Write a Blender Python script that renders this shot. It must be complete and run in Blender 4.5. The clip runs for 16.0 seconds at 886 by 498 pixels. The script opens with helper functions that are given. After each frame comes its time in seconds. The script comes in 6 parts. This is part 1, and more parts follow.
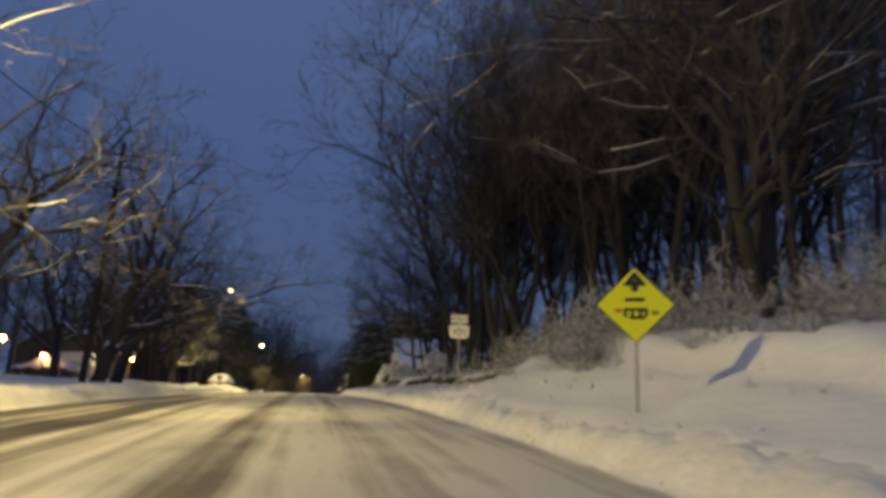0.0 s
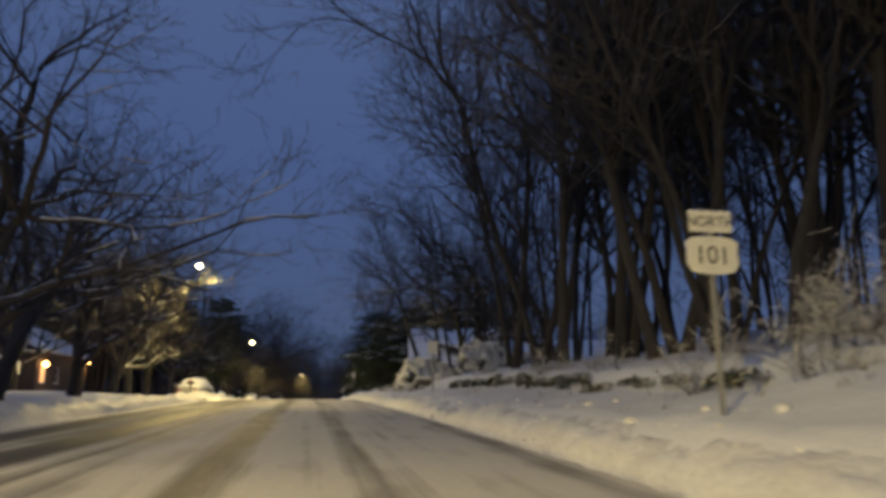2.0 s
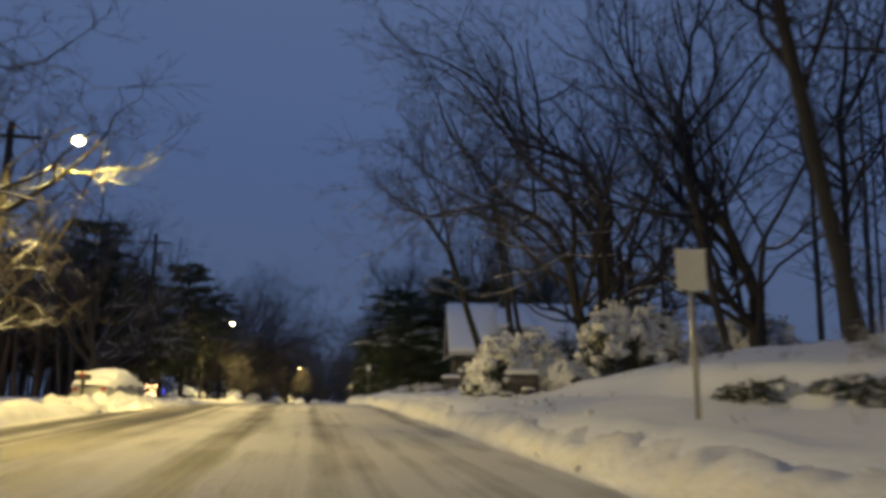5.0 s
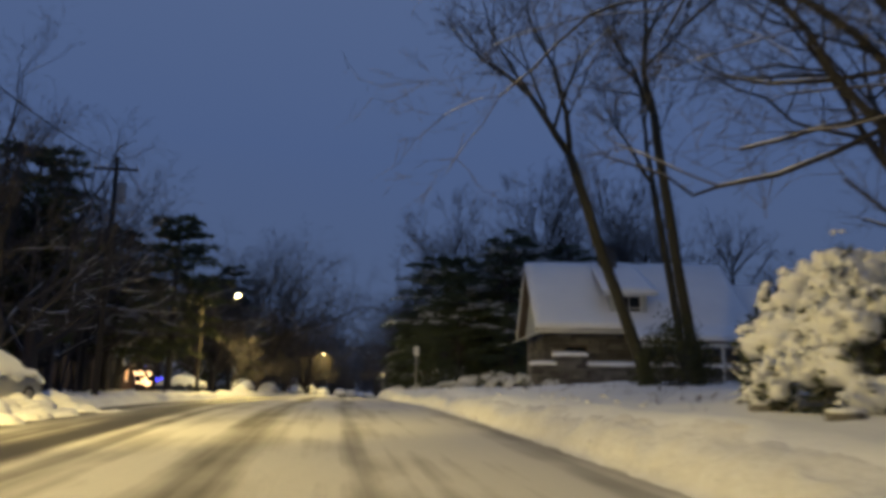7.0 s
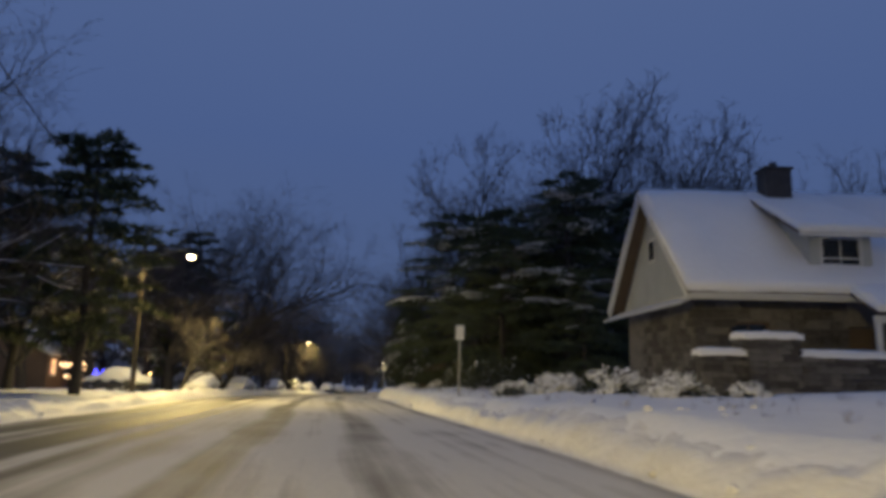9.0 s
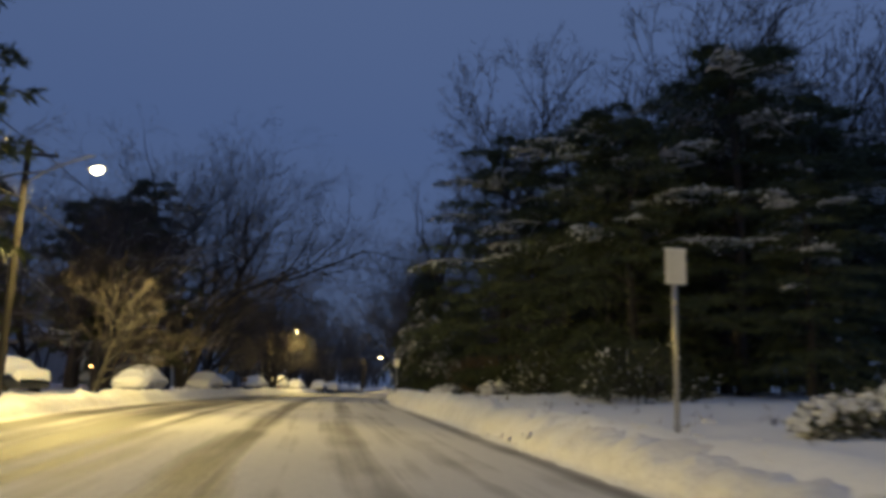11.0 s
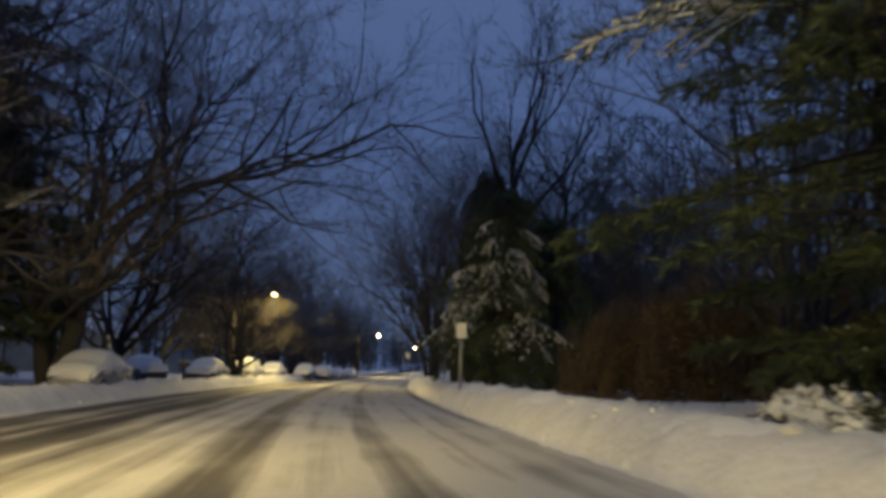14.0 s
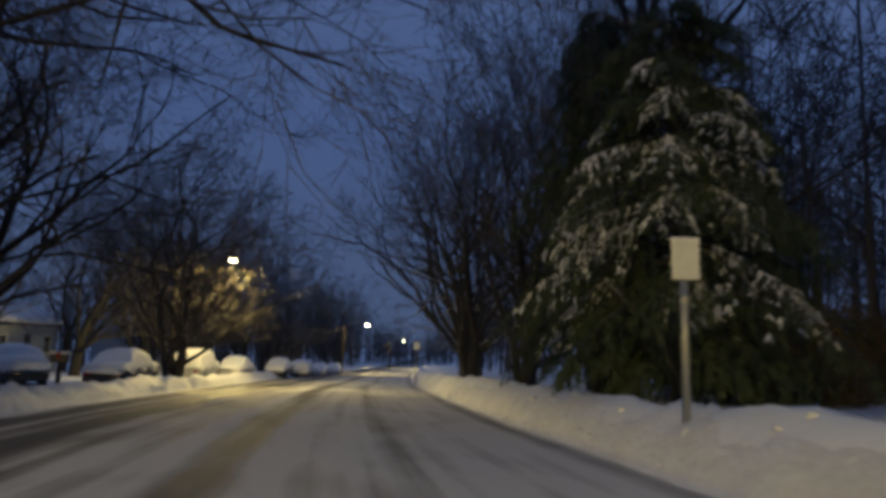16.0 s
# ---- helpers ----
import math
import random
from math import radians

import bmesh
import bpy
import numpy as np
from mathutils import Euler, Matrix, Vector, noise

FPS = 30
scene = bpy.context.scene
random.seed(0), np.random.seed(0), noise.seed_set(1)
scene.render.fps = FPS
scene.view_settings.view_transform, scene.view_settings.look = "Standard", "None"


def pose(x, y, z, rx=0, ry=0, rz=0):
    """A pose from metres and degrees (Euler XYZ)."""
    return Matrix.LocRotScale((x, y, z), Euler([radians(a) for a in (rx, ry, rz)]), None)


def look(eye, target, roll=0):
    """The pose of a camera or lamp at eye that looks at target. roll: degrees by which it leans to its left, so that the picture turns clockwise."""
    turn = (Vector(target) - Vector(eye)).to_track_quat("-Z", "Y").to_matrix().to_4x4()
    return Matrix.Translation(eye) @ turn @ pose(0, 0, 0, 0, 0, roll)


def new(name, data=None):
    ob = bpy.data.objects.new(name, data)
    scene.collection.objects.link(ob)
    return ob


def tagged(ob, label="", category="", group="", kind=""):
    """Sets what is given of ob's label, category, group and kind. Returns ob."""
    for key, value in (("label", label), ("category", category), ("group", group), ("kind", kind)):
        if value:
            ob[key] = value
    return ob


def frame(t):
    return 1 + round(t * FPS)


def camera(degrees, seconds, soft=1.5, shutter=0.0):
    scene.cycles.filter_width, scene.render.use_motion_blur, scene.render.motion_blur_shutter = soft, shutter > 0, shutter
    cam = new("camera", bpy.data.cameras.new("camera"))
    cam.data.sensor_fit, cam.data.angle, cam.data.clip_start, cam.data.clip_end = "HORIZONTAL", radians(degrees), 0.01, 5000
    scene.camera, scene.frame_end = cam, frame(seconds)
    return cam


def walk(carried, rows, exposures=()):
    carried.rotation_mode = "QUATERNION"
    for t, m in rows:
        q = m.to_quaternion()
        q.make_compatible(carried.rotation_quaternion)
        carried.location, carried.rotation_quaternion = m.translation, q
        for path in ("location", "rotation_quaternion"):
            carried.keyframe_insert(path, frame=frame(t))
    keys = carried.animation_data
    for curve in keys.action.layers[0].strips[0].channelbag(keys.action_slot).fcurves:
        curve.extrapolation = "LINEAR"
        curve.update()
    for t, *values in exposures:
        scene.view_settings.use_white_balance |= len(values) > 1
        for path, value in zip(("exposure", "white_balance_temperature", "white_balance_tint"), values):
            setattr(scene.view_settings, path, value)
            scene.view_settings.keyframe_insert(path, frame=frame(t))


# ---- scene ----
cam = camera(64.0, 16.0, soft=4.0, shutter=0.4)
# seconds, place in metres, then pitch, roll and yaw in degrees
DRIVE = [
    (0, 0.003, 0, 0.549, 11.919, 1.66, -10.242),
    (0.5, 0.026, 4.055, 0.709, 11.685, 1.399, -10.129),
    (1, 0.033, 8.25, 0.86, 11.89, 1.163, -9.879),
    (1.5, 0.041, 12.582, 1.02, 11.758, 0.64, -10.132),
    (2, 0.088, 16.793, 1.162, 11.512, -0.054, -10.535),
    (2.5, 0.144, 20.952, 1.273, 11.328, -0.09, -10.906),
    (3, 0.211, 25.037, 1.375, 11.486, 0.397, -10.989),
    (5.3, 0.439, 43.931, 1.627, 10.931, 0.324, -10.082),
    (5.5, 0.438, 45.632, 1.649, 10.747, 0.267, -9.818),
    (6, 0.395, 49.857, 1.693, 10.582, 0.487, -9.151),
    (6.5, 0.316, 54.153, 1.735, 10.332, 0.735, -8.788),
    (7, 0.212, 58.426, 1.773, 10.141, 0.779, -8.533),
    (7.5, 0.098, 62.704, 1.807, 10.068, 0.897, -8.451),
    (8, -0, 66.91, 1.838, 10.001, 1.024, -8.717),
    (8.5, -0.07, 71.077, 1.876, 10.116, 0.929, -9.14),
    (9, -0.109, 75.304, 1.891, 9.531, 1.083, -9.673),
    (9.2, -0.112, 76.955, 1.883, 9.643, 1.219, -9.999),
    (11.3, -0.069, 95.194, 1.617, 9.167, 1.891, -10.284),
    (11.5, -0.06, 96.891, 1.579, 8.864, 1.536, -10.28),
    (12, -0.034, 101.107, 1.468, 8.749, 1.327, -10.338),
    (12.5, -0.017, 105.245, 1.387, 8.725, 1.52, -10.422),
    (13, -0, 109.341, 1.322, 8.44, 1.572, -10.754),
    (13.5, 0.052, 113.556, 1.254, 8.26, 1.922, -11.205),
    (14, 0.14, 117.833, 1.15, 7.962, 1.703, -11.601),
    (14.5, 0.267, 122.033, 1.026, 8.004, 1.856, -12.12),
    (15, 0.435, 126.161, 0.899, 7.836, 1.854, -12.584),
    (15.5, 0.615, 130.326, 0.76, 7.92, 1.92, -12.913),
    (16, 0.828, 134.379, 0.628, 7.566, 1.445, -13.262),
]
walk(cam, [(t, pose(x, y, z, 90 + p, 0, w) @ pose(0, 0, 0, 0, 0, r)) for t, x, y, z, p, r, w in DRIVE],
     [(0, -0.05, 6700, 8), (1.5, -0.1, 6500, 10), (2.5, -0.12, 6650, 8), (3, -0.15, 6900, 6), (5.3, 0.05, 7050, 6), (6.5, 0, 7000, 6), (7.5, 0, 6800, 7), (8.5, 0.02, 6500, 10),
      (9.2, 0.02, 6500, 10), (11.3, 0, 6850, 6), (12.5, 0.05, 6850, 6), (13.5, 0.05, 6700, 7), (14.5, 0, 6600, 8), (15.5, -0.1, 6500, 8), (16, -0.18, 6450, 8)])

# ---------------------------------------------------------------- light
# The last blue light of dusk: a plain overcast sky, a little paler overhead.
world = bpy.data.worlds.new("dusk_sky")
scene.world = world
world.use_nodes = True
wn, wl = world.node_tree.nodes, world.node_tree.links
wn.clear()
w_out = wn.new("ShaderNodeOutputWorld")
w_bg = wn.new("ShaderNodeBackground")
w_ramp = wn.new("ShaderNodeValToRGB")
w_sep = wn.new("ShaderNodeSeparateXYZ")
w_co = wn.new("ShaderNodeTexCoord")
w_noise = wn.new("ShaderNodeTexNoise")
w_mix = wn.new("ShaderNodeMath")
w_noise.inputs["Scale"].default_value = 1.6
w_noise.inputs["Detail"].default_value = 3.0
w_mix.operation = "MULTIPLY_ADD"
w_mix.inputs[1].default_value = 0.16
els = w_ramp.color_ramp.elements
els[0].position, els[0].color = 0.03, (0.072, 0.103, 0.195, 1)
els[1].position, els[1].color = 0.95, (0.098, 0.146, 0.295, 1)
mid = els.new(0.40)
mid.color = (0.067, 0.110, 0.255, 1)
wl.new(w_co.outputs["Generated"], w_sep.inputs[0])
wl.new(w_co.outputs["Generated"], w_noise.inputs["Vector"])
wl.new(w_noise.outputs["Fac"], w_mix.inputs[0])
wl.new(w_sep.outputs["Z"], w_mix.inputs[2])
wl.new(w_mix.outputs[0], w_ramp.inputs[0])
wl.new(w_ramp.outputs[0], w_bg.inputs["Color"])
w_bg.inputs["Strength"].default_value = 1.0
wl.new(w_bg.outputs[0], w_out.inputs[0])

LAMP_WATTS = 5400.0
BEAM = 1.9
LAMP_COLOUR = (1.0, 0.75, 0.26)
# street lamps: pole x, pole y, lamp x, lamp y, lamp z, strength
LAMPS = [
    (-11.0, -42.0, -7.6, -42.5, 6.6, 1.00),
    (-10.6, 12.2, -7.4, 11.4, 8.6, 0.92),
    (-10.6, 68.2, -7.4, 65.3, 9.45, 0.95),
    (-11.0, 121.0, -7.9, 118.8, 8.1, 0.90),
    (-4.6, 176.8, -1.6, 175.5, 4.95, 0.58),
    (10.4, 233.5, 13.4, 232.2, 2.85, 0.45),
    (26.0, 290.0, 29.0, 289.0, 1.0, 0.45),
]


# ---------------------------------------------------------------- materials
def material(name, base, rough=0.7, grain=0.0, scale=8.0, blotch=0.0, blotch_scale=0.7, bump=0.0, bump_scale=30.0,
             metal=0.0, spec=0.5, second=None, emit=0.0, random_tint=0.0):
    """A surface with two scales of variation and a fine relief."""
    m = bpy.data.materials.new(name)
    m.use_nodes = True
    n, l = m.node_tree.nodes, m.node_tree.links
    b = n["Principled BSDF"]
    b.inputs["Roughness"].default_value = rough
    b.inputs["Metallic"].default_value = metal
    b.inputs["Specular IOR Level"].default_value = spec
    co = n.new("ShaderNodeTexCoord")
    other = second or tuple(c * 0.55 for c in base)
    big = n.new("ShaderNodeTexNoise")
    big.inputs["Scale"].default_value, big.inputs["Detail"].default_value = blotch_scale, 4.0
    fine = n.new("ShaderNodeTexNoise")
    fine.inputs["Scale"].default_value, fine.inputs["Detail"].default_value = scale, 6.0
    l.new(co.outputs["Object"], big.inputs["Vector"])
    l.new(co.outputs["Object"], fine.inputs["Vector"])
    r1 = n.new("ShaderNodeMapRange")
    r1.inputs["From Min"].default_value, r1.inputs["From Max"].default_value = 0.35, 0.65
    r1.inputs["To Max"].default_value = blotch
    r2 = n.new("ShaderNodeMapRange")
    r2.inputs["From Min"].default_value, r2.inputs["From Max"].default_value = 0.3, 0.7
    r2.inputs["To Max"].default_value = grain
    l.new(big.outputs["Fac"], r1.inputs["Value"])
    l.new(fine.outputs["Fac"], r2.inputs["Value"])
    add = n.new("ShaderNodeMath")
    add.operation, add.use_clamp = "ADD", True
    l.new(r1.outputs[0], add.inputs[0])
    l.new(r2.outputs[0], add.inputs[1])
    total = add
    if random_tint:
        info = n.new("ShaderNodeObjectInfo")
        mad = n.new("ShaderNodeMath")
        mad.operation, mad.use_clamp = "MULTIPLY_ADD", True
        mad.inputs[1].default_value = random_tint
        l.new(info.outputs["Random"], mad.inputs[0])
        l.new(add.outputs[0], mad.inputs[2])
        total = mad
    mix = n.new("ShaderNodeMix")
    mix.data_type = "RGBA"
    mix.inputs["A"].default_value, mix.inputs["B"].default_value = (*base, 1), (*other, 1)
    l.new(total.outputs[0], mix.inputs["Factor"])
    l.new(mix.outputs["Result"], b.inputs["Base Color"])
    if bump:
        bt = n.new("ShaderNodeTexNoise")
        bt.inputs["Scale"].default_value, bt.inputs["Detail"].default_value = bump_scale, 5.0
        l.new(co.outputs["Object"], bt.inputs["Vector"])
        bp = n.new("ShaderNodeBump")
        bp.inputs["Strength"].default_value, bp.inputs["Distance"].default_value = bump, 0.05
        l.new(bt.outputs["Fac"], bp.inputs["Height"])
        l.new(bp.outputs["Normal"], b.inputs["Normal"])
    if emit:
        b.inputs["Emission Color"].default_value = (*base, 1)
        b.inputs["Emission Strength"].default_value = emit
    return m


SNOW = material("snow", (0.82, 0.83, 0.85), 0.55, 0.25, 9.0, 0.35, 0.5, 0.5, 5.0, second=(0.68, 0.70, 0.74))
SNOW_CLOD = material("ploughed_snow", (0.80, 0.81, 0.83), 0.6, 0.4, 12.0, 0.4, 1.4, 0.8, 7.0, second=(0.58, 0.57, 0.56))
BARK = material("bark", (0.056, 0.051, 0.050), 0.9, 0.6, 14.0, 0.5, 0.8, 0.8, 18.0, second=(0.032, 0.030, 0.030), random_tint=0.3)
BARK_PALE = material("mossy_bark", (0.046, 0.044, 0.032), 0.9, 0.6, 10.0, 0.6, 0.9, 0.8, 16.0, second=(0.03, 0.03, 0.02))
TWIG = material("twigs", (0.105, 0.096, 0.094), 0.9, 0.5, 4.0, 0.4, 0.3, second=(0.066, 0.060, 0.060), random_tint=0.3)
NEEDLE = material("evergreen_needles", (0.072, 0.094, 0.034), 0.75, 0.6, 3.0, 0.6, 0.5, second=(0.036, 0.052, 0.022), random_tint=0.2)
YEW = material("yew_leaves", (0.055, 0.066, 0.026), 0.7, 0.6, 6.0, 0.5, 0.8, second=(0.026, 0.034, 0.014))
RUSSET = material("russet_leaves", (0.130, 0.088, 0.042), 0.8, 0.6, 6.0, 0.5, 0.6, second=(0.072, 0.052, 0.024))
WOOD_POLE = material("weathered_pole_wood", (0.034, 0.030, 0.027), 0.85, 0.6, 20.0, 0.4, 1.0, 0.5, 40.0)
STEEL = material("galvanised_steel", (0.42, 0.42, 0.40), 0.45, 0.3, 30.0, 0.3, 2.0, metal=0.7)
SIGN_BACK = material("aluminium_plate", (0.45, 0.45, 0.44), 0.5, 0.3, 12.0, 0.3, 2.0, metal=0.5)
YELLOW = material("sign_yellow", (0.80, 0.84, 0.004), 0.35, 0.15, 18.0, 0.15, 3.0, second=(0.66, 0.68, 0.008))
WHITE_SIGN = material("sign_white", (0.72, 0.72, 0.68), 0.4, 0.25, 16.0, 0.25, 3.0, second=(0.5, 0.5, 0.46))
BLACK = material("sign_black", (0.012, 0.012, 0.012), 0.5, 0.3, 20.0)
RUST_RED = material("sign_orange", (0.55, 0.13, 0.03), 0.5, 0.3, 20.0)
STONE = material("field_stone", (0.27, 0.26, 0.25), 0.85, 0.4, 9.0, 0.3, 2.0, 0.8, 22.0, second=(0.070, 0.067, 0.066), random_tint=0.75)
MORTAR = material("mortar", (0.10, 0.095, 0.09), 0.95, 0.5, 20.0, 0.4, 2.0, 0.6, 40.0)
SIDING = material("grey_clapboard", (0.40, 0.43, 0.44), 0.65, 0.25, 14.0, 0.3, 1.2, 0.2, 30.0)
WHITE_PAINT = material("white_paint", (0.62, 0.64, 0.64), 0.55, 0.25, 14.0, 0.25, 1.4)
BROWN_BOARD = material("brown_boards", (0.13, 0.095, 0.07), 0.8, 0.5, 10.0, 0.4, 1.0, 0.4, 24.0)
BRICK_CHIM = material("chimney_stone", (0.085, 0.082, 0.08), 0.85, 0.6, 8.0, 0.5, 2.0, 0.7, 16.0)
GLASS = material("window_glass", (0.02, 0.025, 0.03), 0.08, 0.2, 4.0, spec=0.8)
TYRE = material("tyre_rubber", (0.02, 0.02, 0.02), 0.85, 0.4, 20.0)
RIM = material("wheel_rim", (0.35, 0.35, 0.36), 0.35, 0.3, 20.0, metal=0.8)
CAR_DARK = material("dark_car_paint", (0.035, 0.04, 0.05), 0.3, 0.3, 12.0, 0.3, 2.0)
CAR_SILVER = material("silver_car_paint", (0.40, 0.41, 0.43), 0.35, 0.3, 12.0, 0.3, 2.0, metal=0.3)
TAIL_RED = material("tail_light_glass", (0.30, 0.015, 0.01), 0.2, 0.2, 20.0)
CABLE = material("cable_rubber", (0.02, 0.02, 0.02), 0.7, 0.3, 10.0)
LAMP_LENS = material("lamp_lens", (1.0, 0.80, 0.42), 0.3, emit=38.0)
PORCH_GLOW = material("porch_lamp_glass", (1.0, 0.50, 0.16), 0.3, emit=22.0)
STRING_WARM = material("string_light_glass", (1.0, 0.62, 0.30), 0.3, emit=7.0)
STRING_BLUE = material("blue_light_glass", (0.06, 0.06, 1.0), 0.3, emit=6.0)
WINDOW_LIT = material("lit_window", (1.0, 0.55, 0.25), 0.3, 0.3, 3.0, emit=1.2)
BIN_PLASTIC = material("dark_plastic", (0.03, 0.032, 0.035), 0.5, 0.3, 10.0)


def road_material():
    """Wet asphalt under slush and packed snow, cleared along the wheel tracks. The map's u runs across, v along the road."""
    m = bpy.data.materials.new("slushy_asphalt")
    m.use_nodes = True
    n, l = m.node_tree.nodes, m.node_tree.links
    b = n["Principled BSDF"]
    uv = n.new("ShaderNodeUVMap")
    uv.uv_map = "lane"
    sep = n.new("ShaderNodeSeparateXYZ")
    l.new(uv.outputs[0], sep.inputs[0])

    def noise_at(sx, sy, detail=4.0):
        mp = n.new("ShaderNodeMapping")
        mp.inputs["Scale"].default_value = (sx, sy, 1)
        t = n.new("ShaderNodeTexNoise")
        t.inputs["Scale"].default_value, t.inputs["Detail"].default_value = 1.0, detail
        l.new(uv.outputs[0], mp.inputs["Vector"])
        l.new(mp.outputs[0], t.inputs["Vector"])
        return t.outputs["Fac"]

    def math(op, a, bb, clamp=False):
        x = n.new("ShaderNodeMath")
        x.operation, x.use_clamp = op, clamp
        for k, v in enumerate((a, bb)):
            if isinstance(v, (int, float)):
                x.inputs[k].default_value = v
            else:
                l.new(v, x.inputs[k])
        return x.outputs[0]

    wob = math("MULTIPLY", math("SUBTRACT", noise_at(0.15, 0.045, 2.0), 0.5), 1.3)
    u = math("ADD", sep.outputs["X"], wob)
    bare = None
    # centre, half width and clearness of each wheel track and of the wet gutter
    for c, w, a in ((-4.9, 1.7, 0.30), (-6.35, 0.42, 0.8), (-5.2, 0.22, 0.6), (-4.35, 0.40, 0.95), (-3.3, 0.16, 0.45), (-1.25, 0.30, 0.55), (0.85, 0.26, 0.28), (3.55, 0.16, 0.22)):
        d = math("ABSOLUTE", math("SUBTRACT", u, c), 0.0)
        mr = n.new("ShaderNodeMapRange")
        mr.interpolation_type = "SMOOTHSTEP"
        mr.inputs["From Min"].default_value, mr.inputs["From Max"].default_value = w * 2.0, w * 0.5
        mr.inputs["To Max"].default_value = a
        l.new(d, mr.inputs["Value"])
        bare = mr.outputs[0] if bare is None else math("MAXIMUM", bare, mr.outputs[0])
    streak = noise_at(2.6, 0.05, 5.0)
    patch = noise_at(0.9, 0.35, 6.0)
    rough_edge = math("ADD", math("MULTIPLY", math("SUBTRACT", streak, 0.5), 1.2), math("MULTIPLY", math("SUBTRACT", patch, 0.5), 0.9))
    bare = math("ADD", bare, rough_edge, True)
    ramp = n.new("ShaderNodeValToRGB")
    e = ramp.color_ramp.elements
    e[0].position, e[0].color = 0.0, (0.56, 0.55, 0.53, 1)
    e[1].position, e[1].color = 0.95, (0.050, 0.046, 0.042, 1)
    k = e.new(0.28)
    k.color = (0.34, 0.33, 0.31, 1)
    k = e.new(0.62)
    k.color = (0.125, 0.115, 0.105, 1)
    l.new(bare, ramp.inputs[0])
    l.new(ramp.outputs[0], b.inputs["Base Color"])
    rg = n.new("ShaderNodeMapRange")
    rg.inputs["To Min"].default_value, rg.inputs["To Max"].default_value = 0.85, 0.66
    l.new(bare, rg.inputs["Value"])
    l.new(rg.outputs[0], b.inputs["Roughness"])
    bp = n.new("ShaderNodeBump")
    bp.inputs["Strength"].default_value, bp.inputs["Distance"].default_value = 0.6, 0.05
    l.new(math("ADD", math("MULTIPLY", bare, -1.0), math("MULTIPLY", noise_at(5.0, 3.0, 6.0), 0.6)), bp.inputs["Height"])
    l.new(bp.outputs["Normal"], b.inputs["Normal"])
    return m


ROAD = road_material()

# ---------------------------------------------------------------- the lie of the land
ROAD_Y = [-200, -60, 0, 12, 25, 45, 62, 75, 85, 95, 105, 115, 125, 134, 150, 170, 200, 232, 300, 400, 1500]
ROAD_Z = [-6, -3.05, -0.65, -0.18, 0.17, 0.43, 0.59, 0.69, 0.63, 0.42, 0.19, 0.03, -0.27, -0.57, -1.10, -1.75, -2.75, -3.75, -5.45, -7, -9]
LINE_Y = [-200, 0, 60, 75, 100, 115, 125, 134, 150, 170, 200, 232, 260, 300, 400, 1500]
LINE_X = [0, 0, 0.1, -0.1, -0.05, 0.1, 0.4, 0.83, 2.1, 4.6, 9.6, 16.0, 22.0, 31.0, 55.0, 350.0]
ROAD_LEFT, ROAD_RIGHT = -7.3, 3.95


def smooth_table(ys, vs, reach):
    """A table turned into an evenly stepped, softened curve."""
    grid = np.arange(-220.0, 1500.0, 1.0)
    raw = np.interp(grid, ys, vs)
    k = np.hanning(reach * 2 + 1)
    pad = np.pad(raw, reach, mode="edge")
    soft = np.convolve(pad, k / k.sum(), "valid")
    return lambda y: np.interp(y, grid, soft)


road_z = smooth_table(ROAD_Y, ROAD_Z, 6)
line_x = smooth_table(LINE_Y, LINE_X, 12)

# height over the road against the distance from the car's line: wooded bank, house lawn, low verge, near side across the road
BANK_S, BANK_H = [3.95, 4.25, 5.1, 7.1, 7.45, 10, 15, 25, 45, 90, 2000], [0, 0.22, 0.60, 0.98, 1.50, 1.95, 2.6, 4.2, 7.0, 12, 12]
LAWN_S, LAWN_H = [3.95, 4.25, 5.1, 7.0, 10, 20, 45, 2000], [0, 0.22, 0.60, 0.72, 0.92, 1.10, 1.5, 3]
LOW_S, LOW_H = [3.95, 4.25, 4.9, 7.0, 12, 20, 45, 2000], [0, 0.30, 0.52, 0.45, 0.42, 0.7, 1.8, 3]
FAR_S, FAR_H = [7.3, 7.8, 8.6, 10, 13, 30, 80, 2000], [0, 0.22, 0.36, 0.42, 0.62, 1.0, 1.6, 2.0]


def fade(v, a, b):
    t = np.clip((np.asarray(v, float) - a) / (b - a), 0, 1)
    return t * t * (3 - 2 * t)


def lumps(x, y, size):
    """Soft heaps and hollows between -1 and 1."""
    return (np.sin(x / size * 1.9 + 1.3 * np.sin(y / size * 0.8)) * np.sin(y / size * 1.4 + 1.7 * np.sin(x / size * 0.63 + 2.0))
            + 0.6 * np.sin(x / size * 4.3 + 2.1 * np.sin(y / size * 2.1)) * np.sin(y / size * 3.7 + 1.0)) / 1.6


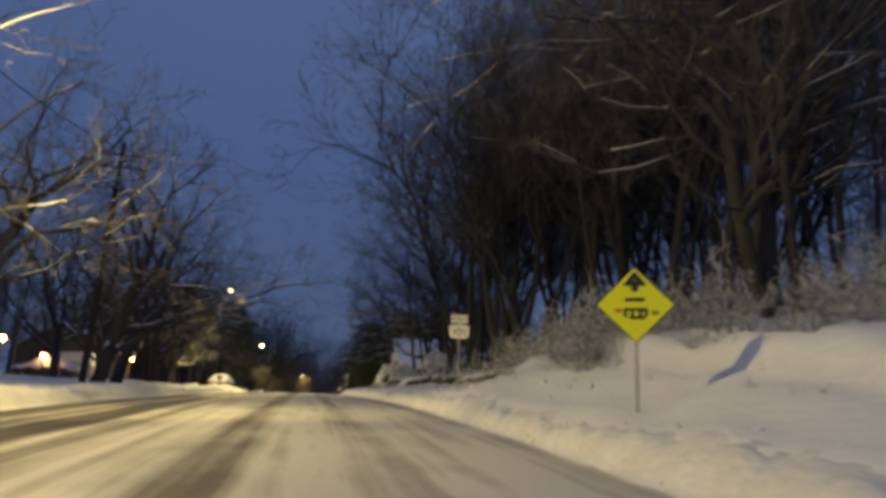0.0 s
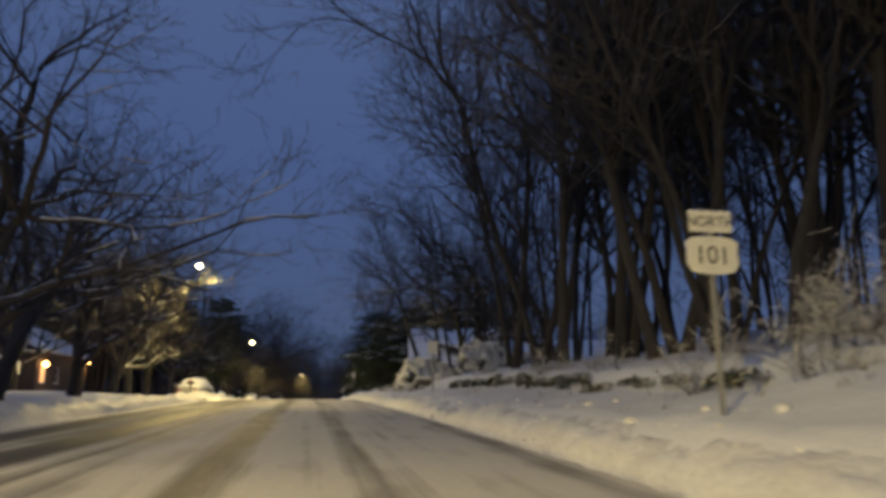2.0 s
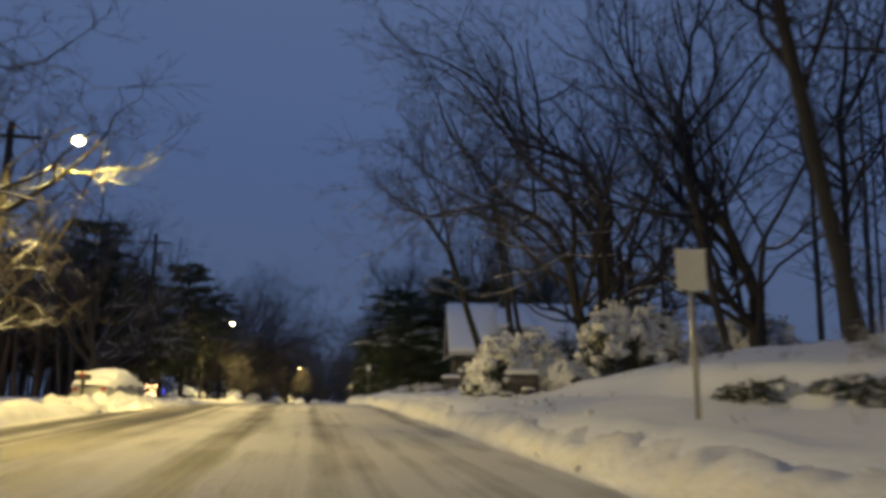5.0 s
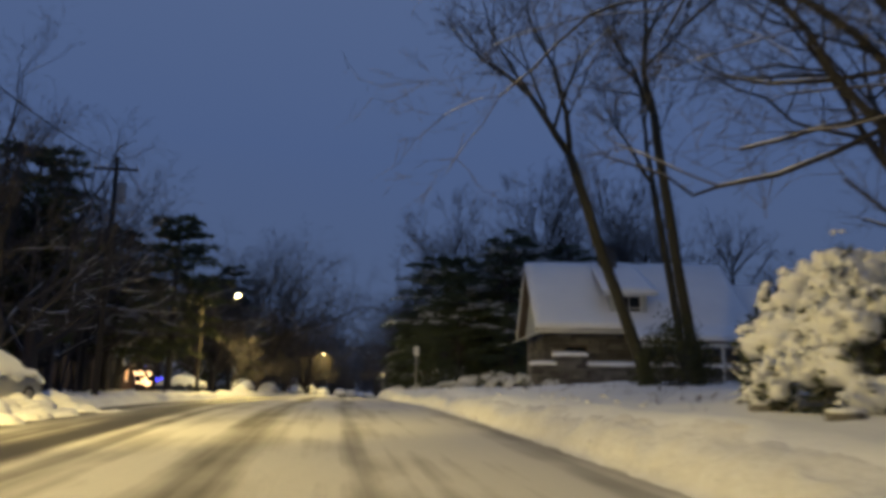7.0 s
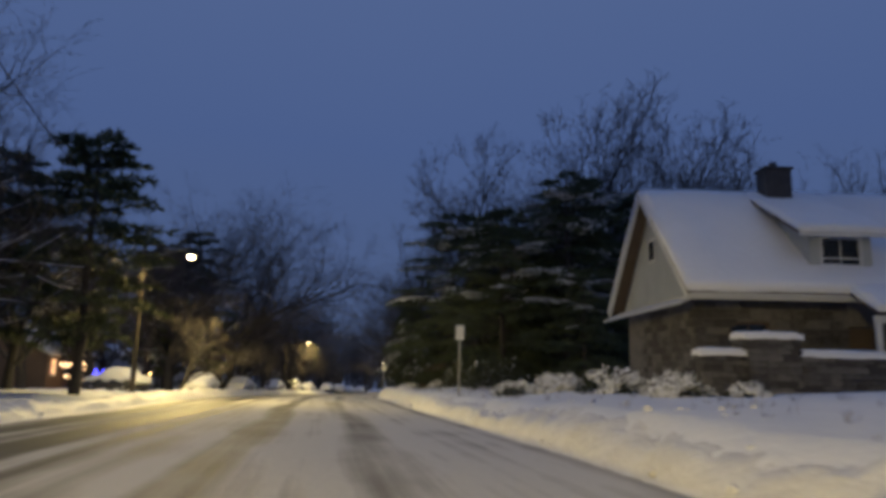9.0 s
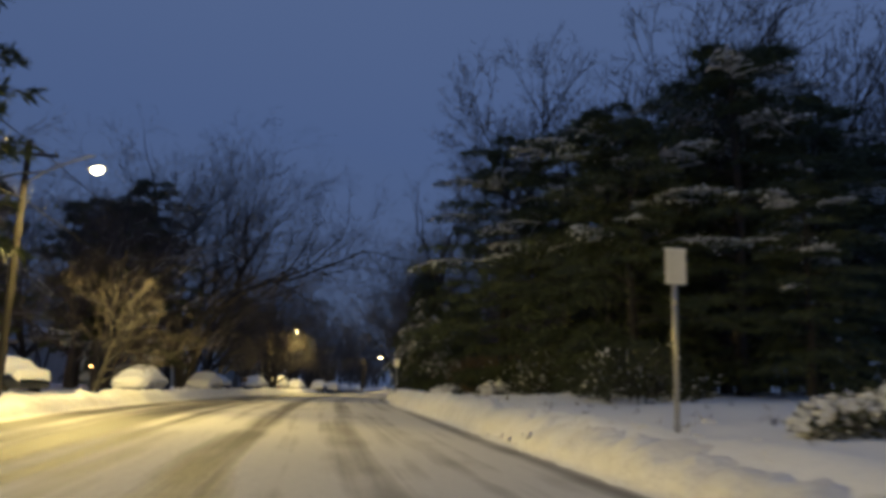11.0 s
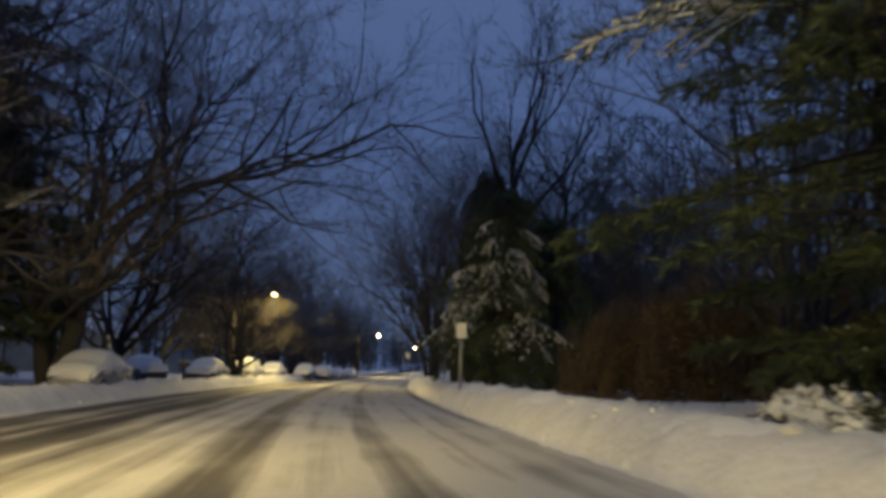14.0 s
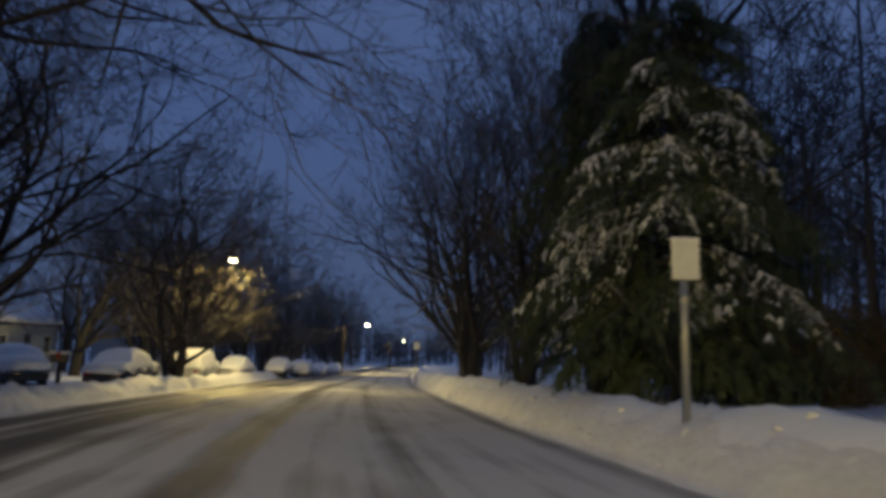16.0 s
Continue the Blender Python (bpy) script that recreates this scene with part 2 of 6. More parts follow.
def land(x, y):
    x, y = np.asarray(x, float), np.asarray(y, float)
    s = x - line_x(y)
    bank, lawn, low = np.interp(s, BANK_S, BANK_H), np.interp(s, LAWN_S, LAWN_H), np.interp(s, LOW_S, LOW_H)
    f, g = fade(y, 55, 66), fade(y, 122, 142)
    right = bank * (1 - f) + lawn * f * (1 - g) + low * g
    left = np.interp(-s, FAR_S, FAR_H) * (0.45 + 0.55 * (1 - fade(y, 60, 80))) + 0 * y
    h = np.where(s > 0, right, left)
    off = np.clip(np.maximum(s - ROAD_RIGHT, ROAD_LEFT - s), 0, None)
    rough = np.clip(off * 1.2, 0, 1)
    ridge = np.exp(-((off - 0.75) / 0.45) ** 2) * (off > 0)
    h = h + rough * (0.05 * lumps(x, y, 1.6) + 0.028 * lumps(x * 1.1 + 3, y, 0.75) + 0.10 * lumps(x + 7, y - 3, 5.0)) * np.clip(1.2 - off / 60, 0, 1)
    h = h + ridge * (0.12 + 0.20 * fade(y, 105, 125) + 0.10 * lumps(x * 1.3, y * 1.1, 0.9) + 0.06 * lumps(x * 3.1, y * 2.7, 0.9))
    h = h + np.clip((off - 1.2) / 2, 0, 1) * (s > 0) * (1 - fade(y, 22, 32)) * (0.15 * lumps(x * 1.2, y, 1.0) + 0.09 * lumps(x * 1.1 + 2, y * 0.9, 0.55) + 0.06 * lumps(x, y * 1.3, 0.33))
    # the bank swells into a mound past the warning sign
    h = h + (s > 0) * (0.85 * np.exp(-((y - 19) / 5.0) ** 2) * fade(s, 4.6, 7.6) + 0.38 * np.exp(-((y - 9.5) / 5.0) ** 2) * fade(s, 5.0, 7.6))
    # a sunk bed under the carriageway
    h = np.where(off <= 0, -0.14, h)
    return road_z(y) + h


def gz(x, y):
    return float(land(x, y))


def from_arrays(name, verts, faces, smooth=True):
    me = bpy.data.meshes.new(name)
    me.from_pydata([tuple(v) for v in verts], [], [tuple(f) for f in faces])
    if smooth:
        me.polygons.foreach_set("use_smooth", [True] * len(me.polygons))
    me.update()
    return me


def build_ground():
    near = np.concatenate([np.linspace(-9.6, ROAD_LEFT, 9), [ROAD_LEFT + 0.01, -3.0, 0.0, ROAD_RIGHT - 0.01], np.linspace(ROAD_RIGHT, 9.0, 22)])
    side = np.array([0.9, 1.9, 3.0, 4.3, 5.8, 7.6, 9.8, 12.5, 16, 21, 28, 38, 55, 80, 120, 200, 400, 1200])
    ss = np.concatenate([-9.6 - side[::-1], near, 9.0 + side])
    ys = np.concatenate([np.arange(-200, -20, 6.0), np.arange(-20, 190, 0.45), np.arange(190, 320, 2.0), np.arange(320, 1400, 40.0)])
    S, Y = np.meshgrid(ss, ys)
    X = S + line_x(Y)
    Z = land(X, Y)
    nx = len(ss)
    verts = np.stack([X.ravel(), Y.ravel(), Z.ravel()], 1)
    i = np.arange(len(ys) - 1)[:, None] * nx + np.arange(nx - 1)[None]
    i = i.ravel()
    faces = np.stack([i, i + 1, i + nx + 1, i + nx], 1)
    ob = new("ground", from_arrays("ground", verts.tolist(), faces.tolist()))
    ob.data.materials.append(SNOW)
    tagged(ob, "snow-covered verges, bank and lawns beside the road", "ground", kind="structure")


def build_road():
    ss = np.linspace(ROAD_LEFT - 0.05, ROAD_RIGHT + 0.05, 46)
    ys = np.concatenate([np.arange(-190, -20, 4.0), np.arange(-20, 190, 0.5), np.arange(190, 700, 4.0)])
    S, Y = np.meshgrid(ss, ys)
    X = S + line_x(Y)
    mid_s = (ROAD_LEFT + ROAD_RIGHT) / 2
    edge = np.abs(S - mid_s) / ((ROAD_RIGHT - ROAD_LEFT) / 2)
    Z = road_z(Y) + 0.03 - 0.06 * edge ** 2 + 0.012 * lumps(X, Y * 0.4, 0.8)
    nx = len(ss)
    verts = np.stack([X.ravel(), Y.ravel(), Z.ravel()], 1)
    i = (np.arange(len(ys) - 1)[:, None] * nx + np.arange(nx - 1)[None]).ravel()
    faces = np.stack([i, i + 1, i + nx + 1, i + nx], 1)
    me = from_arrays("road", verts.tolist(), faces.tolist())
    layer = me.uv_layers.new(name="lane")
    idx = np.zeros(len(me.loops), dtype=np.int32)
    me.loops.foreach_get("vertex_index", idx)
    uv = np.stack([S.ravel()[idx], Y.ravel()[idx]], 1).astype(np.float32)
    layer.data.foreach_set("uv", uv.ravel())
    ob = new("road", me)
    me.materials.append(ROAD)
    tagged(ob, "slushy road with dark wheel tracks through packed snow", "road", kind="structure")


build_ground()
build_road()


# ---------------------------------------------------------------- mesh helpers
def thing(name, x, y, z, label, category, group="", turn=0.0, kind=""):
    e = new(name)
    e.matrix_world = pose(x, y, z, 0, 0, turn)
    return tagged(e, label, category, group, kind)


def put(name, me, mat, parent, label=""):
    ob = new(name, me)
    if mat is not None and not me.materials:
        me.materials.append(mat)
    ob.parent = parent
    if label:
        ob["label"] = label
    return ob


def part(name, bm, mat, parent, label="", smooth=False):
    """Links a bmesh as one mesh object under a thing or a part."""
    me = bpy.data.meshes.new(name)
    bm.to_mesh(me)
    bm.free()
    if smooth:
        me.polygons.foreach_set("use_smooth", [True] * len(me.polygons))
    return put(name, me, mat, parent, label)


def box(bm, x0, x1, y0, y1, z0, z1, bevel=0.0):
    r = bmesh.ops.create_cube(bm, size=1.0, matrix=Matrix.Translation(((x0 + x1) / 2, (y0 + y1) / 2, (z0 + z1) / 2))
                              @ Matrix.Diagonal((x1 - x0, y1 - y0, z1 - z0, 1)))
    if bevel:
        edges = list({e for v in r["verts"] for e in v.link_edges})
        bmesh.ops.bevel(bm, geom=edges, offset=bevel, segments=2, affect="EDGES", profile=0.6)
    return bm


def boxed(x0, x1, y0, y1, z0, z1, bevel=0.0):
    return box(bmesh.new(), x0, x1, y0, y1, z0, z1, bevel)


def rod(bm, a, b, r0, r1, sides=8):
    a, b = Vector(a), Vector(b)
    d = b - a
    m = Matrix.Translation((a + b) / 2) @ d.to_track_quat("Z", "Y").to_matrix().to_4x4()
    bmesh.ops.create_cone(bm, cap_ends=True, segments=sides, radius1=r0, radius2=r1, depth=d.length, matrix=m)
    return bm


def prism(bm, outline, thick, m=Matrix()):
    """A flat plate of the given outline in x and z, of that thickness along y."""
    front = [bm.verts.new(m @ Vector((x, 0, z))) for x, z in outline]
    back = [bm.verts.new(m @ Vector((x, thick, z))) for x, z in outline]
    bm.faces.new(front)
    bm.faces.new(back[::-1])
    k = len(outline)
    for i in range(k):
        bm.faces.new((front[i], back[i], back[(i + 1) % k], front[(i + 1) % k]))
    bmesh.ops.recalc_face_normals(bm, faces=bm.faces)
    return bm


class Tubes:
    """Gathers many tapered tubes into one mesh."""

    def __init__(self):
        self.v, self.f = [], []

    def add(self, pts, radii, sides, lift=0.0):
        pts = np.asarray(pts, float)
        k = len(pts)
        d = np.gradient(pts, axis=0)
        d /= np.linalg.norm(d, axis=1)[:, None] + 1e-9
        ref = np.where(np.abs(d[:, 2:3]) > 0.9, [[1.0, 0, 0]], [[0, 0, 1.0]])
        a = np.cross(d, ref)
        a /= np.linalg.norm(a, axis=1)[:, None] + 1e-9
        b = np.cross(a, d)
        ang = np.arange(sides) * 2 * np.pi / sides
        ring = pts[:, None] + np.asarray(radii)[:, None, None] * (np.cos(ang)[None, :, None] * a[:, None] + np.sin(ang)[None, :, None] * b[:, None])
        ring[..., 2] += lift
        base = len(self.v)
        self.v.extend(ring.reshape(-1, 3).tolist())
        for i in range(k - 1):
            for j in range(sides):
                p, q = base + i * sides + j, base + i * sides + (j + 1) % sides
                self.f.append((p, q, q + sides, p + sides))
        self.f.append(tuple(base + (k - 1) * sides + j for j in range(sides)))

    def mesh(self, name, mat):
        me = from_arrays(name, self.v, self.f)
        me.materials.append(mat)
        return me


# ---------------------------------------------------------------- bare trees
class Ribbons:
    """Gathers the finest twigs, each a thin sliver, into the tubes' mesh."""

    def __init__(self, tubes, rng):
        self.t, self.rng = tubes, rng

    def add(self, p, q, width):
        d = q - p
        a = np.cross(d, self.rng.normal(0, 1, 3))
        a *= width * 0.5 / (np.linalg.norm(a) + 1e-9)
        b = len(self.t.v)
        self.t.v += [(p - a).tolist(), (p + a).tolist(), (q + a * 0.5).tolist(), (q - a * 0.5).tolist()]
        self.t.f.append((b, b + 1, b + 2, b + 3))


def fork_tree(seed, height, trunk_r, bole=0.28, levels=5, angle=0.62, up=0.05, crook=0.11, lean=(0, 0), stems=1, snow=True, wide=0.02, toward=None, shoots=2.0,
              twigs=4, bark=None, flat=0.0, side_limbs=3, bend=0.05):
    """Meshes of a leafless tree whose stem forks again and again: trunk and limbs, crown of fine branches, snow along the limbs."""
    rng = np.random.default_rng(seed)
    wood, crown, white = Tubes(), Tubes(), Tubes()
    slivers = Ribbons(crown, rng)
    pull = np.zeros(3) if toward is None else np.array(toward, float)
    q = 0.75
    first_len = (1 - bole) * height / ((1 - q ** levels) / (1 - q)) * 1.12

    def unit(v):
        return v / (np.linalg.norm(v) + 1e-9)

    def aside(d, a):
        r = rng.normal(0, 1, 3)
        r[2] *= 1 - flat
        r = unit(r - d * (r @ d))
        return unit(d * math.cos(a) + r * math.sin(a))

    def branch(p, d, r, length, level):
        n = 12 if level == 0 else (6 if level < 3 else 3)
        end_r = r * (0.64 if level else 0.74)
        pts = [p]
        for i in range(n):
            k = bend if level == 0 else crook * (1.05 + 0.08 * level)
            d = unit(d + rng.normal(0, k * (3.0 / n) ** 0.5, 3) + (0, 0, up * 3.0 / n) + pull * ((0.20 if level < 3 else 0.04) * 3.0 / n if level else 0))
            if level and pts[-1][2] < height * 0.2:
                d[2] = abs(d[2])
            pts.append(pts[-1] + d * length / n)
        pts = np.array(pts)
        if level >= levels:
            w = max(wide, 0.0)
            for i in range(n):
                slivers.add(pts[i], pts[i + 1], w * (1.5 - 0.25 * i))
            for _ in range(twigs):
                i = int(rng.integers(n))
                b = pts[i] + (pts[i + 1] - pts[i]) * rng.random()
                w1 = aside(d, rng.uniform(0.4, 1.0))
                c = b + w1 * length * rng.uniform(0.18, 0.4)
                slivers.add(b, c, w)
                slivers.add(c, c + aside(w1, rng.uniform(0.2, 0.8)) * length * rng.uniform(0.15, 0.4), w * 0.9)
                if rng.random() < 0.6:
                    slivers.add(c, c + aside(w1, rng.uniform(0.4, 1.1)) * length * rng.uniform(0.12, 0.3), w * 0.8)
            return
        rr = r + (end_r - r) * np.linspace(0, 1, n + 1)
        if level == 0:
            rr[0] *= 1.4
            rr[1] *= 1.12
        if r > 0.028:
            wood.add(pts, rr, 9 if level == 0 else (6 if r > 0.07 else 5))
        else:
            crown.add(pts, np.maximum(rr, wide * 0.55), 3)
        if snow and level and r > 0.012:
            slope = abs(d[2])
            if slope < 0.75:
                up_r = np.maximum(rr[1:], 0.012)
                white.add(pts[1:] + np.stack([0 * up_r, 0 * up_r, up_r * 0.72 + 0.004], 1), (up_r * 0.48 + 0.004) * rng.uniform(0.5, 1.2, n), 4)
        # the forks at the end
        count = 3 if rng.random() < (0.5 if level == 0 else 0.22) else 2
        for c in range(count):
            a = angle * (rng.uniform(0.25, 0.6) if c == 0 else rng.uniform(0.75, 1.25)) * (1.0 if level else 0.85)
            branch(pts[-1], aside(d, a), end_r * (0.86 if c == 0 else rng.uniform(0.55, 0.75)), (first_len if level == 0 else length * q) * rng.uniform(0.85, 1.15), level + 1)
        # side limbs and shoots below them
        extra = side_limbs if level == 0 else int(shoots + rng.random())
        for _ in range(extra):
            t = rng.uniform(0.45, 0.97) if level == 0 else rng.uniform(0.25, 0.95)
            f = t * n
            i = min(int(f), n - 1)
            b = pts[i] + (pts[i + 1] - pts[i]) * (f - i)
            w = aside(unit(pts[i + 1] - pts[i]), angle * rng.uniform(1.1, 1.8))
            if level == 0:
                branch(b, w, r * rng.uniform(0.30, 0.48), first_len * rng.uniform(0.8, 1.1), 2 if levels > 3 else 1)
            else:
                branch(b, w, r * rng.uniform(0.35, 0.55), length * rng.uniform(0.55, 0.8), min(level + (1 if rng.random() < 0.35 else 2), levels))

    for k in range(stems):
        tilt = np.array([lean[0], lean[1], 1.0])
        if stems > 1:
            a = k * 6.28 / stems + rng.uniform(-0.4, 0.4)
            tilt = tilt + np.array([math.cos(a), math.sin(a), 0]) * rng.uniform(0.12, 0.30)
        foot = np.array([0.0, 0.0, -0.3]) + (np.array([tilt[0], tilt[1], 0]) * 0.4 if stems > 1 else 0)
        branch(foot, unit(tilt), trunk_r * (1 if k == 0 else rng.uniform(0.65, 0.9)), height * bole * (1 if k == 0 else rng.uniform(0.8, 1.15)), 0)
    return (wood.mesh("trunk", bark or BARK), crown.mesh("crown", TWIG), white.mesh("branch_snow", SNOW) if snow else None)


NEAR = "bare street trees"
WOODS = "bare woodland trees"


def tree_thing(meshes, x, y, label, group="", turn=0.0, size=1.0, sink=0.0, name="bare_tree", tall=1.0):
    e = thing(name, x, y, gz(x, y) - sink, label, "tree", group, turn)
    e.scale = (size, size, size * tall)
    tip = 0.085 if group == WOODS else 0.03
    e.rotation_euler = (tip * math.sin(x * 12.9 + y * 7.1), tip * math.sin(x * 3.7 - y * 5.3) - (0.07 if group == WOODS and x > 0 else 0.0), radians(turn))
    put("trunk", meshes[0], None, e)
    put("crown", meshes[1], None, e)["kind"] = "stuff"
    if meshes[2] is not None:
        put("branch_snow", meshes[2], None, e, "thin ridges of snow along the limbs")["kind"] = "stuff"
    return e


def far_woods(name, spots, seed, label, height=(11, 17)):
    """Distant crowded trunks and twigs, beyond counting, as one mass."""
    rng = np.random.default_rng(seed)
    t = Tubes()
    sl = Ribbons(t, rng)
    for x, y in spots:
        h = rng.uniform(*height)
        z = gz(x, y) - 0.3
        ln = rng.normal(0, 0.05, 2)
        r = rng.uniform(0.08, 0.19)
        pts = np.array([(x + ln[0] * u * h, y + ln[1] * u * h, z + u * h) for u in (0, 0.35, 0.7, 1.0)])
        t.add(pts, [r, r * 0.75, r * 0.4, 0.02], 4)
        for _ in range(15):
            u = rng.uniform(0.22, 1.0)
            p = np.array([x + ln[0] * u * h, y + ln[1] * u * h, z + u * h])
            a = rng.uniform(0, 6.28)
            l = h * rng.uniform(0.10, 0.24) * (1.25 - u * 0.7)
            q = p + np.array([math.cos(a), math.sin(a), rng.uniform(0.3, 1.3)]) * l
            sl.add(p, q, 0.07)
            for _ in range(4):
                v = rng.uniform(0.2, 1.0)
                b = p + (q - p) * v
                c = b + np.array([rng.normal(0, 0.6), rng.normal(0, 0.6), rng.uniform(0.0, 0.9)]) * l * 0.6
                sl.add(b, c, 0.052)
                d = b + (c - b) * 0.5
                sl.add(d, d + rng.normal(0, 0.38, 3) * l, 0.040)
                sl.add(d, d + rng.normal(0, 0.38, 3) * l, 0.040)
    ob = new(name, t.mesh(name, TWIG))
    tagged(ob, label, "woods", kind="stuff")


# ---------------------------------------------------------------- evergreens and shrubs
class Leaves:
    """Gathers many small leaf blades into one mesh."""

    def __init__(self):
        self.v, self.f = [], []

    def blade(self, p, along, across, length, width):
        b = len(self.v)
        along, across = np.asarray(along), np.asarray(across)
        self.v += [tuple(p), tuple(p + along * length * 0.5 - across * width * 0.5), tuple(p + along * length), tuple(p + along * length * 0.5 + across * width * 0.5)]
        self.f.append((b, b + 1, b + 2, b + 3))

    def spray(self, rng, p, way, jitter, length, width):
        """Many blades at once: places and ways as arrays."""
        p, way = np.asarray(p, float), np.asarray(way, float)
        n = len(p)
        way = way + rng.normal(0, jitter, (n, 3))
        way /= np.linalg.norm(way, axis=1)[:, None] + 1e-9
        ac = np.cross(way, rng.normal(0, 1, (n, 3)))
        ac /= np.linalg.norm(ac, axis=1)[:, None] + 1e-9
        ln = (length * rng.uniform(0.6, 1.4, n))[:, None]
        wd = (width * rng.uniform(0.7, 1.4, n))[:, None]
        v = np.stack([p, p + way * ln * 0.5 - ac * wd * 0.5, p + way * ln, p + way * ln * 0.5 + ac * wd * 0.5], 1).reshape(-1, 3)
        b = len(self.v)
        self.v.extend(v.tolist())
        self.f.extend([(b + 4 * k, b + 4 * k + 1, b + 4 * k + 2, b + 4 * k + 3) for k in range(n)])

    def mesh(self, name, mat):
        me = from_arrays(name, self.v, self.f, smooth=False)
        me.materials.append(mat)
        return me


def clump_template(seed, levels=2):
    """A small, uneven lump: vertices and faces."""
    rng = np.random.default_rng(seed)
    bm = bmesh.new()
    bmesh.ops.create_icosphere(bm, subdivisions=levels, radius=1.0)
    ph = rng.uniform(0, 6, 6)
    vs = []
    for v in bm.verts:
        c = v.co
        k = 1 + 0.16 * math.sin(3.1 * c.x + ph[0]) * math.sin(2.7 * c.y + ph[1]) + 0.12 * math.sin(5.3 * c.z + ph[2]) + 0.08 * math.sin(7 * c.x + 6 * c.y + ph[3])
        vs.append((c.x * k, c.y * k, c.z * k))
    fs = [tuple(v.index for v in f.verts) for f in bm.faces]
    bm.free()
    return np.array(vs), fs


LUMPS = [clump_template(k) for k in range(6)]
SMALL_LUMPS = [clump_template(k + 20, 1) for k in range(6)]


class Heap:
    """Gathers many snow lumps into one mesh."""

    def __init__(self):
        self.v, self.f = [], []

    def lump(self, rng, p, size, small=False, turn=None):
        vs, fs = (SMALL_LUMPS if small else LUMPS)[int(rng.integers(6))]
        a = rng.uniform(0, 6.28) if turn is None else turn
        ca, sa = math.cos(a), math.sin(a)
        q = vs * size
        q = np.stack([q[:, 0] * ca - q[:, 1] * sa, q[:, 0] * sa + q[:, 1] * ca, q[:, 2]], 1) + p
        b = len(self.v)
        self.v.extend(q.tolist())
        self.f.extend(tuple(i + b for i in f) for f in fs)

    def mesh(self, name, mat):
        me = from_arrays(name, self.v, self.f)
        me.materials.append(mat)
        return me


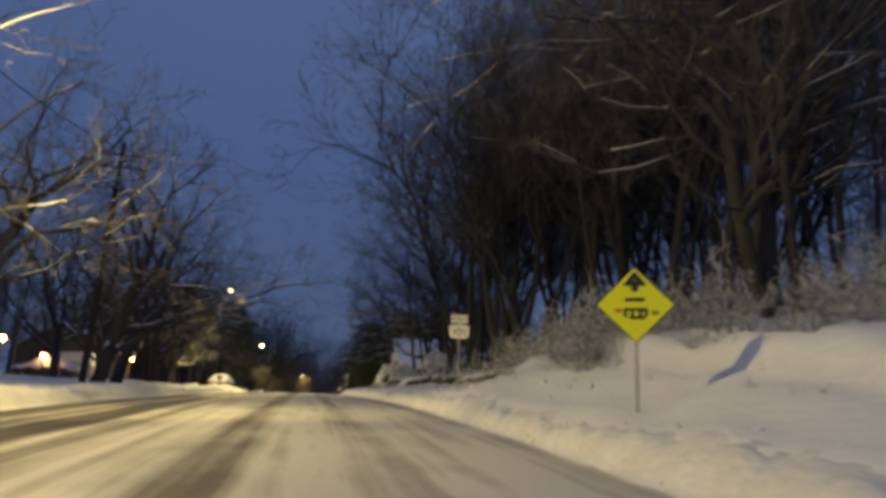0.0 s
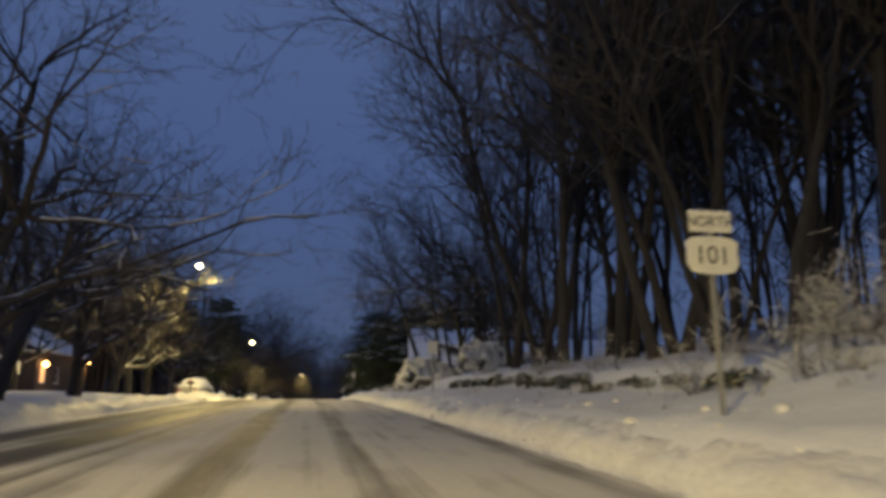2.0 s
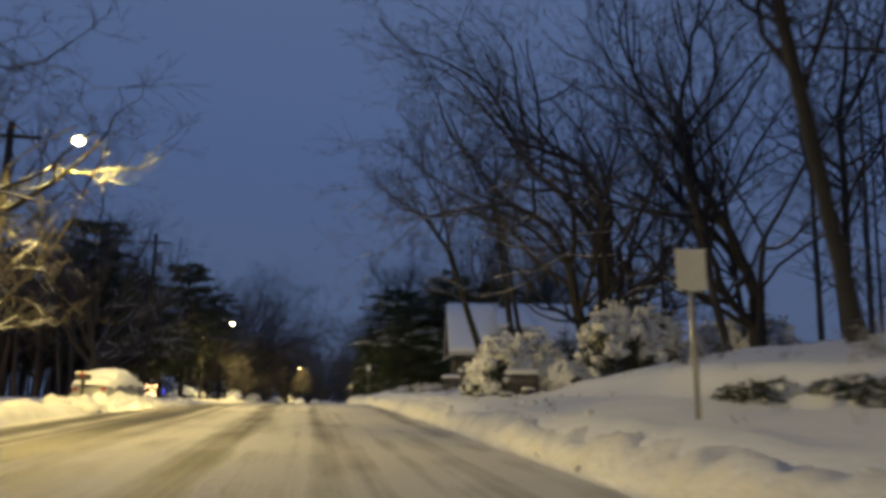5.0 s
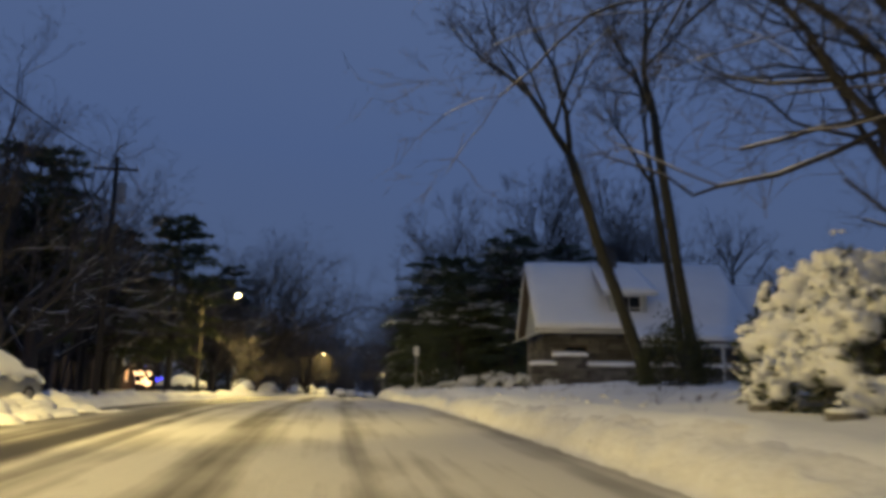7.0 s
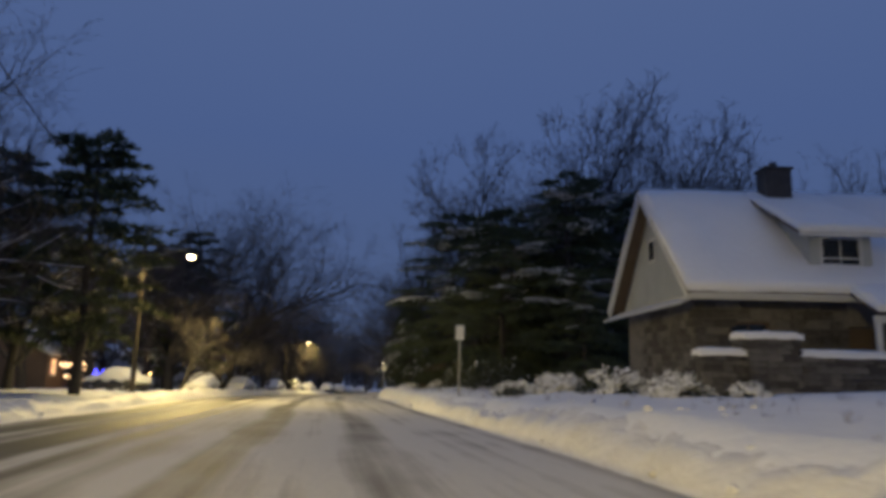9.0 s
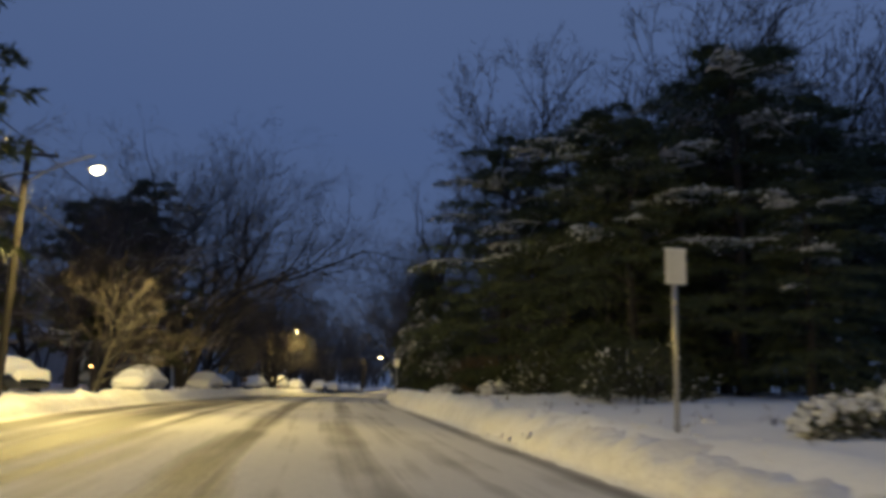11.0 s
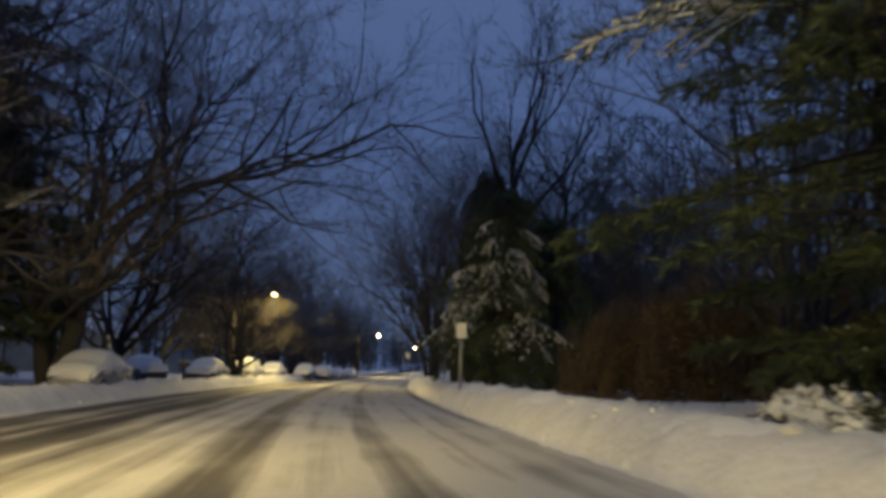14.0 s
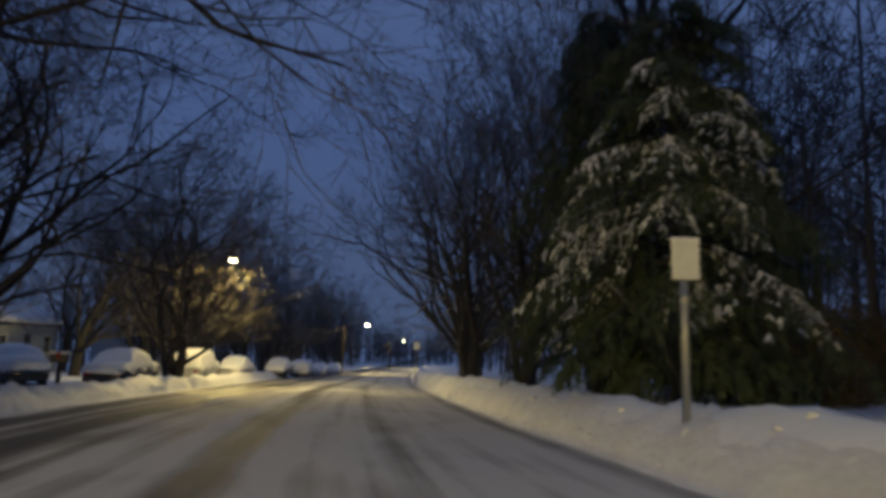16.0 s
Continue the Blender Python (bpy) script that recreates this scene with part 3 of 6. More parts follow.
def plume_evergreen(seed, height, radius, boughs=60, low=0.08, rise=0.15, droop=0.25, taper=0.55, side=9, knots=4, tuft=5, blade=0.24, slim=0.14, hang=0.25, snow=0.3,
                    load=(0.03, 0.07), snow_high=(0.0, 1.0), mat=None):
    """An evergreen of plume-like boughs: a spine, side sprays on both sides, needles round each, and snow lying along some of the sprays."""
    rng = np.random.default_rng(seed)
    wood, green, white = Tubes(), Leaves(), Tubes()
    lump, frost = Heap(), Ribbons(white, rng)
    trunk = np.array([(0.06 * math.sin(k), 0.06 * math.cos(k * 1.3), height * k / 9 - 0.2) for k in range(10)])
    wood.add(trunk, np.linspace(0.021, 0.004, 10) * height, 8)
    us = np.linspace(0, 1, 8)
    for i in range(boughs):
        t = low + (0.97 - low) * ((i + rng.random()) / boughs) ** 0.95
        z = height * t
        swell = min(1.0, 0.55 + 2.2 * (t - low + 0.02))
        reach = radius * swell * (1 - t) ** taper * rng.uniform(0.5, 1.25) + 0.25
        a = i * 2.4 + rng.normal(0, 0.4)
        out = np.array([math.cos(a), math.sin(a), 0.0])
        hand = np.array([-out[1], out[0], 0.0])
        rs = rise + rng.normal(0, 0.13 if hang > 0.5 else 0.24) + 0.35 * t
        sway = rng.normal(0, 0.10)
        pts = np.array([out * reach * u + hand * sway * reach * u * u + (0, 0, z + reach * (rs * u - (droop + rs * 0.35) * u * u)) for u in us])
        pts[:, 2] = np.maximum(pts[:, 2], 0.45)
        wood.add(pts, np.linspace(0.030, 0.008, 8) * (0.5 + reach / 4), 4)
        loaded = rng.random() < snow and snow_high[0] < t < snow_high[1]
        base, way = [], []
        for k in range(side * 2 + 1):
            u = 1.0 if k == side * 2 else 0.16 + 0.80 * (k // 2 + rng.random()) / side
            f = min(u, 0.999) * 7
            j = int(f)
            p = pts[j] + (pts[j + 1] - pts[j]) * (f - j)
            dv = pts[min(j + 1, 7)] - pts[j]
            dv = dv / (np.linalg.norm(dv) + 1e-9)
            sg = 1 if k % 2 else -1
            ang = 0.0 if k == side * 2 else rng.uniform(0.6, 1.05)
            w = dv * math.cos(ang) + hand * sg * math.sin(ang)
            ln = reach * 0.42 * (1.12 - u) * rng.uniform(0.7, 1.2) + 0.16
            vs = np.linspace(0, 1, knots + 1)
            line = np.array([p + w * ln * v + (0, 0, -hang * ln * v * v + rng.normal(0, 0.015)) for v in vs])
            for q in range(1, knots + 1):
                d = line[q] - line[q - 1]
                d = d / (np.linalg.norm(d) + 1e-9)
                for _ in range(tuft):
                    base.append(line[q - 1] + (line[q] - line[q - 1]) * rng.random())
                    way.append(d * 0.9 + (0, 0, 0.25 - hang * 0.9))
            if loaded and u > 0.3 and rng.random() < 0.8:
                m = rng.uniform(*load, knots + 1) * np.linspace(1.0, 0.45, knots + 1)
                if hang < 0.5:
                    white.add(line + (0, 0, 0.02), m, 4)
                    for _ in range(3):
                        r = load[1] * rng.uniform(0.4, 1.3)
                        lump.lump(rng, line[int(rng.integers(1, knots + 1))] + rng.normal(0, 0.06, 3), np.array((r, r * 0.9, r * 0.6)), True)
                else:
                    frost.add(line[0] + (0, 0, 0.03), line[1] + (0, 0, 0.03), load[1])
                    for _ in range(11):
                        c = line[int(rng.integers(0, knots + 1))] + rng.normal(0, 0.03, 3) + (0, 0, 0.03)
                        e = c + (w * rng.uniform(0.2, 0.8) + rng.normal(0, 0.25, 3) + (0, 0, -rng.uniform(0.2, 1.0))) * rng.uniform(0.10, 0.22)
                        frost.add(c, e, rng.uniform(*load))
        if loaded and hang < 0.5:
            white.add(pts[2:] + (0, 0, 0.04), rng.uniform(*load, 6) * 0.9, 5)
        green.spray(rng, base, way, 0.42, blade, blade * slim)
    b = len(white.v)
    white.v.extend(lump.v)
    white.f.extend(tuple(i + b for i in f) for f in lump.f)
    return (wood.mesh("trunk", BARK), green.mesh("foliage", mat or NEEDLE), white.mesh("bough_snow", SNOW) if snow else None)


def evergreen_thing(meshes, x, y, label, group="", turn=0.0, size=1.0, tall=1.0):
    e = thing("evergreen_tree", x, y, gz(x, y) - 0.05, label, "tree", group, turn)
    e.scale = (size, size, size * tall)
    put("trunk", meshes[0], None, e)
    put("foliage", meshes[1], None, e)["kind"] = "stuff"
    if meshes[2] is not None:
        put("bough_snow", meshes[2], None, e, "white snow lying on the drooping boughs")["kind"] = "stuff"
    return e


def white_blade(heap, p, along, across, length, width):
    """A snow-lined twig."""
    b = len(heap.v)
    for q in (p - across * width, p + across * width, p + along * length):
        heap.v.append(q.tolist())
    heap.v.append((p + np.array([0, 0, width * 1.4])).tolist())
    heap.f += [(b, b + 2, b + 3), (b + 3, b + 2, b + 1), (b, b + 1, b + 2)]


def shrub_meshes(seed, size, leaf_mat, blades=2600, lumps_n=110, blade=0.16, lump=0.28, snow_from=0.1, stems=14, frost=0, shell=0.0, shell_n=1.0):
    """A rounded shrub: stems, leaf blades through its outer shell, snow lumps on its upper side."""
    rng = np.random.default_rng(seed)
    sx, sy, sz = size
    wood, green, white = Tubes(), Leaves(), Heap()

    def surface(az, el):
        k = 1 + 0.13 * math.sin(3 * az + seed) + 0.10 * math.sin(5 * az + 4 * el + seed * 2) + 0.08 * math.sin(9 * az - 6 * el)
        return np.array([sx * k * math.cos(az) * math.cos(el), sy * k * math.sin(az) * math.cos(el), sz * k * max(math.sin(el), 0.02)])

    for _ in range(stems):
        end = surface(rng.uniform(0, 6.28), rng.uniform(0.4, 1.4)) * 0.85
        start = np.array([end[0] * 0.15, end[1] * 0.15, -0.1])
        m1 = start + (end - start) * 0.5 + rng.normal(0, 0.12, 3)
        wood.add([start, m1, end], [0.035, 0.022, 0.008], 5)
    for _ in range(blades):
        az, el = rng.uniform(0, 6.28), math.asin(rng.uniform(0, 1))
        p = surface(az, el) * rng.uniform(0.70, 1.02)
        w = p / (np.linalg.norm(p) + 1e-6) + rng.normal(0, 0.6, 3)
        w /= np.linalg.norm(w)
        ac = np.cross(w, rng.normal(0, 1, 3))
        ac /= np.linalg.norm(ac) + 1e-6
        green.blade(p, w, ac, blade * rng.uniform(0.6, 1.5), blade * rng.uniform(0.25, 0.5))
    for _ in range(frost):
        p = surface(rng.uniform(0, 6.28), math.asin(rng.uniform(0, 1))) * rng.uniform(0.55, 1.1)
        w = p / (np.linalg.norm(p) + 1e-6) + rng.normal(0, 0.5, 3)
        ac = np.cross(w, rng.normal(0, 1, 3))
        white_blade(white, p, w / np.linalg.norm(w), ac / (np.linalg.norm(ac) + 1e-6), rng.uniform(0.12, 0.34), rng.uniform(0.012, 0.03))
    for _ in range(lumps_n):
        az, el = rng.uniform(0, 6.28), math.asin(rng.uniform(snow_from, 1))
        p = surface(az, el) * rng.uniform(0.95, 1.04)
        r = lump * rng.uniform(0.55, 1.3)
        white.lump(rng, p, np.array([r, r * rng.uniform(0.75, 1.0), r * rng.uniform(0.6, 0.95)]), r < lump * 0.8)
    if shell:
        # clumps crowded together like cauliflower, with hollows and gaps
        for _ in range(int(2100 * shell_n)):
            az, el = rng.uniform(0, 6.28), math.asin(rng.uniform(0.06, 1))
            p = surface(az, el)
            far = noise.voronoi(Vector(p.tolist()) * 2.1 + Vector((seed, 0, 0)))[0][0]
            mask = 1.5 * math.sin(el) - shell + 1.3 * noise.noise((p[0] * 0.9 + seed, p[1] * 0.9, p[2] * 0.9)) + 0.5 * noise.noise((p[0] * 2.6, p[1] * 2.6 + seed, p[2] * 2.6))
            if mask < 0:
                continue
            knob = max(0.0, 1 - (far / 0.5) ** 2)
            deep = rng.random() < 0.40
            r = lump * (rng.uniform(0.8, 1.5) if deep else rng.uniform(0.28, 0.62))
            q = p * (0.90 if deep else 1.02) + p / (np.linalg.norm(p) + 1e-6) * lump * (0.1 + 0.9 * knob) * min(1.0, mask * 2)
            white.lump(rng, q, np.array([r, r * rng.uniform(0.8, 1.0), r * rng.uniform(0.65, 0.9)]), not deep)
    return (wood.mesh("stem", BARK), green.mesh("leaves", leaf_mat), white.mesh("snow_load", SNOW) if lumps_n else None)


def brush_meshes(seed, height, spread, stems=24):
    """Leafless brushwood: thin arching stems and side twigs, a line of frost lying on each."""
    rng = np.random.default_rng(seed)
    wood, fine, white = Tubes(), Tubes(), Tubes()
    sl, fr = Ribbons(fine, rng), Ribbons(white, rng)
    for _ in range(stems):
        a, r = rng.uniform(0, 6.28), spread * math.sqrt(rng.random())
        p = np.array([r * math.cos(a), r * math.sin(a), -0.15])
        d = np.array([math.cos(a) * 0.5, math.sin(a) * 0.5, 1.0]) + rng.normal(0, 0.3, 3)
        h = height * rng.uniform(0.35, 1.15) * (1.1 - 0.4 * r / spread)
        pts = [p]
        for _ in range(6):
            d = d + rng.normal(0, 0.16, 3) + (0, 0, -0.10)
            d /= np.linalg.norm(d)
            pts.append(pts[-1] + d * h / 6)
        pts = np.array(pts)
        wood.add(pts, np.linspace(0.016, 0.005, 7), 4)
        for k in range(1, 6):
            for _ in range(4):
                w = d + rng.normal(0, 0.75, 3)
                w /= np.linalg.norm(w)
                b = pts[k] + (pts[k + 1] - pts[k]) * rng.random()
                ln = h * rng.uniform(0.08, 0.26)
                c = b + w * ln
                sl.add(b, c, 0.010)
                if rng.random() < 0.72:
                    fr.add(b + (0, 0, 0.010), c + (0, 0, 0.010), rng.uniform(0.010, 0.026))
                for _ in range(2):
                    m = b + (c - b) * rng.uniform(0.3, 1.0)
                    n = m + (w + rng.normal(0, 0.7, 3)) * ln * 0.45
                    sl.add(m, n, 0.008)
                    if rng.random() < 0.6:
                        fr.add(m + (0, 0, 0.008), n + (0, 0, 0.008), rng.uniform(0.008, 0.022))
    return (wood.mesh("stem", BARK), fine.mesh("twigs", TWIG), white.mesh("frost", SNOW))


def brush_thing(meshes, x, y, turn, size):
    e = thing("brushwood", x, y, gz(x, y) - 0.05, "leafless frost-lined brushwood arching over the snowy bank", "shrub", "brushwood on the bank", turn)
    e.scale = (size, size, size)
    put("stem", meshes[0], None, e)["kind"] = "stuff"
    put("crown", meshes[1], None, e)["kind"] = "stuff"
    put("frost", meshes[2], None, e, "white frost along the twigs")["kind"] = "stuff"


def shrub_thing(name, meshes, x, y, label, group="", turn=0.0, size=1.0, sink=0.05, category="shrub"):
    e = thing(name, x, y, gz(x, y) - sink, label, category, group, turn)
    e.scale = (size, size, size)
    put("stem", meshes[0], None, e)["kind"] = "stuff"
    put("leaves", meshes[1], None, e)["kind"] = "stuff"
    if meshes[2] is not None:
        put("snow_load", meshes[2], None, e, "thick lumpy snow over the top")["kind"] = "stuff"
    return e


# ---------------------------------------------------------------- street lamps, poles, cables
def street_lamp(px, py, lx, ly, lz, strength):
    """A timber utility pole with a curved bracket and a cobra-head lamp."""
    base = gz(px, py)
    top = lz - base + 0.55
    e = thing("street_lamp", px, py, base, "warm glowing street lamp on a wooden utility pole", "street lamp", "street lamps")
    bm = rod(bmesh.new(), (0, 0, -0.3), (0, 0, top + 1.0), 0.16, 0.11, 12)
    part("pole", bm, WOOD_POLE, e, smooth=True)
    bm = boxed(-1.1, 1.1, -0.14, -0.04, top + 0.35, top + 0.47, 0.01)
    arm = part("crossarm", bm, WOOD_POLE, e)
    for k in (-1.0, -0.45, 0.45, 1.0):
        bm = rod(bmesh.new(), (k, -0.09, top + 0.47), (k, -0.09, top + 0.62), 0.045, 0.03, 8)
        part("insulator", bm, SIGN_BACK, e)
    t = Tubes()
    dx, dy = lx - px, ly - py
    pts = [(dx * u, dy * u, top - 0.75 + 0.75 * math.sin(u * 1.5) ** 0.8) for u in (0.02, 0.2, 0.4, 0.6, 0.8, 0.97)]
    t.add(pts, [0.035] * 6, 8)
    put("bracket", t.mesh("bracket", STEEL), None, e)
    h = lz - base
    a = math.atan2(dy, dx)
    m = Matrix.Translation((dx, dy, h)) @ Matrix.Rotation(a, 4, "Z")
    bm = bmesh.new()
    bmesh.ops.create_uvsphere(bm, u_segments=16, v_segments=10, radius=1.0)
    bmesh.ops.delete(bm, geom=[v for v in bm.verts if v.co.z < -0.05], context="VERTS")
    bmesh.ops.transform(bm, matrix=m @ Matrix.Translation((0, 0, 0.06)) @ Matrix.Diagonal((0.42, 0.17, 0.13, 1)), verts=bm.verts)
    head = part("lamp_head", bm, STEEL, e, "grey cobra-head lamp housing", smooth=True)
    bm = bmesh.new()
    bmesh.ops.create_uvsphere(bm, u_segments=14, v_segments=8, radius=1.0)
    bmesh.ops.transform(bm, matrix=m @ Matrix.Translation((0.08, 0, 0.0)) @ Matrix.Diagonal((0.24, 0.14, 0.13, 1)), verts=bm.verts)
    part("lens", bm, LAMP_LENS, e, "glowing warm glass lens", smooth=True)
    hooded = py > 60
    data = bpy.data.lights.new("street_light", "SPOT" if hooded else "POINT")
    data.energy, data.color, data.shadow_soft_size = LAMP_WATTS * strength, LAMP_COLOUR, 0.30
    if hooded:
        data.spot_size, data.spot_blend = radians(180), 0.05
    lamp = new("street_light", data)
    lamp.location = (lx + 0.08 * math.cos(a), ly + 0.08 * math.sin(a), lz - 0.22)
    # the lens throws most of its light up and down the road
    for way in (-1, 1):
        beam = bpy.data.lights.new("street_beam", "SPOT")
        beam.energy, beam.color, beam.shadow_soft_size = LAMP_WATTS * strength * BEAM, LAMP_COLOUR, 0.30
        beam.spot_size, beam.spot_blend = radians(72), 0.9
        eye = (lx + 0.08 * math.cos(a), ly + 0.08 * math.sin(a), lz - 0.24)
        new("street_beam", beam).matrix_world = look(eye, (eye[0] + 0.34, eye[1] + way * 1.0, eye[2] - 0.60))
    return e, (px, py, base + top + 0.62)


def utility_pole(px, py, height, lean=0.0, can=True):
    base = gz(px, py)
    e = thing("utility_pole", px, py, base, "dark weathered wooden utility pole with a crossarm", "utility pole", "utility poles")
    e.rotation_euler = (0, lean, 0)
    part("pole", rod(bmesh.new(), (0, 0, -0.3), (0, 0, height), 0.17, 0.11, 12), WOOD_POLE, e, smooth=True)
    part("crossarm", boxed(-1.1, 1.1, -0.14, -0.04, height - 0.75, height - 0.63, 0.01), WOOD_POLE, e)
    for k in (-1.0, -0.45, 0.45, 1.0):
        part("insulator", rod(bmesh.new(), (k, -0.09, height - 0.63), (k, -0.09, height - 0.48), 0.045, 0.03, 8), SIGN_BACK, e)
    if can:
        part("transformer", rod(bmesh.new(), (0.36, 0, height - 2.4), (0.36, 0, height - 1.4), 0.22, 0.22, 14), SIGN_BACK, e, "grey transformer can")
    return (px + height * math.sin(lean), py, base + height * math.cos(lean) - 0.48)


def cable(a, b, sag, dx=0.0, dz=0.0):
    t = Tubes()
    pts = []
    for k in range(19):
        u = k / 18
        pts.append((a[0] + (b[0] - a[0]) * u + dx, a[1] + (b[1] - a[1]) * u, a[2] + (b[2] - a[2]) * u - sag * 4 * u * (1 - u) + dz))
    t.add(pts, [0.026] * 19, 5)
    ob = new("overhead_cable", t.mesh("overhead_cable", CABLE))
    tagged(ob, "thin black overhead cable between wooden poles", "cable", "overhead cables")


tops = []
for row in LAMPS:
    _, tip = street_lamp(*row)
    tops.append(tip)
extra = utility_pole(-11.3, 96.0, 12.2)
tops.insert(3, extra)
tops.insert(2, utility_pole(-10.5, 36.5, 12.0, 0.045, False))
for a, b in zip(tops[:-1], tops[1:]):
    for dx, dz in ((0.45, 0), (0.0, -1.9)):
        cable(a, b, 0.9 if dz == 0 else 1.2, dx, dz)


# ---------------------------------------------------------------- road signs
def glyph_bars(parent, rows, mat, y):
    for x0, x1, z0, z1 in rows:
        part("marking", boxed(x0, x1, y - 0.004, y, z0, z1), mat, parent)


def sign_text(body, size, parent, mat, x, y, z, name="lettering"):
    cu = bpy.data.curves.new(name, "FONT")
    cu.body, cu.size, cu.align_x, cu.align_y = body, size, "CENTER", "CENTER"
    cu.extrude = 0.002
    tmp = bpy.data.objects.new(name, cu)
    scene.collection.objects.link(tmp)
    dg = bpy.context.evaluated_depsgraph_get()
    me = bpy.data.meshes.new_from_object(tmp.evaluated_get(dg))
    bpy.data.objects.remove(tmp)
    me.transform(Matrix.Translation((x, y, z)) @ Matrix.Rotation(radians(90), 4, "X"))
    me.materials.clear()
    return put(name, me, mat, parent)


def plate(outline, y, thick=0.006):
    return prism(bmesh.new(), outline, thick, Matrix.Translation((0, y, 0)))


def u_post(e, height, mat=STEEL, r=0.032):
    bm = boxed(-r, r, 0.012, 0.022, -0.5, height)
    box(bm, -r, -r + 0.008, 0.022, 0.05, -0.5, height)
    box(bm, r - 0.008, r, 0.022, 0.05, -0.5, height)
    return part("post", bm, mat, e)


def warning_sign(x, y, turn):
    e = thing("warning_sign", x, y, gz(x, y), "bright yellow diamond warning sign with black markings on a steel post", "road sign", turn=turn)
    u_post(e, 2.2)
    cz, h = 1.76, 0.645
    diamond = lambda k: [(0, cz - h * k), (h * k, cz), (0, cz + h * k), (-h * k, cz)]
    part("border", plate(diamond(1.0), -0.002, 0.008), BLACK, e)
    face = part("face", plate(diamond(0.965), -0.006, 0.004), YELLOW, e, "bright yellow reflective face")
    # an arrowhead over a bar over a vehicle-like block
    part("marking", plate([(-0.20, cz + 0.32), (0.20, cz + 0.32), (0.02, cz + 0.56), (-0.02, cz + 0.56)], -0.010, 0.004), BLACK, e)
    part("marking", plate([(-0.045, cz + 0.22), (0.045, cz + 0.22), (0.07, cz + 0.32), (-0.07, cz + 0.32)], -0.010, 0.004), BLACK, e)
    glyph_bars(e, [(-0.16, 0.15, cz + 0.055, cz + 0.115), (-0.19, 0.20, cz - 0.10, cz - 0.06), (-0.19, -0.13, cz - 0.20, cz - 0.10),
                   (-0.07, -0.02, cz - 0.20, cz - 0.10), (0.05, 0.11, cz - 0.20, cz - 0.10), (0.15, 0.20, cz - 0.20, cz - 0.10),
                   (-0.10, 0.16, cz - 0.24, cz - 0.20), (0.27, 0.31, cz - 0.17, cz - 0.10), (0.33, 0.36, cz - 0.17, cz - 0.10)], BLACK, -0.006)
    glyph_bars(e, [(-0.33, -0.22, cz - 0.13, cz - 0.07)], RUST_RED, -0.006)
    for k in (-0.42, 0.42):
        part("bolt", rod(bmesh.new(), (0, -0.012, cz + k), (0, -0.004, cz + k), 0.014, 0.014, 8), STEEL, e)
    return e


def route_sign(x, y, turn):
    base = gz(x, y)
    e = thing("route_sign", x, y, base, "white route shield below a small direction plate on a post", "road sign", turn=turn)
    top = 3.51 - base
    u_post(e, top)
    n0, n1 = top - 0.27, top
    part("direction_plate", plate([(-0.305, n0), (0.305, n0), (0.305, n1), (-0.305, n1)], 0, 0.006), WHITE_SIGN, e)
    sign_text("NORTH", 0.20, e, BLACK, 0, -0.003, (n0 + n1) / 2)
    s1 = n0 - 0.06
    s0 = s1 - 0.50
    shield = [(-0.30, s0 + 0.03), (-0.15, s0), (0.15, s0), (0.30, s0 + 0.03), (0.375, s0 + 0.14), (0.36, s0 + 0.30), (0.375, s1 - 0.08), (0.29, s1 - 0.02),
              (0.15, s1), (-0.15, s1), (-0.29, s1 - 0.02), (-0.375, s1 - 0.08), (-0.36, s0 + 0.30), (-0.375, s0 + 0.14)]
    part("shield", plate(shield, 0, 0.006), WHITE_SIGN, e)
    sign_text("101", 0.34, e, BLACK, 0, -0.003, (s0 + s1) / 2 - 0.01)
    for k in (n0 + 0.05, n1 - 0.05, s0 + 0.08, s1 - 0.06):
        part("bolt", rod(bmesh.new(), (0, -0.010, k), (0, 0.0, k), 0.012, 0.012, 8), STEEL, e)
    cap = Heap()
    rng = np.random.default_rng(5)
    for k in np.linspace(-0.26, 0.26, 6):
        cap.lump(rng, np.array([k, 0.003, n1 + 0.005]), np.array([0.06, 0.02, 0.022]), True, 0.0)
    put("snow_cap", cap.mesh("snow_cap", SNOW), None, e)
    return e


def plain_sign(x, y, turn, label, w, h, top, post_mat, pr, frost=True):
    """A plain rectangular plate, its face blank with frost, on a post."""
    base = gz(x, y)
    e = thing("roadside_sign", x, y, base, label, "road sign", turn=turn)
    t = top - base
    part("post", rod(bmesh.new(), (0, 0.05, -0.5), (0, 0.05, t - 0.05), pr, pr, 10), post_mat, e, smooth=True)
    part("plate", boxed(-w / 2, w / 2, -0.008, 0.008, t - h, t, 0.003), WHITE_SIGN, e)
    part("side_plate", boxed(w / 2 - 0.005, w / 2 + 0.004, 0.01, w * 0.55, t - h + 0.02, t - 0.01), SIGN_BACK, e)
    cap = Heap()
    rng = np.random.default_rng(int(y))
    for k in np.linspace(-w / 2 + 0.03, w / 2 - 0.03, 6):
        cap.lump(rng, np.array([k, 0.01, t + 0.006]), np.array([0.06, 0.03, 0.022]), True, 0.0)
    put("snow_cap", cap.mesh("snow_cap", SNOW), None, e)
    if frost:
        part("collar", rod(bmesh.new(), (0, 0.05, t - h - 0.30), (0, 0.05, t - h - 0.24), pr * 1.25, pr * 1.25, 10), STEEL, e)
    return e


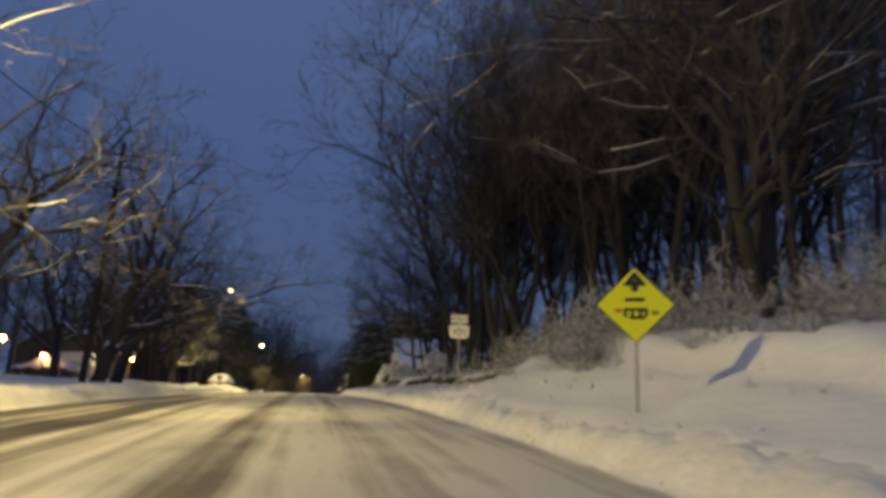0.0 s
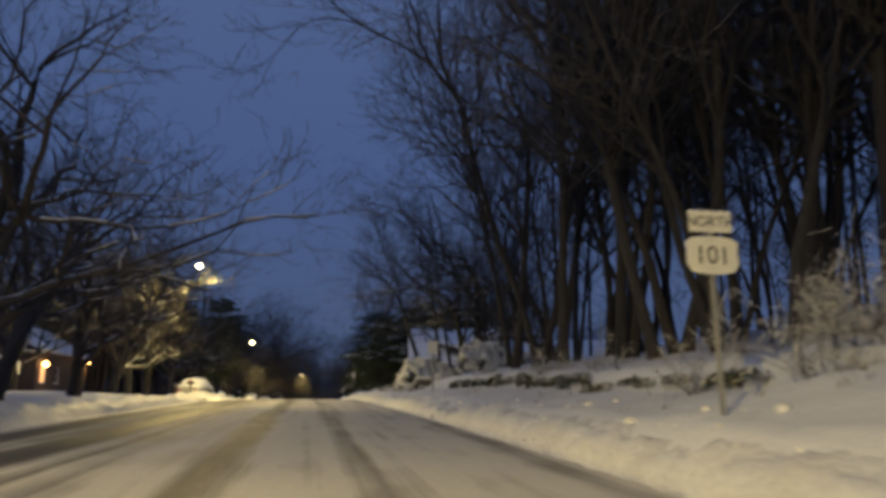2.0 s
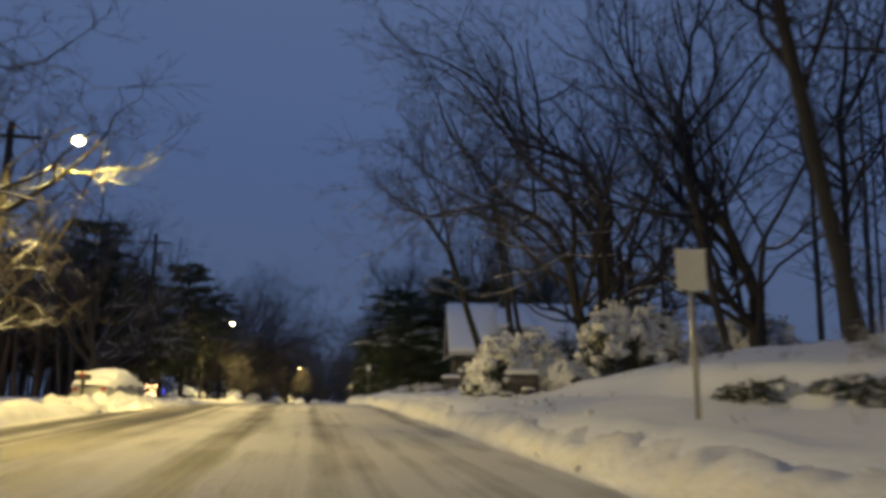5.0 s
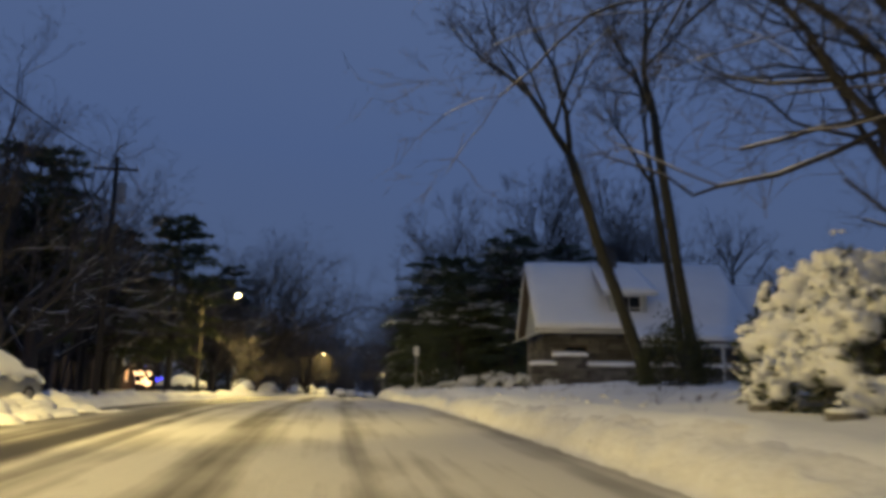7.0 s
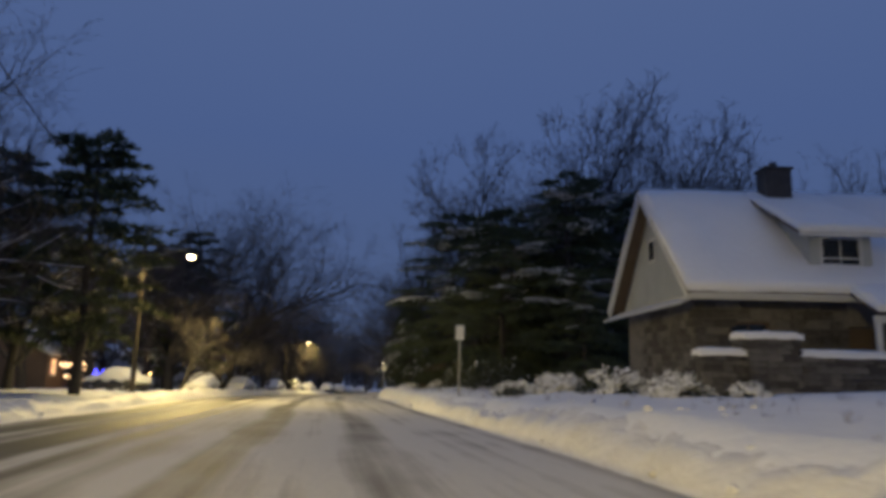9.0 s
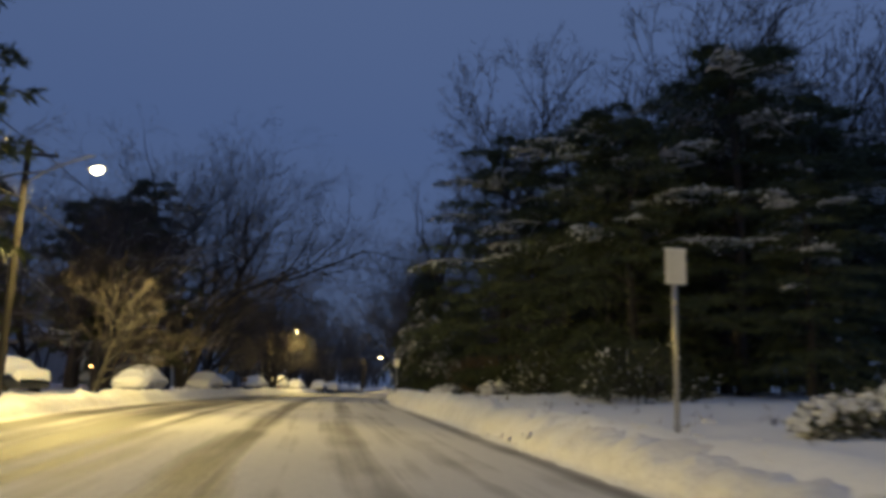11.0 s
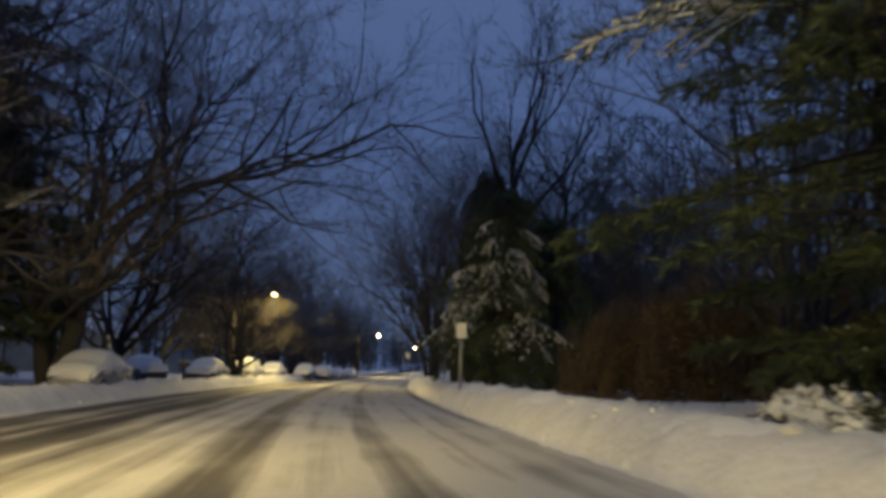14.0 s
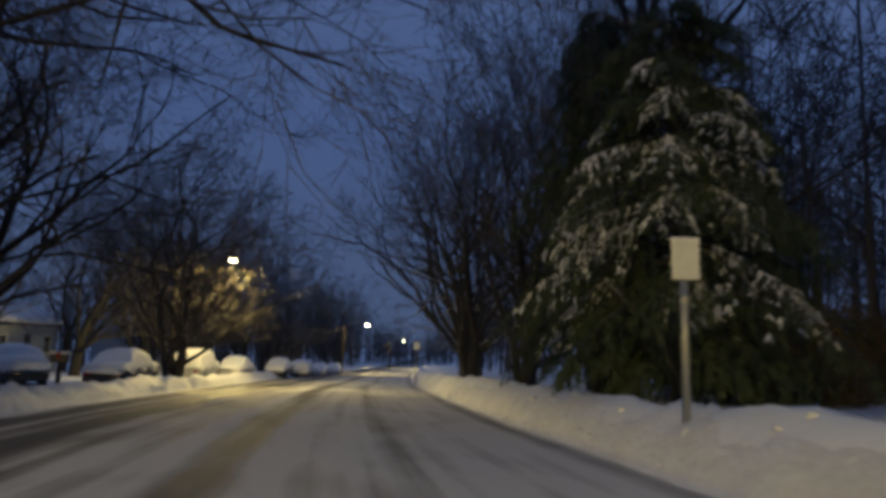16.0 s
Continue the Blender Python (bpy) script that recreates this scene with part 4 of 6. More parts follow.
warning_sign(5.28, 11.0, -25)
route_sign(5.22, 25.1, 0)
plain_sign(5.95, 51.0, -6, "pale snow-dusted rectangular road sign on a steel post", 0.46, 0.60, 3.65, STEEL, 0.045)
plain_sign(5.22, 102.3, -4, "narrow white bus stop sign on a thin steel post", 0.32, 0.52, 3.50, STEEL, 0.04)
plain_sign(5.96, 142.5, -8, "pale frost-covered square sign on a round grey post", 0.37, 0.52, 2.04, STEEL, 0.05)
plain_sign(10.2, 181.0, -8, "small far white sign on a thin steel post", 0.40, 0.45, 0.60, STEEL, 0.04, False)


# ---------------------------------------------------------------- stone house with a snowy roof
def quad_prism(bm, a, b, c, d, n, thick):
    """A slab on four corners, given thickness along n."""
    low = [bm.verts.new(Vector(p)) for p in (a, b, c, d)]
    up = [bm.verts.new(Vector(p) + Vector(n) * thick) for p in (a, b, c, d)]
    bm.faces.new(low[::-1])
    bm.faces.new(up)
    for i in range(4):
        j = (i + 1) % 4
        bm.faces.new((low[i], low[j], up[j], up[i]))
    return bm


def wall_with_holes(bm, u0, u1, z0, z1, v0, v1, holes):
    """A wall along u with rectangular openings right through it."""
    us = sorted({u0, u1, *[h[0] for h in holes], *[h[1] for h in holes]})
    zs = sorted({z0, z1, *[h[2] for h in holes], *[h[3] for h in holes]})
    for a, b in zip(us[:-1], us[1:]):
        for c, d in zip(zs[:-1], zs[1:]):
            mu, mz = (a + b) / 2, (c + d) / 2
            if any(h[0] < mu < h[1] and h[2] < mz < h[3] for h in holes):
                continue
            box(bm, a, b, v0, v1, c, d)
    bmesh.ops.remove_doubles(bm, verts=bm.verts, dist=0.001)
    return bm


def window_unit(parent, u0, u1, z0, z1, v, frame_mat=WHITE_PAINT, lit=None, bars=1):
    """A framed window facing -v, with its pane set back and its glazing bars."""
    w = new("window")
    w.parent = parent
    fm = bmesh.new()
    for a, b, c, d in ((u0, u0 + 0.08, z0, z1), (u1 - 0.08, u1, z0, z1), (u0 + 0.08, u1 - 0.08, z0, z0 + 0.08), (u0 + 0.08, u1 - 0.08, z1 - 0.08, z1)):
        box(fm, a, b, v - 0.03, v + 0.09, c, d)
    part("window_frame", fm, frame_mat, w)
    part("pane", boxed(u0 + 0.08, u1 - 0.08, v + 0.04, v + 0.05, z0 + 0.08, z1 - 0.08), lit or GLASS, w)
    bm = bmesh.new()
    mz = (z0 + z1) / 2
    box(bm, u0 + 0.08, u1 - 0.08, v + 0.005, v + 0.03, mz - 0.025, mz + 0.025)
    for k in range(bars):
        uu = u0 + (u1 - u0) * (k + 1) / (bars + 1)
        box(bm, uu - 0.015, uu + 0.015, v + 0.01, v + 0.03, z0 + 0.08, z1 - 0.08)
    part("glazing_bars", bm, frame_mat, w)
    part("window_sill", boxed(u0 - 0.06, u1 + 0.06, v - 0.09, v + 0.02, z0 - 0.06, z0, 0.01), frame_mat, w)
    return w


def snow_roof(bm, a, b, c, d, n, thick, seed, nu=26, nv=16):
    """A soft uneven snow blanket over a roof slope with corners a, b (eave), c, d (ridge)."""
    rng = np.random.default_rng(seed)
    a, b, c, d, n = (np.array(p, float) for p in (a, b, c, d, n))
    grid = []
    for j in range(nv + 1):
        row = []
        for i in range(nu + 1):
            u, v = i / nu, j / nv
            p = (a * (1 - u) + b * u) * (1 - v) + (d * (1 - u) + c * u) * v
            edge = min(1.0, min(u, 1 - u) * nu / 1.2, v * nv / 1.0 + 0.25)
            h = thick * (0.55 + 0.45 * edge) + 0.022 * float(lumps(u * 9 + seed, v * 7, 1.0)) + rng.normal(0, 0.006)
            row.append(bm.verts.new(Vector(p + n * h)))
        grid.append(row)
    for j in range(nv):
        for i in range(nu):
            bm.faces.new((grid[j][i], grid[j][i + 1], grid[j + 1][i + 1], grid[j + 1][i]))
    low = []
    rim = grid[0] + [r[-1] for r in grid[1:]] + grid[-1][-2::-1] + [r[0] for r in grid[-2:0:-1]]
    for v in rim:
        low.append(bm.verts.new(v.co - Vector(n) * thick * 0.95))
    k = len(rim)
    for i in range(k):
        bm.faces.new((rim[i], low[i], low[(i + 1) % k], rim[(i + 1) % k]))
    bmesh.ops.recalc_face_normals(bm, faces=bm.faces)
    return bm


def stone_shapes(rng):
    """Eight rough blocks for walling, shared by the stones."""
    shapes = []
    for k in range(8):
        bm = bmesh.new()
        bmesh.ops.create_cube(bm, size=1.0)
        bmesh.ops.bevel(bm, geom=list(bm.edges), offset=0.10, segments=1, affect="EDGES")
        for v in bm.verts:
            v.co += Vector(rng.normal(0, 0.045, 3).tolist())
        me = bpy.data.meshes.new("stone")
        bm.to_mesh(me)
        bm.free()
        me.materials.append(STONE)
        shapes.append(me)
    return shapes


def stone_house():
    X0, Y0, T = 10.75, 95.0, -8.0
    zb = 1.30
    e = thing("stone_house", X0, Y0, zb, "stone cottage with pale clapboard gable, dormer and snow-covered roof", "house", turn=T)
    L, ze, zrg, D = 11.4, 2.95, 7.05, 8.9
    # body: stone below, boards in the gable
    bm = wall_with_holes(bmesh.new(), 0.55, L, -1.0, ze, 0.9, 1.25, [(1.6, 2.9, 0.9, 2.2), (5.4, 6.5, -0.2, 2.1), (7.6, 9.2, 0.8, 2.2)])
    front = part("wall", bm, STONE, e, "rough dark field stone wall")
    bm = boxed(0.55, 0.9, 1.25, D - 0.9, -1.0, ze)
    part("wall", bm, STONE, e)
    bm = boxed(0.9, L, D - 0.9, D - 0.55, -1.0, ze)
    part("wall", bm, STONE, e)
    part("wall", boxed(L - 0.35, L, 1.25, D - 0.9, -1.0, ze), STONE, e)
    window_unit(e, 1.6, 2.9, 0.9, 2.2, 0.98, BROWN_BOARD)
    window_unit(e, 7.6, 9.2, 0.8, 2.2, 0.98)
    door = new("door")
    door.parent = e
    part("door_leaf", boxed(5.45, 6.45, 1.05, 1.12, -0.2, 2.05, 0.01), BROWN_BOARD, door)
    part("door_handle", rod(bmesh.new(), (6.33, 1.0, 0.9), (6.33, 1.05, 0.9), 0.03, 0.03, 10), STEEL, door)
    # gable of lapped boards with its small window
    gx = 0.50
    tri = prism(bmesh.new(), [(0.35, ze - 0.05), (D - 0.35, ze - 0.05), (D / 2, zrg - 0.25)], 0.12,
                Matrix.Translation((gx + 0.12, 0, 0)) @ Matrix.Rotation(radians(90), 4, "Z"))
    part("gable", tri, SIDING, e)
    n = 24
    for i in range(n):
        z = ze + (zrg - 0.35 - ze) * i / n
        half = (D / 2 - 0.42) * (1 - (z - ze + 0.15) / (zrg - ze))
        if half < 0.12:
            continue
        bm = bmesh.new()
        y0, y1 = D / 2 - half, D / 2 + half
        hgt = (zrg - 0.35 - ze) / n
        vs = [bm.verts.new(p) for p in ((gx - 0.045, y0, z), (gx - 0.045, y1, z), (gx - 0.008, y1, z + hgt + 0.02), (gx - 0.008, y0, z + hgt + 0.02),
                                        (gx + 0.0, y0, z), (gx + 0.0, y1, z))]
        bm.faces.new((vs[0], vs[3], vs[2], vs[1]))
        bm.faces.new((vs[0], vs[1], vs[5], vs[4]))
        bm.faces.new((vs[4], vs[5], vs[2], vs[3]))
        bm.faces.new((vs[0], vs[4], vs[3]))
        bm.faces.new((vs[1], vs[2], vs[5]))
        part("clapboard", bm, SIDING, e)
    gw = new("gable_window")
    gw.parent = e
    part("window_frame", boxed(gx - 0.10, gx - 0.05, D / 2 - 0.36, D / 2 + 0.36, ze + 1.6, ze + 2.45, 0.01), WHITE_PAINT, gw)
    part("pane", boxed(gx - 0.115, gx - 0.10, D / 2 - 0.27, D / 2 + 0.27, ze + 1.69, ze + 2.36), GLASS, gw)
    part("gable_vent", prism(bmesh.new(), [(D / 2 - 0.34, zrg - 1.02), (D / 2 + 0.34, zrg - 1.02), (D / 2, zrg - 0.46)], 0.03,
                             Matrix.Translation((gx - 0.02, 0, 0)) @ Matrix.Rotation(radians(90), 4, "Z")), BLACK, e, "dark louvred vent in the gable peak")
    # roof slopes, fascia and bargeboards
    slope = math.atan2(zrg - ze, D / 2)
    nf = (0, -math.sin(slope), math.cos(slope))
    nb = (0, math.sin(slope), math.cos(slope))
    roof = part("roof", quad_prism(bmesh.new(), (0, 0, ze), (L + 0.3, 0, ze), (L + 0.3, D / 2, zrg), (0, D / 2, zrg), nf, 0.14), BROWN_BOARD, e)
    part("roof", quad_prism(bmesh.new(), (0, D, ze), (0, D / 2, zrg), (L + 0.3, D / 2, zrg), (L + 0.3, D, ze), nb, 0.14), BROWN_BOARD, e)
    o = np.array(nf) * 0.14
    part("roof_snow", snow_roof(bmesh.new(), np.array((-0.04, -0.06, ze)) + o, np.array((L + 0.35, -0.06, ze)) + o, np.array((L + 0.35, D / 2 + 0.02, zrg)) + o,
                                np.array((-0.04, D / 2 + 0.02, zrg)) + o, nf, 0.17, 3, 40, 18), SNOW, e, "smooth blanket of bluish snow", smooth=True)
    o = np.array(nb) * 0.14
    part("roof_snow", snow_roof(bmesh.new(), np.array((L + 0.35, D + 0.06, ze)) + o, np.array((-0.04, D + 0.06, ze)) + o, np.array((-0.04, D / 2, zrg)) + o,
                                np.array((L + 0.35, D / 2, zrg)) + o, nb, 0.17, 7, 20, 10), SNOW, e, smooth=True)
    for s in (0, 1):
        y0, y1 = (0.0, D / 2) if s == 0 else (D, D / 2)
        bm = quad_prism(bmesh.new(), (-0.03, y0, ze - 0.22), (-0.03, y1, zrg - 0.22), (-0.03, y1, zrg + 0.02), (-0.03, y0, ze + 0.02), (1, 0, 0), 0.06)
        part("bargeboard", bm, WHITE_PAINT, e)
    part("fascia", boxed(0.06, L + 0.3, -0.03, 0.02, ze - 0.16, ze + 0.06), WHITE_PAINT, e)
    part("gutter", boxed(0.06, L + 0.3, -0.13, -0.034, ze - 0.06, ze + 0.03, 0.02), WHITE_PAINT, e)
    part("soffit", boxed(0.06, L, 0.02, 0.9, ze - 0.08, ze - 0.04), WHITE_PAINT, e)
    # gable pent: the little skirt roof under the boards
    bm = quad_prism(bmesh.new(), (-0.28, -0.05, ze - 0.34), (-0.28, D + 0.05, ze - 0.34), (0.45, D - 0.1, ze + 0.02), (0.45, 0.1, ze + 0.02), (-0.35, 0, 0.93), 0.05)
    bmesh.ops.recalc_face_normals(bm, faces=bm.faces)
    part("pent_roof", bm, WHITE_PAINT, e)
    # porch roof stepping down on the right-hand stretch
    P0, P1 = 4.9, L + 0.3
    pn = Vector((0, -0.55, 0.83)).normalized()
    part("porch_roof", quad_prism(bmesh.new(), (P0, -1.35, ze - 0.62), (P1, -1.35, ze - 0.62), (P1, 0.3, ze + 0.28), (P0, 0.3, ze + 0.28), pn, 0.12), BROWN_BOARD, e)
    on = np.array(pn) * 0.12
    part("porch_snow", snow_roof(bmesh.new(), np.array((P0 - 0.03, -1.42, ze - 0.62)) + on, np.array((P1 + 0.03, -1.42, ze - 0.62)) + on,
                                 np.array((P1 + 0.03, 0.3, ze + 0.30)) + on, np.array((P0 - 0.03, 0.3, ze + 0.30)) + on, np.array(pn), 0.16, 11, 26, 8), SNOW, e, smooth=True)
    part("porch_beam", boxed(P0, P1, -1.28, -1.12, ze - 0.86, ze - 0.66), WHITE_PAINT, e)
    for u in (P0 + 0.08, P0 + 2.3, P0 + 4.5, P1 - 0.1):
        part("porch_post", boxed(u - 0.07, u + 0.07, -1.27, -1.13, -0.55, ze - 0.86, 0.012), WHITE_PAINT, e)
    part("porch_floor", boxed(P0, P1, -1.4, 0.9, -1.0, -0.35, 0.02), STONE, e)
    # dormer
    du0, du1, dv = 3.95, 6.35, 0.62
    dz0, dz1 = ze + 0.42, ze + 2.02
    bm = wall_with_holes(bmesh.new(), du0 + 0.2, du1 - 0.2, dz0, dz1, dv, dv + 0.12, [(4.50, 5.85, dz0 + 0.16, dz1 - 0.04)])
    dormer = part("dormer", bm, SIDING, e, "clapboard dormer with a dark window")
    window_unit(dormer, 4.50, 5.85, dz0 + 0.16, dz1 - 0.04, dv + 0.02)
    for u in (du0 + 0.2, du1 - 0.32):
        bm = prism(bmesh.new(), [(dv + 0.12, dz0 + 0.15), (3.7, ze + 0.92 * 3.7), (dv + 0.12, dz1)], 0.12, Matrix.Translation((u + 0.12, 0, 0)) @ Matrix.Rotation(radians(90), 4, "Z"))
        part("dormer_cheek", bm, SIDING, dormer)
    q = [(du0 - 0.30, dv - 0.38, dz1 - 0.06), (du1 + 0.30, dv - 0.38, dz1 - 0.06), (du1 + 0.05, D / 2 - 0.05, zrg + 0.02), (du0 - 0.05, D / 2 - 0.05, zrg + 0.02)]
    dn = Vector((0, -(q[2][2] - q[1][2]), q[2][1] - q[1][1])).normalized()
    part("dormer_roof", quad_prism(bmesh.new(), *q, dn, 0.10), BROWN_BOARD, dormer)
    part("dormer_fascia", boxed(du0 - 0.30, du1 + 0.30, dv - 0.42, dv - 0.384, dz1 - 0.12, dz1 + 0.04), WHITE_PAINT, dormer)
    up = np.array(dn) * 0.104
    part("dormer_snow", snow_roof(bmesh.new(), *[np.array(p) + up for p in q], np.array(dn), 0.16, 23, 16, 12), SNOW, dormer, smooth=True)
    # chimney
    bm = boxed(4.30, 5.25, D / 2 - 1.05, D / 2 - 0.30, zrg - 1.6, zrg + 0.85, 0.03)
    ch = part("chimney", bm, BRICK_CHIM, e, "broad dark stone chimney")
    part("chimney_cap", boxed(4.24, 5.31, D / 2 - 1.11, D / 2 - 0.24, zrg + 0.85, zrg + 0.96, 0.02), BRICK_CHIM, ch)
    part("flue_pot", rod(bmesh.new(), (4.78, D / 2 - 0.68, zrg + 0.96), (4.78, D / 2 - 0.68, zrg + 1.2), 0.16, 0.13, 12), BRICK_CHIM, ch)
    # lower wing running on
    w0, w1, wz, wr, wd = L + 0.3, L + 12.0, ze - 0.25, zrg - 1.25, 7.0
    part("wing_wall", wall_with_holes(bmesh.new(), w0, w1 - 0.4, -1.0, wz, 1.4, 1.7, [(w0 + 1.5, w0 + 2.7, 0.7, 2.0), (w0 + 5, w0 + 6.2, 0.7, 2.0)]), STONE, e)
    window_unit(e, w0 + 1.5, w0 + 2.7, 0.7, 2.0, 1.46)
    window_unit(e, w0 + 5.0, w0 + 6.2, 0.7, 2.0, 1.46)
    part("wing_wall", boxed(w1 - 0.7, w1 - 0.4, 1.7, 8.0, -1.0, wz), STONE, e)
    ws = math.atan2(wr - wz, wd / 2)
    wn_ = (0, -math.sin(ws), math.cos(ws))
    part("wing_roof", quad_prism(bmesh.new(), (w0, 0.8, wz), (w1, 0.8, wz), (w1, 0.8 + wd / 2, wr), (w0, 0.8 + wd / 2, wr), wn_, 0.14), BROWN_BOARD, e)
    on = np.array(wn_) * 0.14
    part("wing_snow", snow_roof(bmesh.new(), np.array((w0, 0.74, wz)) + on, np.array((w1 + 0.04, 0.74, wz)) + on, np.array((w1 + 0.04, 0.82 + wd / 2, wr)) + on,
                                np.array((w0, 0.82 + wd / 2, wr)) + on, np.array(wn_), 0.17, 19, 24, 12), SNOW, e, smooth=True)
    part("wing_roof", quad_prism(bmesh.new(), (w0, 0.8 + wd, wz), (w0, 0.8 + wd / 2, wr), (w1, 0.8 + wd / 2, wr), (w1, 0.8 + wd, wz), (0, math.sin(ws), math.cos(ws)), 0.2), SNOW, e)
    rng = np.random.default_rng(91)
    shapes = stone_shapes(rng)
    z = -0.75
    while z < ze - 0.14:
        h = min(float(rng.uniform(0.20, 0.34)), ze - 0.10 - z)
        v = 0.92
        while v < 5.6:
            w = float(rng.uniform(0.32, 0.75))
            ob = new("stone", shapes[int(rng.integers(8))])
            ob.parent = e
            ob.matrix_basis = Matrix.Translation((0.54 + rng.normal(0, 0.012), v + w / 2, z + h / 2)) @ Matrix.Diagonal((0.14, w * 0.96, h * 0.93, 1))
            v += w
        u = 0.50
        while u < 5.3:
            w = float(rng.uniform(0.32, 0.75))
            w = min(w, 5.36 - u)
            if not (1.5 < u + w / 2 < 3.0 and 0.8 < z + h / 2 < 2.25):
                ob = new("stone", shapes[int(rng.integers(8))])
                ob.parent = e
                ob.matrix_basis = Matrix.Translation((u + w / 2, 0.89 + rng.normal(0, 0.012), z + h / 2)) @ Matrix.Diagonal((w * 0.96, 0.14, h * 0.93, 1))
            u += w
        z += h
    return e


stone_house()


# ---------------------------------------------------------------- snow-covered cars
def loft(stations, bulge, nring=16, low=0.30):
    """A body from stations (x, half width at the belt, half width at the top, belt height, top height)."""
    bm = bmesh.new()
    rings = []
    for x, wb, wt, hb, ht in stations:
        prof = [(-wb * 0.94, low), (-wb, low + (hb - low) * 0.35), (-wb, hb), (-wt - (wb - wt) * 0.12, hb + (ht - hb) * 0.82), (-wt * 0.82, ht - 0.02), (-wt * 0.35, ht + bulge),
                (wt * 0.35, ht + bulge), (wt * 0.82, ht - 0.02), (wt + (wb - wt) * 0.12, hb + (ht - hb) * 0.82), (wb, hb), (wb, low + (hb - low) * 0.35), (wb * 0.94, low)]
        rings.append([bm.verts.new((x, y, z)) for y, z in prof])
    for a, b in zip(rings[:-1], rings[1:]):
        for i in range(len(a) - 1):
            bm.faces.new((a[i], a[i + 1], b[i + 1], b[i]))
        bm.faces.new((a[-1], a[0], b[0], b[-1]))
    bm.faces.new(rings[0])
    bm.faces.new(rings[-1][::-1])
    bmesh.ops.recalc_face_normals(bm, faces=bm.faces)
    return bm


SEDAN = [(-2.25, 0.72, 0.60, 0.62, 0.78), (-2.05, 0.84, 0.66, 0.72, 0.94), (-1.45, 0.88, 0.66, 0.84, 1.02), (-1.05, 0.89, 0.60, 0.90, 1.34), (-0.55, 0.89, 0.60, 0.92, 1.45),
         (0.15, 0.89, 0.60, 0.92, 1.46), (0.65, 0.89, 0.60, 0.90, 1.30), (1.10, 0.88, 0.68, 0.86, 0.99), (1.75, 0.86, 0.66, 0.76, 0.90), (2.15, 0.78, 0.60, 0.64, 0.78), (2.28, 0.66, 0.5, 0.55, 0.66)]
WAGON = [(-2.30, 0.80, 0.66, 0.80, 1.02), (-2.18, 0.88, 0.68, 0.95, 1.45), (-1.70, 0.92, 0.70, 1.02, 1.70), (-0.6, 0.93, 0.70, 1.04, 1.76), (0.3, 0.93, 0.70, 1.03, 1.72), (0.80, 0.92, 0.70, 1.00, 1.46),
         (1.20, 0.91, 0.74, 0.98, 1.12), (1.85, 0.89, 0.72, 0.88, 1.02), (2.20, 0.82, 0.64, 0.72, 0.86), (2.34, 0.70, 0.5, 0.6, 0.70)]
VAN = [(-2.55, 0.90, 0.84, 1.10, 1.90), (-2.45, 0.96, 0.88, 1.20, 2.02), (-1.0, 0.98, 0.88, 1.20, 2.08), (0.9, 0.98, 0.86, 1.18, 2.02), (1.45, 0.97, 0.82, 1.12, 1.62), (1.80, 0.95, 0.80, 1.05, 1.20),
       (2.35, 0.92, 0.74, 0.92, 1.05), (2.60, 0.80, 0.6, 0.7, 0.82)]


def swollen(st, grow, seed):
    """The same stations under a blanket of snow."""
    rng = np.random.default_rng(seed)
    out = []
    for i, (x, wb, wt, hb, ht) in enumerate(st):
        k = 0.5 if i in (0, len(st) - 1) else 1.0
        out.append((x * 1.025, wb + 0.05 * k, wt + 0.10 * k, hb + 0.05, ht + grow * k * rng.uniform(0.8, 1.15)))
    return out


